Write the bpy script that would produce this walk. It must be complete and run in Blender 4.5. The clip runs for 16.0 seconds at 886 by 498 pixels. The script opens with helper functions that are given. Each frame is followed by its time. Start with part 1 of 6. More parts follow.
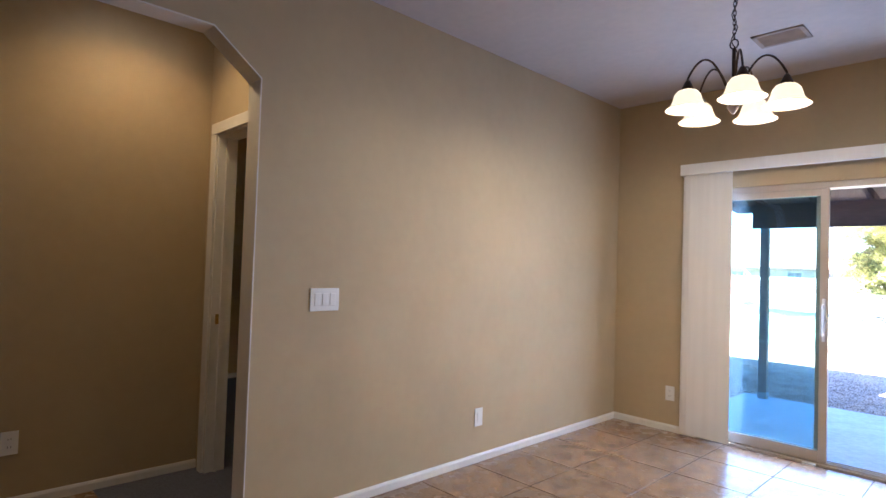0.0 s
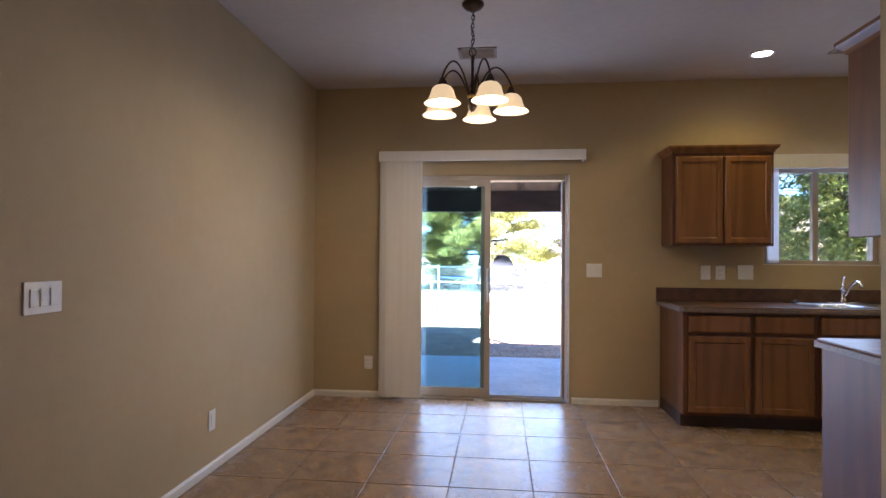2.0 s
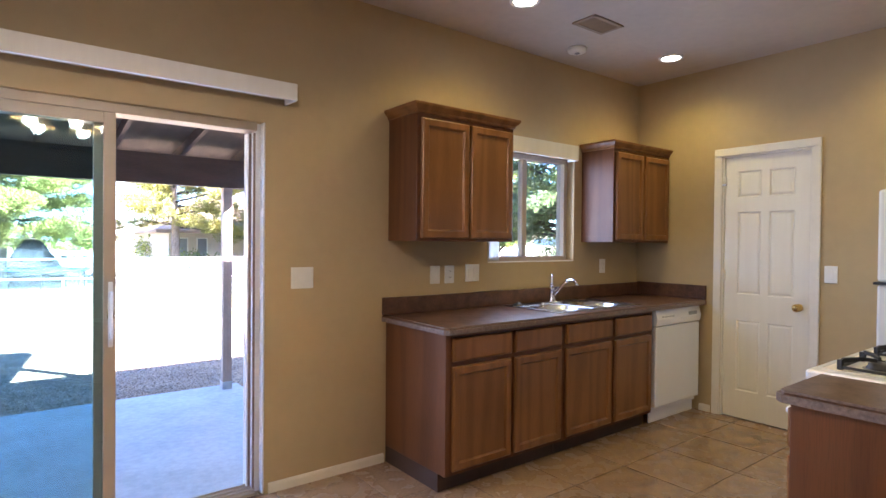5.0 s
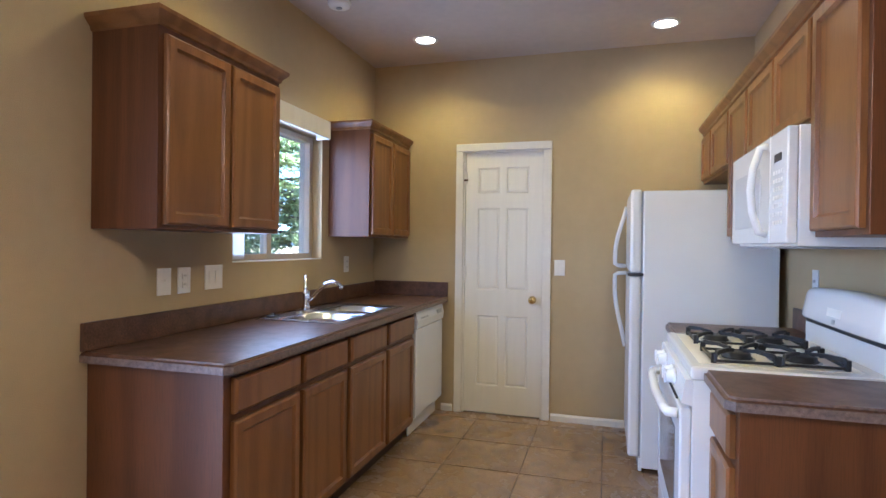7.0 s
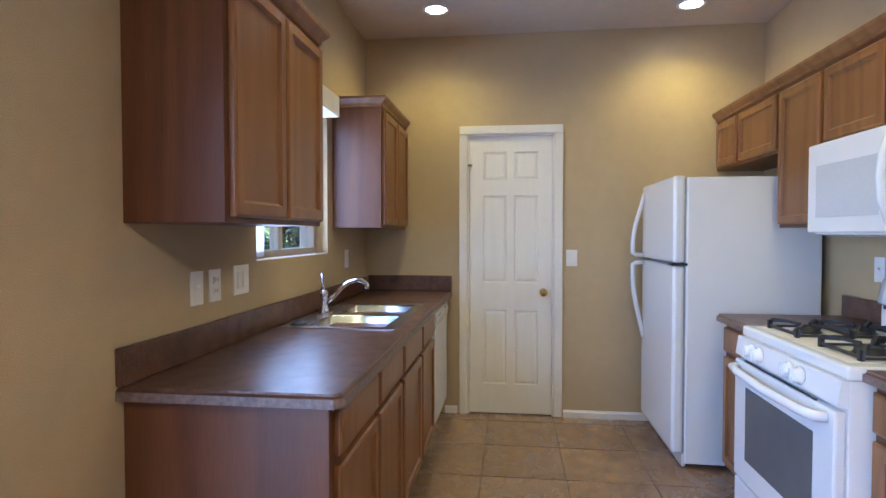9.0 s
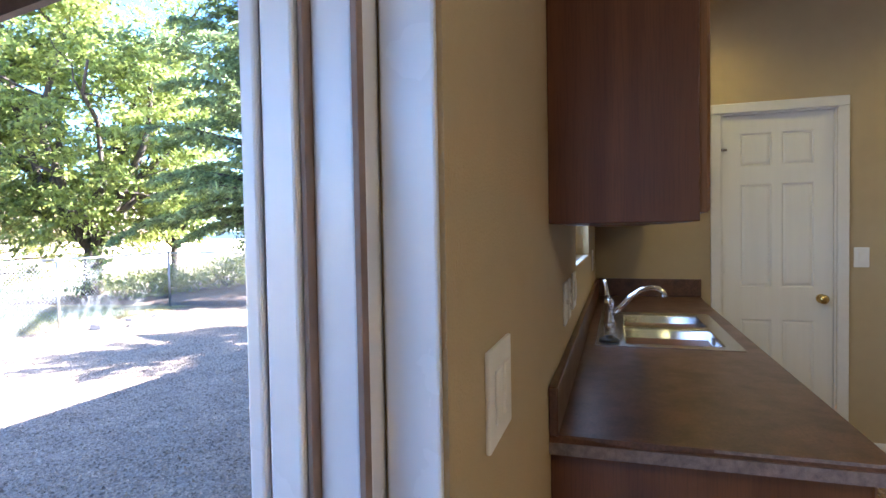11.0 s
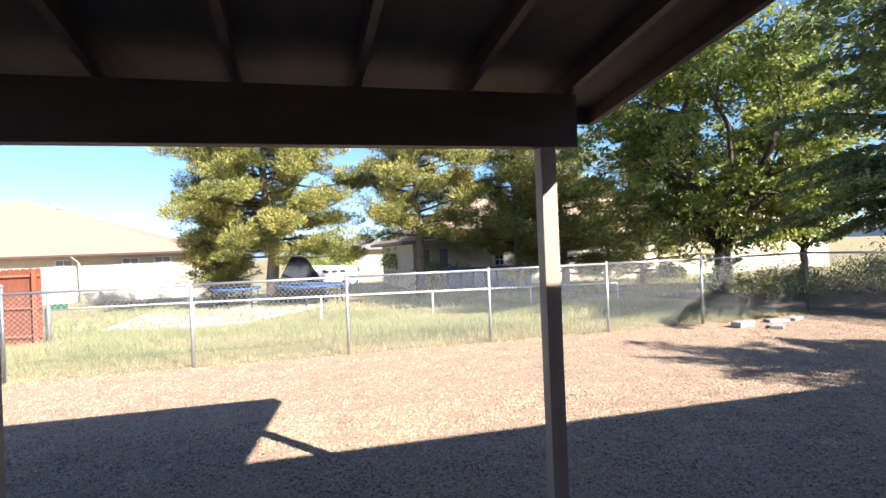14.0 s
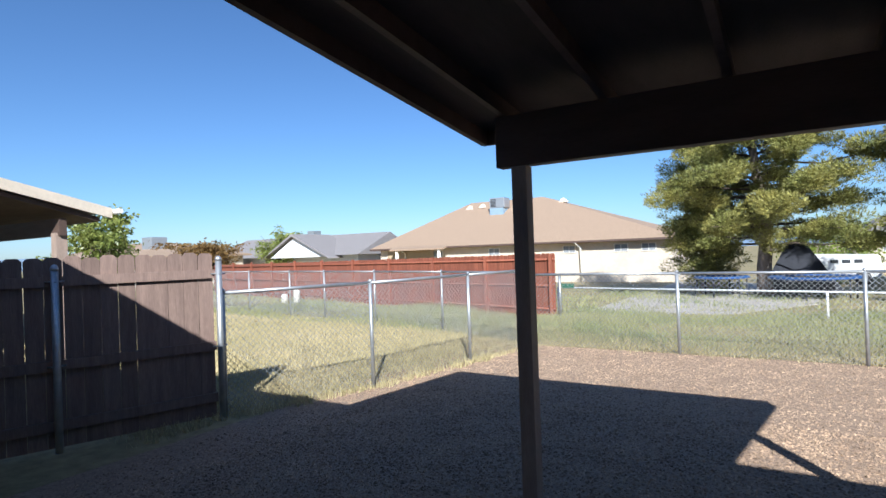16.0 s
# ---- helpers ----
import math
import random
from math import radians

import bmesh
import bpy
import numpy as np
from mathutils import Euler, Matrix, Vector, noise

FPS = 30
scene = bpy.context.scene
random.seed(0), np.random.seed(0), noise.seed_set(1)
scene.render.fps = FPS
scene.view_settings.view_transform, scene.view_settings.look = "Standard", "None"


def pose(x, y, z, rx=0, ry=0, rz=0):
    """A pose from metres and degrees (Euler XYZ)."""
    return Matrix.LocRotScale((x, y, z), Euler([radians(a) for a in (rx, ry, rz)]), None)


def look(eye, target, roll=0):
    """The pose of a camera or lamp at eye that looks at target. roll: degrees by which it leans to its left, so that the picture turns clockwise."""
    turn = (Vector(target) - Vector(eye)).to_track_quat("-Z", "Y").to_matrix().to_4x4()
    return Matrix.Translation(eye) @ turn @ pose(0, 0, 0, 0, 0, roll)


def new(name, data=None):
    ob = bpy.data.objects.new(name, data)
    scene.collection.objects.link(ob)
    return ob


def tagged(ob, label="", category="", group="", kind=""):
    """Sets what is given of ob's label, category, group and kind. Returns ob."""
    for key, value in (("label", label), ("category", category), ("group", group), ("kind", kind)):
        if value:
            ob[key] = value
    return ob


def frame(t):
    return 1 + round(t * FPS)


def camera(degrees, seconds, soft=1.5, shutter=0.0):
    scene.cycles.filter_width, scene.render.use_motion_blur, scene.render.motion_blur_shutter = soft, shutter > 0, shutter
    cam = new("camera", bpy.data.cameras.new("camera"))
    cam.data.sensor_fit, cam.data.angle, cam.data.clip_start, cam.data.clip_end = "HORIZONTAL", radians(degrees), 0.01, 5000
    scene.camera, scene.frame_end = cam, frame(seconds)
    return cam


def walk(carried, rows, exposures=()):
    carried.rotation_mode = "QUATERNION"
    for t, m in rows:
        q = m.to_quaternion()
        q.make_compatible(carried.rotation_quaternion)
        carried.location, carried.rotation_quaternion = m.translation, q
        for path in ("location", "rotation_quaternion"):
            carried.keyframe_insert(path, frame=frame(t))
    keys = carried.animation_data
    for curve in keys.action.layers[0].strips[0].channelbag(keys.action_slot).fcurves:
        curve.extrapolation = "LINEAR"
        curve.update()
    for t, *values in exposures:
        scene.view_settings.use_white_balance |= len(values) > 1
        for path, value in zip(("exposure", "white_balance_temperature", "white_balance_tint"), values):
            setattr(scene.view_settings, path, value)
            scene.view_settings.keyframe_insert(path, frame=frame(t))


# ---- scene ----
cam = camera(77.0, 16.0)

PATH = [
    (0, (2.529, -4.588, 1.303), (1.085, -3.206, 1.362), 1.9),
    (0.5, (2.266, -4.717, 1.289), (1.169, -3.046, 1.347), 1.3),
    (1, (2.037, -4.888, 1.282), (1.262, -3.045, 1.345), 1.0),
    (1.5, (1.85, -4.981, 1.26), (1.367, -3.041, 1.312), 0.7),
    (2, (1.679, -4.902, 1.27), (1.472, -2.913, 1.293), 0.4),
    (2.5, (1.465, -4.702, 1.242), (1.54, -2.703, 1.254), 0.2),
    (3, (1.347, -4.471, 1.29), (1.684, -2.5, 1.288), 0.2),
    (3.2, (1.273, -4.345, 1.314), (1.729, -2.398, 1.301), 0.3),
    (5.3, (1.213, -2.697, 1.357), (2.549, -1.209, 1.333), 0.5),
    (5.5, (1.245, -2.561, 1.347), (2.664, -1.152, 1.324), 0.5),
    (6, (1.308, -2.284, 1.343), (2.961, -1.158, 1.331), 0.6),
    (6.5, (1.366, -2.03, 1.327), (3.19, -1.209, 1.318), 0.8),
    (7, (1.409, -1.855, 1.315), (3.327, -1.29, 1.301), 0.7),
    (7.5, (1.384, -1.682, 1.316), (3.348, -1.309, 1.288), 0.7),
    (8, (1.426, -1.543, 1.31), (3.408, -1.284, 1.263), 0.5),
    (8.2, (1.471, -1.465, 1.313), (3.458, -1.239, 1.257), 0.3),
    (10.5, (1.715, -0.339, 1.347), (3.662, 0.115, 1.285), -1.0),
    (11, (1.801, -0.145, 1.347), (3.708, 0.454, 1.286), -1.0),
    (11.5, (1.869, -0.007, 1.306), (3.716, 0.76, 1.266), -1.2),
    (12, (1.9, 0.052, 1.314), (3.652, 1.015, 1.272), -2.0),
    (12.5, (1.842, 0.089, 1.341), (3.400, 1.344, 1.313), -1.9),
    (13, (1.780, 0.123, 1.337), (3.020, 1.693, 1.328), -2.0),
    (13.5, (1.671, 0.182, 1.344), (2.581, 1.964, 1.345), -2.3),
    (14, (1.613, 0.244, 1.355), (2.128, 2.176, 1.357), -2.3),
    (14.5, (1.575, 0.273, 1.367), (1.560, 2.272, 1.377), -2.5),
    (15, (1.561, 0.253, 1.371), (1.045, 2.186, 1.394), -2.4),
    (15.5, (1.568, 0.200, 1.388), (0.733, 2.017, 1.411), -2.3),
    (16, (1.594, 0.138, 1.416), (0.533, 1.834, 1.430), -2.0),
]
EXPOSURES = [(0, 5.1, 5000, 18), (1, 4.45, 5300, 19), (3, 4.1, 5600, 20), (5.5, 4.9, 5600, 19), (6.5, 4.92, 5250, 18), (8, 4.88, 4950, 18), (10.3, 4.85, 5150, 15), (11, 4.15, 5250, 13), (11.5, 3.65, 5200, 10), (12, 3.15, 5450, 9), (12.5, 2.45, 6000, 11), (13, 2.2, 6150, 12), (13.5, 1.95, 6150, 12), (14.5, 1.65, 6000, 12), (15, 1.25, 5750, 12), (15.5, 1.02, 5600, 9), (16, 0.92, 5500, 8)]
walk(cam, [(t, look(eye, target, roll)) for t, eye, target, roll in PATH], EXPOSURES)

# ---- world, sun ----
SUN_TO = Vector((0.56, -0.828, 0.63)).normalized()
world = bpy.data.worlds.new("sky")
scene.world = world
world.use_nodes = True
wn, wl = world.node_tree.nodes, world.node_tree.links
sky = wn.new("ShaderNodeTexSky")
sky.sky_type = "NISHITA"
sky.sun_disc = False
sky.sun_elevation = math.asin(SUN_TO.z)
sky.sun_rotation = math.atan2(SUN_TO.x, SUN_TO.y)
sky.dust_density = 0.9
sky.ozone_density = 5.5
sky.altitude = 900
wn["Background"].inputs[1].default_value = 0.067
wl.new(sky.outputs[0], wn["Background"].inputs[0])
sun_data = bpy.data.lights.new("sun", "SUN")
sun_data.energy, sun_data.angle, sun_data.color = 5.0, radians(0.5), (1.0, 0.93, 0.82)
sun = new("sun", sun_data)
sun.matrix_world = look(SUN_TO * 60, (0, 0, 0))


def skylight(x, y, z, w, h, watts):
    """Daylight that enters by an opening in the north wall."""
    ld = bpy.data.lights.new("daylight", "AREA")
    ld.shape, ld.size, ld.size_y, ld.energy, ld.color = "RECTANGLE", w, h, watts, (0.62, 0.76, 1.0)
    new("daylight", ld).matrix_world = look((x, y, z), (x, y - 1, z))


skylight(1.52, -0.01, 0.99, 1.40, 1.86, 1.5)
skylight(4.32, 0.03, 1.62, 0.84, 0.74, 0.5)


# ---- materials ----
def mat(name, c1, c2=None, scale=6.0, rough=0.6, bump=0.0, bscale=None, metal=0.0, stretch=(1, 1, 1), detail=6.0,
        fine=0.0, rand=0.0, spec=0.5, coat=0.0, island=False, pos=(0.35, 0.68), sheen=0.0):
    """A procedural surface: two tones mixed by noise, a finer grain over it, bump and a little change of gloss."""
    m = bpy.data.materials.new(name)
    m.use_nodes = True
    n, l = m.node_tree.nodes, m.node_tree.links
    b = n["Principled BSDF"]
    c2 = c2 or tuple(v * 0.88 for v in c1)
    tc = n.new("ShaderNodeNewGeometry")
    mp = n.new("ShaderNodeMapping")
    mp.inputs["Scale"].default_value = stretch
    l.new(tc.outputs["Position"], mp.inputs["Vector"])
    no = n.new("ShaderNodeTexNoise")
    no.inputs["Scale"].default_value, no.inputs["Detail"].default_value = scale, detail
    l.new(mp.outputs[0], no.inputs["Vector"])
    ramp = n.new("ShaderNodeValToRGB")
    e = ramp.color_ramp.elements
    e[0].position, e[1].position = pos
    e[0].color, e[1].color = (*c1, 1), (*c2, 1)
    l.new(no.outputs["Fac"], ramp.inputs["Fac"])
    col = ramp.outputs["Color"]
    if fine:
        n2 = n.new("ShaderNodeTexNoise")
        n2.inputs["Scale"].default_value, n2.inputs["Detail"].default_value = scale * 9, 4
        l.new(mp.outputs[0], n2.inputs["Vector"])
        mr = n.new("ShaderNodeMapRange")
        mr.inputs["To Min"].default_value, mr.inputs["To Max"].default_value = 1 - fine, 1 + fine
        mr.inputs["From Min"].default_value, mr.inputs["From Max"].default_value = 0.3, 0.7
        l.new(n2.outputs["Fac"], mr.inputs["Value"])
        mx = n.new("ShaderNodeMix")
        mx.data_type, mx.blend_type = "RGBA", "MULTIPLY"
        mx.inputs["Factor"].default_value = 1
        l.new(col, mx.inputs["A"])
        l.new(mr.outputs[0], mx.inputs["B"])
        col = mx.outputs["Result"]
    if rand:
        src = n.new("ShaderNodeNewGeometry").outputs["Random Per Island"] if island else n.new("ShaderNodeObjectInfo").outputs["Random"]
        mr = n.new("ShaderNodeMapRange")
        mr.inputs["To Min"].default_value, mr.inputs["To Max"].default_value = 1 - rand, 1 + rand
        l.new(src, mr.inputs["Value"])
        mx = n.new("ShaderNodeMix")
        mx.data_type, mx.blend_type = "RGBA", "MULTIPLY"
        mx.inputs["Factor"].default_value = 1
        l.new(col, mx.inputs["A"])
        l.new(mr.outputs[0], mx.inputs["B"])
        col = mx.outputs["Result"]
    l.new(col, b.inputs["Base Color"])
    rr = n.new("ShaderNodeMapRange")
    rr.inputs["To Min"].default_value, rr.inputs["To Max"].default_value = max(0.02, rough - 0.06), min(1, rough + 0.06)
    l.new(no.outputs["Fac"], rr.inputs["Value"])
    l.new(rr.outputs[0], b.inputs["Roughness"])
    b.inputs["Metallic"].default_value = metal
    b.inputs["Specular IOR Level"].default_value = spec
    b.inputs["Coat Weight"].default_value = coat
    b.inputs["Coat Roughness"].default_value = 0.2
    if bump:
        n3 = n.new("ShaderNodeTexNoise")
        n3.inputs["Scale"].default_value, n3.inputs["Detail"].default_value = bscale or scale * 6, 5
        l.new(mp.outputs[0], n3.inputs["Vector"])
        bp = n.new("ShaderNodeBump")
        bp.inputs["Strength"].default_value, bp.inputs["Distance"].default_value = bump, 0.01
        l.new(n3.outputs["Fac"], bp.inputs["Height"])
        l.new(bp.outputs[0], b.inputs["Normal"])
    return m


def foliage(name, c1, c2, scale=1.2, rough=0.5, rand=0.4, through_light=0.45):
    """Leaves: a reflecting face that also lets some light through."""
    m = mat(name, c1, c2, scale, rough, rand=rand, island=True, spec=0.4)
    n, l = m.node_tree.nodes, m.node_tree.links
    b = n["Principled BSDF"]
    tl = n.new("ShaderNodeBsdfTranslucent")
    l.new(b.inputs["Base Color"].links[0].from_socket, tl.inputs["Color"])
    mx = n.new("ShaderNodeMixShader")
    mx.inputs[0].default_value = through_light
    l.new(b.outputs[0], mx.inputs[1])
    l.new(tl.outputs[0], mx.inputs[2])
    l.new(mx.outputs[0], n["Material Output"].inputs[0])
    return m


def glow(name, colour, strength):
    m = bpy.data.materials.new(name)
    m.use_nodes = True
    b = m.node_tree.nodes["Principled BSDF"]
    b.inputs["Base Color"].default_value = (*colour, 1)
    b.inputs["Emission Color"].default_value = (*colour, 1)
    b.inputs["Emission Strength"].default_value = strength
    return m


def glass(name, tint, rough=0.0):
    """Thin pane: mostly clear with a mirror-like film of reflection."""
    m = bpy.data.materials.new(name)
    m.use_nodes = True
    n, l = m.node_tree.nodes, m.node_tree.links
    tr = n.new("ShaderNodeBsdfTransparent")
    tr.inputs[0].default_value = (*tint, 1)
    gl = n.new("ShaderNodeBsdfGlossy")
    gl.inputs["Roughness"].default_value = rough
    mx = n.new("ShaderNodeMixShader")
    lw = n.new("ShaderNodeLayerWeight")
    lw.inputs["Blend"].default_value = 0.5
    pw = n.new("ShaderNodeMath")
    pw.operation = "POWER"
    pw.inputs[1].default_value = 5.0
    l.new(lw.outputs["Facing"], pw.inputs[0])
    ad = n.new("ShaderNodeMath")
    ad.operation = "MULTIPLY_ADD"
    ad.inputs[1].default_value, ad.inputs[2].default_value = 0.8, 0.05
    l.new(pw.outputs[0], ad.inputs[0])
    l.new(ad.outputs[0], mx.inputs[0])
    l.new(tr.outputs[0], mx.inputs[1])
    l.new(gl.outputs[0], mx.inputs[2])
    l.new(mx.outputs[0], n["Material Output"].inputs[0])
    return m


WALL = mat("tan_wall_paint", (0.485, 0.376, 0.212), (0.455, 0.350, 0.196), 1.6, 0.62, 0.35, 260, fine=0.02, spec=0.35)
CEIL = mat("ceiling_paint", (0.56, 0.49, 0.42), (0.52, 0.455, 0.39), 2.0, 0.85, 0.5, 180, fine=0.03, spec=0.2)
TRIM = mat("cream_trim_paint", (0.78, 0.74, 0.66), (0.74, 0.70, 0.62), 3, 0.4, 0.05, 60, fine=0.02)
DOORPAINT = mat("white_door_paint", (0.80, 0.76, 0.67), (0.77, 0.73, 0.64), 4, 0.38, 0.12, 40, stretch=(6, 6, 0.5))


def oak(name, light, dark, pore, rough, coat, spec):
    """Oak with upright cathedral figure, fine open pores and a satin finish; each piece is cut from another place of the tree."""
    m = bpy.data.materials.new(name)
    m.use_nodes = True
    n, l = m.node_tree.nodes, m.node_tree.links
    b = n["Principled BSDF"]
    geo, info = n.new("ShaderNodeNewGeometry"), n.new("ShaderNodeObjectInfo")
    shift = n.new("ShaderNodeVectorMath")
    shift.operation = "MULTIPLY_ADD"
    shift.inputs[1].default_value = (3.7, 2.9, 11.0)
    l.new(info.outputs["Random"], shift.inputs[0])
    l.new(geo.outputs["Position"], shift.inputs[2])
    mp = n.new("ShaderNodeMapping")
    mp.inputs["Scale"].default_value = (1, 1, 0.075)
    l.new(shift.outputs[0], mp.inputs["Vector"])
    wv = n.new("ShaderNodeTexWave")
    wv.wave_type, wv.rings_direction = "RINGS", "Z"
    for key, val in (("Scale", 2.2), ("Distortion", 16.0), ("Detail", 2.5), ("Detail Scale", 1.6), ("Detail Roughness", 0.55)):
        wv.inputs[key].default_value = val
    l.new(mp.outputs[0], wv.inputs["Vector"])
    fig = n.new("ShaderNodeValToRGB")
    e = fig.color_ramp.elements
    e[0].position, e[1].position = 0.05, 0.85
    e[0].color, e[1].color = (*dark, 1), (*light, 1)
    l.new(wv.outputs["Fac"], fig.inputs["Fac"])
    mp2 = n.new("ShaderNodeMapping")
    mp2.inputs["Scale"].default_value = (1, 1, 0.035)
    l.new(shift.outputs[0], mp2.inputs["Vector"])
    po = n.new("ShaderNodeTexNoise")
    po.inputs["Scale"].default_value, po.inputs["Detail"].default_value = 330, 3
    l.new(mp2.outputs[0], po.inputs["Vector"])
    pr = n.new("ShaderNodeMapRange")
    for key, val in (("From Min", 0.36), ("From Max", 0.52), ("To Min", pore), ("To Max", 1.0)):
        pr.inputs[key].default_value = val
    l.new(po.outputs["Fac"], pr.inputs["Value"])
    big = n.new("ShaderNodeTexNoise")
    big.inputs["Scale"].default_value = 3.2
    l.new(shift.outputs[0], big.inputs["Vector"])
    br = n.new("ShaderNodeMapRange")
    br.inputs["To Min"].default_value, br.inputs["To Max"].default_value = 0.80, 1.2
    l.new(big.outputs["Fac"], br.inputs["Value"])
    mul = n.new("ShaderNodeMath")
    mul.operation = "MULTIPLY"
    l.new(pr.outputs[0], mul.inputs[0])
    l.new(br.outputs[0], mul.inputs[1])
    mx = n.new("ShaderNodeMix")
    mx.data_type, mx.blend_type = "RGBA", "MULTIPLY"
    mx.inputs["Factor"].default_value = 1
    l.new(fig.outputs["Color"], mx.inputs["A"])
    l.new(mul.outputs[0], mx.inputs["B"])
    l.new(mx.outputs["Result"], b.inputs["Base Color"])
    rr = n.new("ShaderNodeMapRange")
    rr.inputs["To Min"].default_value, rr.inputs["To Max"].default_value = rough + 0.1, rough - 0.04
    l.new(pr.outputs[0], rr.inputs["Value"])
    l.new(rr.outputs[0], b.inputs["Roughness"])
    b.inputs["Specular IOR Level"].default_value = spec
    b.inputs["Coat Weight"].default_value, b.inputs["Coat Roughness"].default_value = coat, 0.28
    bp = n.new("ShaderNodeBump")
    bp.inputs["Strength"].default_value, bp.inputs["Distance"].default_value = 0.12, 0.002
    l.new(pr.outputs[0], bp.inputs["Height"])
    l.new(bp.outputs[0], b.inputs["Normal"])
    return m


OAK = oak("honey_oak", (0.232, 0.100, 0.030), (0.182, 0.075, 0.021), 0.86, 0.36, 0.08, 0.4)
# Darker tone of the honey oak, used for the cabinet bodies.
OAKSIDE = oak("darker_oak_body", (0.138, 0.051, 0.017), (0.104, 0.037, 0.0125), 0.84, 0.42, 0.05, 0.35)
COUNTER = mat("brown_laminate", (0.125, 0.060, 0.034), (0.066, 0.032, 0.019), 15, 0.33, 0.05, 200, fine=0.30, spec=0.42)
CEDGE = mat("brown_laminate_edge", (0.21, 0.15, 0.12), (0.12, 0.085, 0.07), 70, 0.42, 0.1, 200, fine=0.3)
APPL = mat("white_appliance_enamel", (0.80, 0.80, 0.79), (0.78, 0.78, 0.77), 5, 0.22, 0.03, 300, coat=0.3)
APPLGREY = mat("grey_plastic", (0.32, 0.33, 0.34), (0.28, 0.29, 0.30), 20, 0.45)
BLACK = mat("black_iron", (0.012, 0.012, 0.014), (0.02, 0.02, 0.022), 60, 0.45, 0.2, 200)
OVENGLASS = mat("oven_window_glass", (0.10, 0.11, 0.12), (0.12, 0.13, 0.14), 4, 0.10, spec=0.7)
STEEL = mat("brushed_steel", (0.62, 0.62, 0.62), (0.55, 0.55, 0.55), 12, 0.24, 0.05, 300, metal=1.0, stretch=(1, 14, 1))
CHROME = mat("chrome", (0.82, 0.82, 0.83), (0.78, 0.78, 0.80), 8, 0.08, metal=1.0)
BRASS = mat("brass", (0.72, 0.50, 0.18), (0.62, 0.42, 0.14), 14, 0.22, metal=1.0)
BRONZE = mat("dark_bronze", (0.045, 0.028, 0.020), (0.07, 0.045, 0.03), 30, 0.42, 0.15, 150, metal=0.6)
PLATE = mat("white_plastic_plate", (0.80, 0.78, 0.73), (0.77, 0.75, 0.70), 20, 0.35)
SLOT = mat("outlet_slot", (0.10, 0.09, 0.08), (0.12, 0.11, 0.10), 20, 0.6)
FRAME = mat("beige_door_aluminium", (0.44, 0.37, 0.29), (0.40, 0.33, 0.26), 5, 0.4, 0.04, 100, spec=0.5)
JAMB = mat("white_jamb", (0.76, 0.76, 0.77), (0.70, 0.70, 0.72), 5, 0.26, 0.05, 60)
VINYL = mat("white_vinyl_blind", (0.78, 0.75, 0.72), (0.74, 0.71, 0.68), 6, 0.5, 0.1, 80, stretch=(4, 4, 0.2))
PANE = glass("clear_pane", (0.86, 0.95, 0.96))
TINTPANE = glass("tinted_pane", (0.72, 0.84, 0.86))
SCREENPANE = glass("pane_behind_insect_screen", (0.80, 0.86, 0.90))
VENTPAINT = mat("tan_vent_paint", (0.34, 0.26, 0.18), (0.28, 0.21, 0.15), 12, 0.6)
STRIP = mat("brown_weatherstrip", (0.26, 0.19, 0.15), (0.20, 0.14, 0.11), 20, 0.7)
GROUT = mat("brown_grout", (0.15, 0.10, 0.075), (0.11, 0.075, 0.055), 30, 0.9, 0.2, 200)
TILE = mat("ceramic_floor_tile", (0.345, 0.228, 0.138), (0.225, 0.142, 0.083), 8.5, 0.27, 0.03, 60, fine=0.20, rand=0.07, pos=(0.34, 0.66), spec=0.5)
CARPET = mat("dark_carpet", (0.16, 0.17, 0.23), (0.11, 0.12, 0.17), 120, 0.95, 0.6, 300)
CONCRETE = mat("concrete_slab", (0.50, 0.48, 0.45), (0.42, 0.40, 0.37), 2.5, 0.85, 0.25, 60, fine=0.1)
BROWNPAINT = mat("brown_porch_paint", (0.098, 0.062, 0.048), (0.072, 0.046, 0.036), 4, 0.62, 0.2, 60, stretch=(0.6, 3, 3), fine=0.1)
# Porch brown with shade put into it, offsetting ground bounce between the rafters.
SHADEDDECK = mat("shaded_brown_deck_paint", (0.050, 0.033, 0.027), (0.037, 0.024, 0.020), 4, 0.7, 0.2, 60, stretch=(3, 0.6, 3), fine=0.1)
BLOCKGREY = mat("grey_block", (0.33, 0.32, 0.31), (0.25, 0.245, 0.24), 12, 0.9, 0.4, 80, fine=0.15)
POSTPAINT = mat("tan_post_paint", (0.36, 0.27, 0.215), (0.29, 0.215, 0.17), 5, 0.6, 0.25, 60, stretch=(3, 3, 0.5), fine=0.1)
STUCCO = mat("cream_stucco", (0.62, 0.53, 0.42), (0.56, 0.475, 0.37), 2, 0.9, 0.6, 90, fine=0.06)
SHINGLE = mat("tan_shingle", (0.36, 0.255, 0.175), (0.27, 0.19, 0.13), 9, 0.9, 0.5, 30, stretch=(1, 2.2, 2.2), fine=0.18)
GREYSHINGLE = mat("grey_shingle", (0.27, 0.245, 0.24), (0.18, 0.165, 0.16), 9, 0.9, 0.5, 30, fine=0.2)
SIDING = mat("pale_siding", (0.66, 0.66, 0.66), (0.60, 0.60, 0.61), 3, 0.7, 0.1, 40)
MESHWIRE = mat("dull_fence_wire", (0.36, 0.37, 0.38), (0.29, 0.30, 0.31), 14, 0.5, metal=0.6)
GALV = mat("galvanised_steel", (0.50, 0.51, 0.52), (0.40, 0.41, 0.42), 14, 0.42, 0.1, 120, metal=0.7)
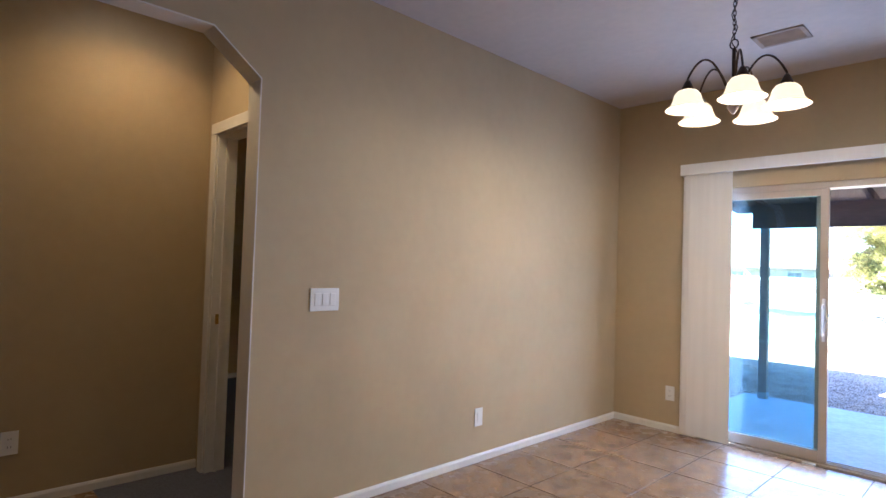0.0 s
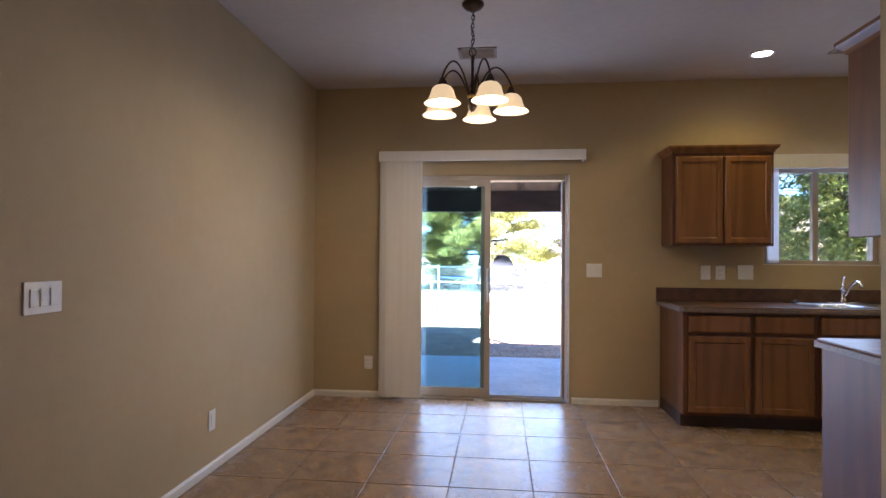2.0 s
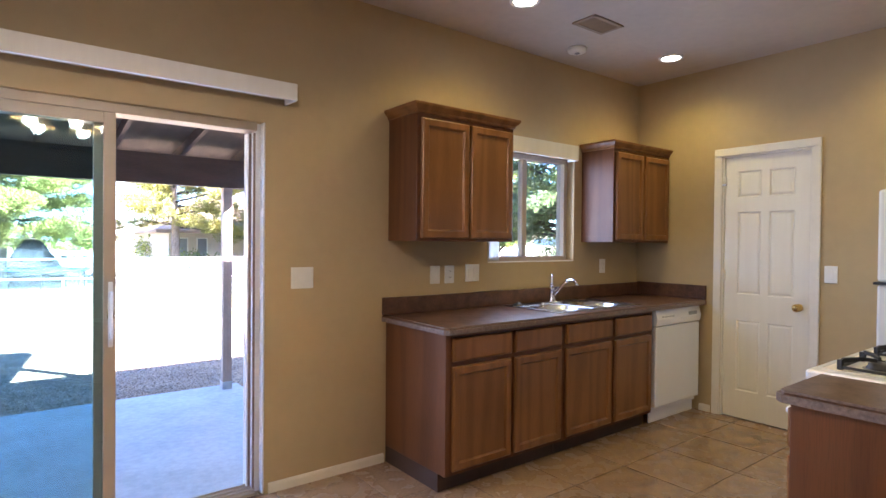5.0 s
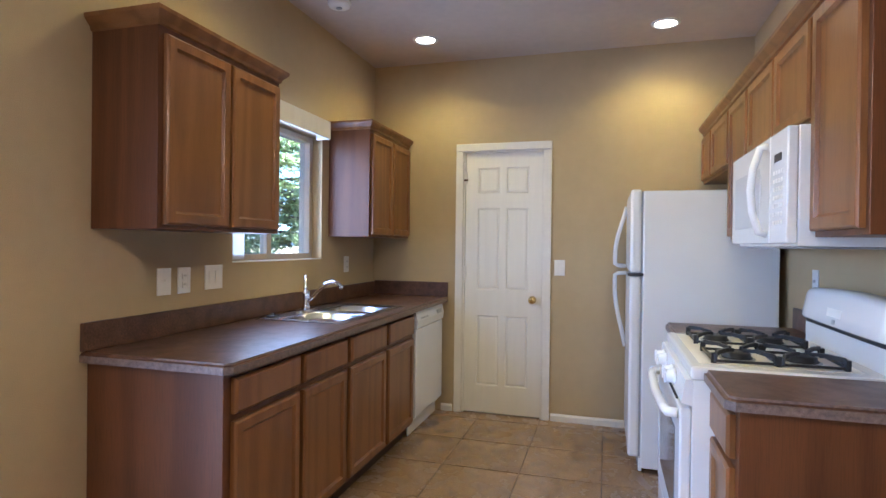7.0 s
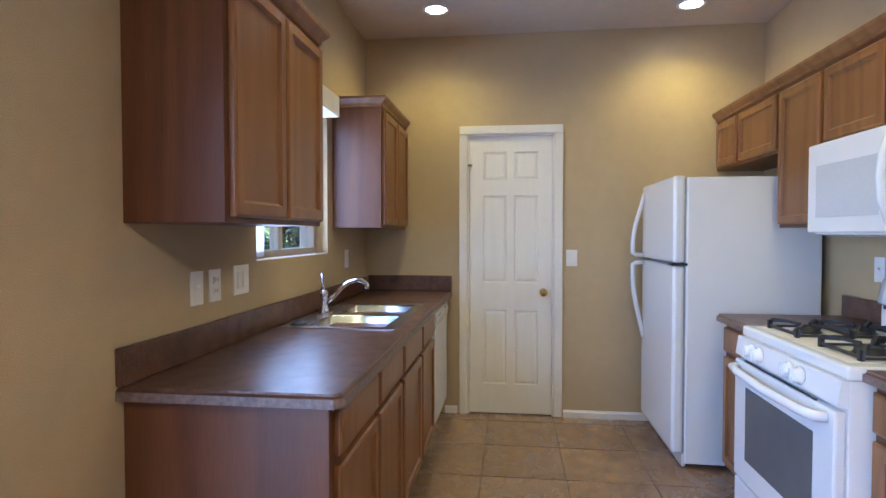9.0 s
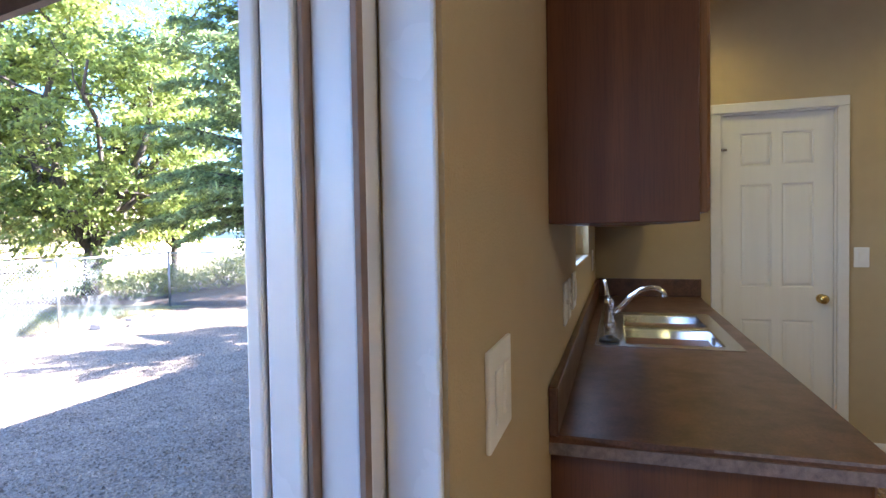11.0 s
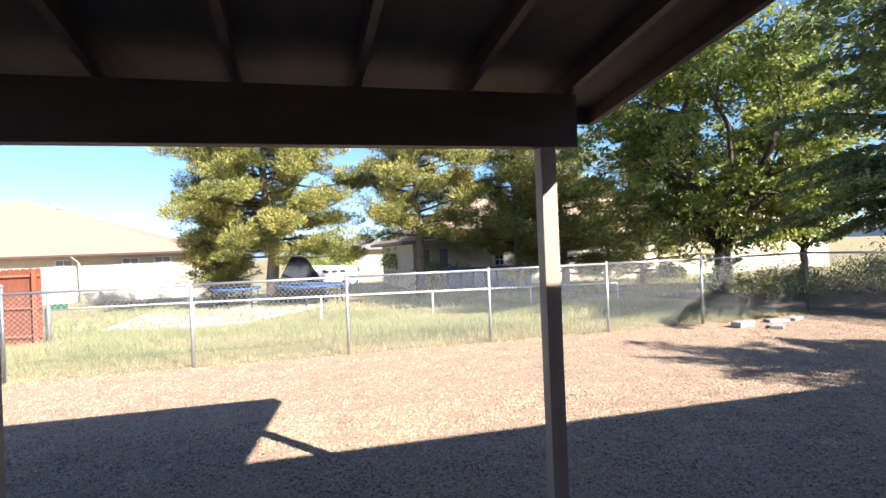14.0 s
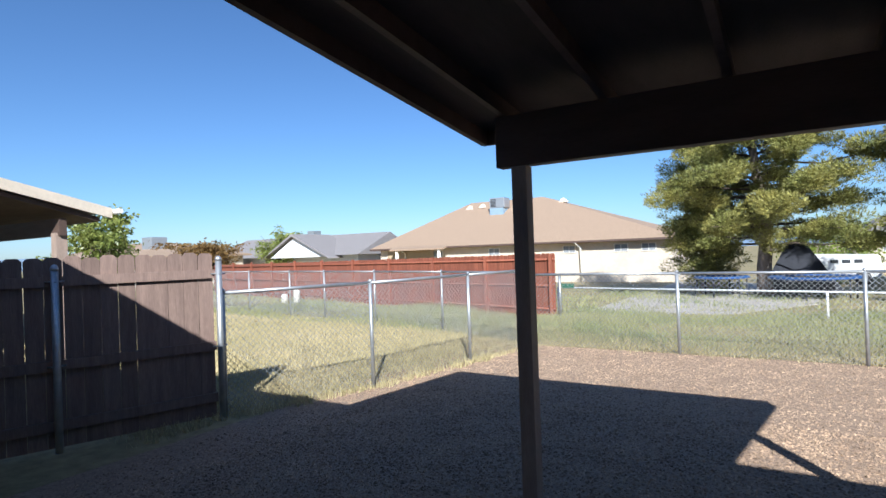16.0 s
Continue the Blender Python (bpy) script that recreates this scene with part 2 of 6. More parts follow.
FENCEWOOD = mat("weathered_brown_board", (0.22, 0.150, 0.120), (0.16, 0.108, 0.088), 4, 0.85, 0.35, 60, stretch=(5, 5, 0.4), fine=0.18, rand=0.12)
REDWOOD = mat("red_stained_board", (0.27, 0.085, 0.045), (0.20, 0.062, 0.034), 3, 0.8, 0.3, 50, stretch=(5, 5, 0.4), fine=0.15, rand=0.12)
DARKGLASS = mat("dark_window_glass", (0.05, 0.055, 0.065), (0.07, 0.075, 0.085), 2, 0.08, spec=0.8)
CURTAINED = mat("window_glass_over_pale_curtains", (0.22, 0.23, 0.25), (0.30, 0.31, 0.32), 1.5, 0.12, spec=0.6)
PINEBARK = mat("pale_pine_bark", (0.27, 0.215, 0.17), (0.15, 0.115, 0.09), 7, 0.95, 0.9, 24, stretch=(2, 2, 0.7), fine=0.25)
BARK = mat("grey_brown_bark", (0.105, 0.078, 0.058), (0.055, 0.040, 0.030), 6, 0.95, 0.9, 24, stretch=(3, 3, 0.5), fine=0.2)
LEAF = foliage("broad_leaf", (0.340, 0.360, 0.095), (0.185, 0.230, 0.062), 0.8, 0.34, 0.5, 0.52)
CEDARLEAF = foliage("cedar_needles", (0.265, 0.305, 0.115), (0.150, 0.205, 0.085), 0.9, 0.6, 0.45, 0.35)
PINELEAF = foliage("pine_needles", (0.330, 0.295, 0.078), (0.170, 0.185, 0.050), 0.9, 0.6, 0.5, 0.14)
BUSHLEAF = foliage("dark_shrub_leaf", (0.045, 0.070, 0.026), (0.032, 0.050, 0.020), 3, 0.6, 0.4, 0.3)
LIMELEAF = foliage("lime_shrub_leaf", (0.26, 0.32, 0.04), (0.20, 0.26, 0.034), 3, 0.6, 0.25)
AUTUMN = foliage("autumn_leaf", (0.26, 0.15, 0.045), (0.17, 0.11, 0.04), 3, 0.6, 0.35)
GRASSBLADE = foliage("tall_dry_grass", (0.42, 0.39, 0.20), (0.27, 0.31, 0.13), 0.35, 0.8, 0.3, 0.35)
STRAW = foliage("short_straw_grass", (0.56, 0.47, 0.27), (0.44, 0.38, 0.19), 0.5, 0.85, 0.3, 0.25)
BLUE = mat("blue_plastic", (0.02, 0.11, 0.46), (0.016, 0.09, 0.36), 5, 0.5)
BLUETARP = mat("blue_vinyl_pad", (0.02, 0.08, 0.26), (0.016, 0.065, 0.21), 5, 0.55)
DARKCLOTH = mat("dark_cloth", (0.025, 0.027, 0.035), (0.035, 0.037, 0.047), 5, 0.9)
WHITEMETAL = mat("white_painted_metal", (0.75, 0.75, 0.75), (0.70, 0.70, 0.70), 4, 0.4)
HILL = mat("haze_blue_hill", (0.16, 0.22, 0.32), (0.14, 0.20, 0.29), 0.01, 1.0)


# ---- building helpers ----
ROOT = {}


def thing(name, loc, label, category, group="", kind=""):
    ob = new(name)
    ob.empty_display_size = 0.1
    ob.location = loc
    ROOT[ob.name] = Vector(loc)
    return tagged(ob, label, category, group, kind)


def part(name, bm, material, parent=None, label=""):
    """Links a bmesh, given in world metres, as one mesh object, under a thing or under a part if one is given."""
    me = bpy.data.meshes.new(name)
    if parent is not None:
        off = ROOT[parent.name]
        bmesh.ops.translate(bm, verts=bm.verts, vec=-off)
    bm.normal_update()
    bm.to_mesh(me)
    bm.free()
    me.materials.append(material)
    ob = new(name, me)
    if parent is not None:
        ob.parent = parent
        ROOT[ob.name] = ROOT[parent.name]
    if label:
        tagged(ob, label)
    return ob


def raw(name, verts, faces, material, parent=None, smooth=False):
    me = bpy.data.meshes.new(name)
    v = np.asarray(verts, dtype=float)
    if parent is not None:
        v = v - np.array(ROOT[parent.name])
    me.from_pydata(v.tolist(), [], faces if isinstance(faces, list) else faces.tolist())
    me.materials.append(material)
    if smooth:
        me.polygons.foreach_set("use_smooth", [True] * len(me.polygons))
    ob = new(name, me)
    if parent is not None:
        ob.parent = parent
        ROOT[ob.name] = ROOT[parent.name]
    return ob


def box(x0, x1, y0, y1, z0, z1, bevel=0.0, bm=None):
    bm = bm or bmesh.new()
    m = Matrix.Translation(((x0 + x1) / 2, (y0 + y1) / 2, (z0 + z1) / 2)) @ Matrix.Diagonal((abs(x1 - x0), abs(y1 - y0), abs(z1 - z0), 1))
    made = bmesh.ops.create_cube(bm, size=1, matrix=m)
    if bevel:
        edges = list({e for v in made["verts"] for e in v.link_edges})
        bmesh.ops.bevel(bm, geom=edges, offset=bevel, segments=2, affect="EDGES", profile=0.5)
    return bm


def tube(points, radius, sides=10, bm=None, caps=True):
    """A round bar along points; radius is one number or one for each point."""
    bm = bm or bmesh.new()
    pts = [Vector(p) for p in points]
    rad = radius if isinstance(radius, (list, tuple)) else [radius] * len(pts)
    rings, up = [], None
    for i, p in enumerate(pts):
        d = (pts[min(i + 1, len(pts) - 1)] - pts[max(i - 1, 0)]).normalized()
        if up is None:
            up = d.orthogonal().normalized()
        up = (up - d * up.dot(d)).normalized()
        side = d.cross(up)
        rings.append([bm.verts.new(p + (up * math.cos(a) + side * math.sin(a)) * rad[i]) for a in [2 * math.pi * k / sides for k in range(sides)]])
    for a, b in zip(rings, rings[1:]):
        for k in range(sides):
            f = bm.faces.new((a[k], a[(k + 1) % sides], b[(k + 1) % sides], b[k]))
            f.smooth = True
    if caps:
        bm.faces.new(rings[0][::-1])
        bm.faces.new(rings[-1])
    return bm


def lathe(profile, centre, sides=20, bm=None, axis="z"):
    """Turns a profile of (radius, height) round an upright axis, or along -y / x for knobs."""
    bm = bm or bmesh.new()
    c = Vector(centre)
    rings = []
    for r, h in profile:
        ring = []
        for k in range(sides):
            a = 2 * math.pi * k / sides
            u, v = r * math.cos(a), r * math.sin(a)
            p = Vector((u, v, h)) if axis == "z" else (Vector((u, h, v)) if axis == "y" else Vector((h, u, v)))
            ring.append(bm.verts.new(c + p))
        rings.append(ring)
    for a, b in zip(rings, rings[1:]):
        for k in range(sides):
            f = bm.faces.new((a[k], a[(k + 1) % sides], b[(k + 1) % sides], b[k]))
            f.smooth = True
    for ring in (rings[0][::-1], rings[-1]):
        try:
            bm.faces.new(ring)
        except ValueError:
            pass
    bmesh.ops.recalc_face_normals(bm, faces=bm.faces)
    return bm


def prism(outline, a0, a1, axis, bm=None):
    """Pushes a flat outline of two coordinates along an axis: x takes (y, z), y takes (x, z), z takes (x, y)."""
    bm = bm or bmesh.new()

    def at(p, h):
        return {"x": (h, p[0], p[1]), "y": (p[0], h, p[1]), "z": (p[0], p[1], h)}[axis]
    lo = [bm.verts.new(at(p, a0)) for p in outline]
    hi = [bm.verts.new(at(p, a1)) for p in outline]
    n = len(outline)
    for k in range(n):
        bm.faces.new((lo[k], lo[(k + 1) % n], hi[(k + 1) % n], hi[k]))
    bm.faces.new(lo[::-1])
    bm.faces.new(hi)
    bmesh.ops.recalc_face_normals(bm, faces=bm.faces)
    return bm


def structure(name, bm, material, label=""):
    return tagged(part(name, bm, material), label, kind="structure")


# ---- the house: shell ----
H = 2.77          # ceiling
bm = box(-3.6, 0.75, 0, 0.16, -0.25, 2.95)
box(0.75, 2.27, 0, 0.16, 1.98, 2.95, bm=bm)
box(0.75, 2.27, 0, 0.16, -0.25, -0.03, bm=bm)
box(2.27, 3.86, 0, 0.16, -0.25, 2.95, bm=bm)
box(3.86, 4.79, 0, 0.16, -0.25, 1.21, bm=bm)
box(3.86, 4.79, 0, 0.16, 2.03, 2.95, bm=bm)
box(4.79, 11.4, 0, 0.16, -0.25, 2.95, bm=bm)
structure("wall_north", bm, WALL, "tan painted wall with a sliding door and a window")
bm = box(5.67, 5.82, -0.765, 0, 0, 2.95)
box(5.67, 5.82, -1.39, -0.765, 2.05, 2.95, bm=bm)
box(5.67, 5.82, -7.6, -1.39, 0, 2.95, bm=bm)
structure("wall_east", bm, WALL, "tan painted end wall of the kitchen")
structure("wall_pantry_back", box(6.5, 6.6, -1.6, -0.5, 0, 2.95), WALL)
bm = box(2.99, 5.67, -2.925, -2.805, 0, H)
bmesh.ops.bevel(bm, geom=[e for e in bm.edges if all(abs(v.co.x - 2.99) < 1e-4 for v in e.verts) and abs(e.verts[0].co.z - e.verts[1].co.z) > 1],
                offset=0.018, segments=3, affect="EDGES")
structure("wall_kitchen_south", bm, WALL, "tan partition wall behind the range, with a rounded end")
# west wall with a clipped-corner opening into the hall
bm = prism([(-7.6, 0), (-7.6, 2.95), (0, 2.95), (0, 0), (-3.405, 0), (-3.405, 2.17), (-3.64, 2.355), (-4.75, 2.355), (-4.98, 2.17), (-4.98, 0)], -0.12, 0, "x")
bmesh.ops.triangulate(bm, faces=[f for f in bm.faces if len(f.verts) > 4])
structure("wall_west", bm, WALL, "tan painted wall with a clipped-corner opening to the hall")
bm = prism([(-3.405, 0), (-3.405, 2.17), (-3.64, 2.355), (-4.75, 2.355), (-4.98, 2.17), (-4.98, 0), (-4.974, 0), (-4.974, 2.167), (-4.747, 2.349), (-3.643, 2.349), (-3.411, 2.167), (-3.411, 0)], -0.124, 0.004, "x")
bmesh.ops.triangulate(bm, faces=[f for f in bm.faces if len(f.verts) > 4])
structure("trim_hall_opening", bm, TRIM, "cream painted lining of the clipped-corner opening")
structure("wall_south", box(-1.2, 5.67, -7.75, -7.6, 0, 2.95), WALL)
structure("wall_hall_west", box(-1.18, -1.03, -7.6, -3.25, 0, 2.95), WALL, "tan wall of the unlit hall")
bm = box(-1.18, -0.9, -3.25, -3.13, 0, 2.95)
box(-0.9, -0.16, -3.25, -3.13, 2.06, 2.95, bm=bm)
box(-0.16, -0.12, -3.25, -3.13, 0, 2.95, bm=bm)
structure("wall_hall_north", bm, WALL)
bm = box(-3.6, -3.45, -3.9, -3.5, 0, 2.95)
box(-3.6, -3.45, -3.5, -2.3, 0, 0.9, bm=bm)
box(-3.6, -3.45, -3.5, -2.3, 2.0, 2.95, bm=bm)
box(-3.6, -3.45, -2.3, 0, 0, 2.95, bm=bm)
structure("wall_bedroom_west", bm, WALL, "tan bedroom wall with a window opening")
structure("wall_bedroom_south", box(-3.45, -1.18, -3.9, -3.8, 0, 2.95), WALL)
structure("ceiling", box(-3.6, 11.4, -7.75, 0.16, 2.95, 3.05), CEIL, "off-white textured ceiling")
structure("ceiling_room", box(-3.45, 6.6, -7.6, 0, H, 2.95), CEIL, "off-white textured ceiling")
structure("floor_base", box(-1.03, 5.67, -7.6, 0.02, -0.15, -0.004), GROUT, "brown grout bed of the tiled floor")
structure("floor_bedroom", box(-3.45, -0.12, -3.8, -0.0, -0.12, 0.004), CARPET, "dark carpet of the bedroom")
structure("floor_pantry", box(5.67, 6.6, -1.6, -0.5, -0.15, 0), GROUT)

# baseboards
bm = bmesh.new()


def skirting(x0, y0, x1, y1, nx, ny, mesh):
    """A low moulded board along a wall, from one point to another; (nx, ny) points into the room."""
    t, h = 0.012, 0.055
    prof = [(0.0, 0.0), (t, 0.0), (t, h - 0.015), (t * 0.45, h), (0, h)]
    a, b = Vector((x0, y0, 0)), Vector((x1, y1, 0))
    n = Vector((nx, ny, 0))
    lo = [mesh.verts.new(a + n * p + Vector((0, 0, q))) for p, q in prof]
    hi = [mesh.verts.new(b + n * p + Vector((0, 0, q))) for p, q in prof]
    k = len(prof)
    for i in range(k):
        mesh.faces.new((lo[i], lo[(i + 1) % k], hi[(i + 1) % k], hi[i]))
    mesh.faces.new(lo[::-1])
    mesh.faces.new(hi)


for row in [(0.012, -0.001, 0.72, -0.001, 0, -1), (2.29, -0.001, 3.01, -0.001, 0, -1), (0.001, -3.40, 0.001, 0, 1, 0), (5.669, -0.69, 5.669, -0.6, -1, 0),
            (5.669, -2.1, 5.669, -1.46, -1, 0), (0.001, -7.6, 0.001, -4.99, 1, 0), (-1.029, -7.6, -1.029, -3.25, 1, 0), (-3.449, -3.8, -3.449, 0, 1, 0),
            (3.00, -2.926, 5.66, -2.926, 0, -1), (0, -7.599, 5.67, -7.599, 0, 1), (2.989, -2.925, 2.989, -2.815, -1, 0)]:
    skirting(*row, bm)
bmesh.ops.recalc_face_normals(bm, faces=bm.faces)
structure("baseboard", bm, TRIM, "low cream baseboard along the walls")

# door casings: hall door and pantry door
bm = box(-0.97, -0.9, -3.265, -3.25, 0, 2.06, 0.004)
box(-0.97, -0.125, -3.265, -3.25, 2.06, 2.13, 0.004, bm)
box(-0.9, -0.885, -3.25, -3.13, 0, 2.06, bm=bm)
box(-0.885, -0.16, -3.25, -3.13, 2.045, 2.06, bm=bm)
box(-0.885, -0.875, -3.2, -3.18, 0, 2.045, bm=bm)
structure("trim_hall_door", bm, TRIM, "white door casing in the hall")
strike = part("strike_plate", box(-0.8845, -0.8825, -3.225, -3.203, 0.90, 0.96), BRASS)
tagged(strike, "small brass strike plate on the door jamb", "strike plate")
bm = box(5.652, 5.67, -0.765, -0.705, 0, 2.05, 0.005)
box(5.652, 5.67, -1.45, -1.39, 0, 2.05, 0.005, bm)
box(5.650, 5.67, -1.45, -0.705, 2.05, 2.11, 0.005, bm)
box(5.67, 5.82, -0.777, -0.765, 0, 2.05, bm=bm)
box(5.67, 5.82, -1.39, -1.378, 0, 2.05, bm=bm)
box(5.67, 5.82, -1.378, -0.777, 2.038, 2.05, bm=bm)
structure("trim_pantry_door", bm, TRIM, "cream moulded casing round the pantry door")


def six_panel(y0, y1, z0, z1, x):
    """A moulded slab that faces -x, with six sunk and raised panels."""
    w, h = y1 - y0, z1 - z0
    cols = [0, 0.165, 0.455, 0.545, 0.835, 1]
    rows = [0, 0.105, 0.375, 0.475, 0.79, 0.845, 0.945, 1]
    bm = bmesh.new()
    grid = [[bm.verts.new((x, y0 + c * w, z0 + r * h)) for c in cols] for r in rows]
    panels = []
    for r in range(len(rows) - 1):
        for c in range(len(cols) - 1):
            f = bm.faces.new((grid[r][c], grid[r + 1][c], grid[r + 1][c + 1], grid[r][c + 1]))
            if c in (1, 3) and r in (1, 3, 5):
                panels.append(f)
    bm.normal_update()
    for f in panels:
        bmesh.ops.inset_individual(bm, faces=[f], thickness=0.014, depth=-0.009)
        bmesh.ops.inset_individual(bm, faces=[f], thickness=0.022, depth=0.006)
    back = box(x + 0.014, x + 0.035, y0, y1, z0, z1)
    me = bpy.data.meshes.new("tmp")
    back.to_mesh(me)
    back.free()
    bm.from_mesh(me)
    bpy.data.meshes.remove(me)
    return bm


d = thing("door_pantry", (5.69, -1.08, 0), "closed white six-panel door with a brass knob", "door", kind="structure")
bm = six_panel(-1.376, -0.779, 0.008, 2.036, 5.684)
bmesh.ops.recalc_face_normals(bm, faces=bm.faces)
part("slab", bm, DOORPAINT, d)
knob = part("knob", lathe([(0.028, 0), (0.028, -0.004), (0.011, -0.008), (0.011, -0.03), (0.024, -0.038), (0.029, -0.050), (0.024, -0.064), (0.010, -0.069)], (5.684, -1.315, 0.905), 18, axis="x"), BRASS, d, "polished brass knob")
for z in (0.25, 1.06, 1.80):
    part("hinge", box(5.670, 5.686, -0.790, -0.777, z, z + 0.09, 0.002), TRIM, d)
part("latch_hook", box(5.664, 5.670, -0.80, -0.765, 1.82, 1.835, 0.002), CHROME, d)

# ---- sliding glass door ----
d = thing("door_sliding", (1.51, 0.08, 0), "beige aluminium sliding glass door, its open half pushed back", "door", kind="structure")
part("side_frame", box(0.75, 0.79, 0.03, 0.15, 0, 1.98, 0.003), FRAME, d)
part("head_frame", box(0.79, 2.235, 0.03, 0.15, 1.935, 1.98, 0.003), FRAME, d)
tr = part("sill", box(0.79, 2.235, 0.02, 0.164, -0.03, 0.012, 0.003), FRAME, d)
for y in (0.05, 0.09, 0.13):
    part("track", box(0.79, 2.235, y - 0.003, y + 0.003, 0.012, 0.024), FRAME, tr)
# stepped jamb on the open side
jb = part("jamb", box(2.236, 2.27, 0.06, 0.165, 0, 1.98, 0.003), JAMB, d, "pale stepped side jamb")
for x0, x1, y0, y1 in ((2.260, 2.2695, 0.004, 0.056), (2.212, 2.236, 0.113, 0.145), (2.210, 2.236, 0.149, 0.165), (2.229, 2.236, 0.066, 0.106)):
    part("jamb_strip", box(x0, x1, y0, y1, 0, 1.98 if x0 > 2.25 else 1.935, 0.003), JAMB, jb)
for x0, x1, y0, y1 in ((2.224, 2.2365, 0.0595, 0.0655), (2.218, 2.2355, 0.1065, 0.1115), (2.217, 2.2355, 0.1455, 0.1485)):
    part("weatherstrip", box(x0, x1, y0, y1, 0, 1.93, 0.001), STRIP, jb, "brown pile weatherstrip")


def sash(x0, x1, y0, y1, frame_mat, pane, name, parent):
    """A framed glass leaf."""
    w, z0, z1 = 0.05, 0.024, 1.935
    f = part(name, box(x0, x0 + w, y0, y1, z0, z1, 0.003), frame_mat, parent)
    part("stile", box(x1 - w, x1, y0, y1, z0, z1, 0.003), frame_mat, f)
    part("bottom_rail", box(x0 + w, x1 - w, y0, y1, z0, z0 + 0.075, 0.003), frame_mat, f)
    part("top_rail", box(x0 + w, x1 - w, y0, y1, z1 - 0.05, z1, 0.003), frame_mat, f)
    ym = (y0 + y1) / 2
    g = part("pane", box(x0 + w, x1 - w, ym - 0.003, ym + 0.003, z0 + 0.075, z1 - 0.05), pane, f)
    g.visible_shadow = False
    return f


leaf = sash(0.79, 1.55, 0.082, 0.11, FRAME, PANE, "fixed_leaf", d)
leaf2 = sash(0.80, 1.585, 0.038, 0.066, FRAME, TINTPANE, "sliding_leaf", d)
bm = box(1.553, 1.572, 0.018, 0.038, 0.86, 1.16, 0.004)
box(1.556, 1.568, -0.004, 0.018, 0.90, 0.925, 0.003, bm)
box(1.556, 1.568, -0.004, 0.018, 1.09, 1.115, 0.003, bm)
box(1.556, 1.568, -0.016, -0.004, 0.90, 1.115, 0.005, bm)
part("pull_handle", bm, JAMB, leaf2)
part("door_lock", box(1.548, 1.580, 0.022, 0.038, 0.99, 1.04, 0.004), CHROME, leaf2)
part("roller", box(1.45, 1.53, -0.012, 0.03, -0.004, 0.012, 0.003), JAMB, d)

# drywall returns round the window and door are part of the wall; blinds
v = thing("vertical_blind", (0.8, -0.06, 0), "white vertical blind drawn aside, under a long valance", "blind")
bm = box(0.615, 2.385, -0.145, -0.13, 2.085, 2.172, 0.003)
box(0.615, 0.63, -0.13, -0.001, 2.085, 2.172, 0.002, bm)
box(2.37, 2.385, -0.13, -0.001, 2.085, 2.172, 0.002, bm)
part("valance", bm, VINYL, v)
part("headrail", box(0.66, 2.34, -0.105, -0.055, 2.10, 2.14, 0.003), FRAME, v)
for i in range(17):
    x = 0.655 + i * 0.0185
    bm = bmesh.new()
    pts = [(-0.044, 0.0), (-0.02, 0.006), (0.02, 0.006), (0.044, 0.0), (0.02, 0.0045), (-0.02, 0.0045)]
    a = radians(14 + random.uniform(-2, 2))
    prism([(x + p * math.cos(a) - q * math.sin(a), -0.08 - (p * math.sin(a) + q * math.cos(a))) for p, q in pts], 0.03, 2.10, "z", bm)
    part("vane", bm, VINYL, v)

# ---- kitchen window ----
w = thing("window_kitchen", (4.325, 0.1, 1.21), "sliding kitchen window with a beige frame", "window", kind="structure")
for nm, bb in [("frame_left", (3.862, 3.90, 0.07, 0.15, 1.214, 2.028)), ("frame_right", (4.752, 4.788, 0.07, 0.15, 1.214, 2.028)),
               ("frame_bottom", (3.90, 4.752, 0.07, 0.15, 1.214, 1.25)), ("frame_top", (3.90, 4.752, 0.07, 0.15, 1.992, 2.028)), ("meeting_stile", (4.29, 4.335, 0.085, 0.135, 1.25, 1.992))]:
    part(nm, box(*bb, 0.003), FRAME, w)
for x0, x1 in ((3.90, 4.29), (4.335, 4.752)):
    g = part("pane", box(x0, x1, 0.107, 0.113, 1.25, 1.992), SCREENPANE, w)
    g.visible_shadow = False
bm = box(3.86, 4.79, 0.0, 0.07, 1.2105, 1.216)
structure("sill_kitchen_window", bm, TRIM, "painted window sill")
v = thing("window_valance", (4.3, -0.05, 2.0), "short white blind valance over the kitchen window", "blind")
bm = box(3.83, 4.72, -0.10, -0.088, 2.0, 2.115, 0.003)
box(4.705, 4.72, -0.088, -0.001, 2.0, 2.115, bm=bm)
box(3.83, 3.845, -0.088, -0.001, 2.0, 2.115, bm=bm)
part("valance", bm, VINYL, v)
for i in range(9):
    x = 3.875 + i * 0.014
    a = radians(75 + random.uniform(-5, 5))
    part("vane", prism([(x + p * math.cos(a) - q * math.sin(a), 0.045 - (p * math.sin(a) + q * math.cos(a))) for p, q in [(-0.02, 0), (0.02, 0.001), (0.02, 0.002), (-0.02, 0.0015)]], 1.225, 2.02, "z"), VINYL, v)


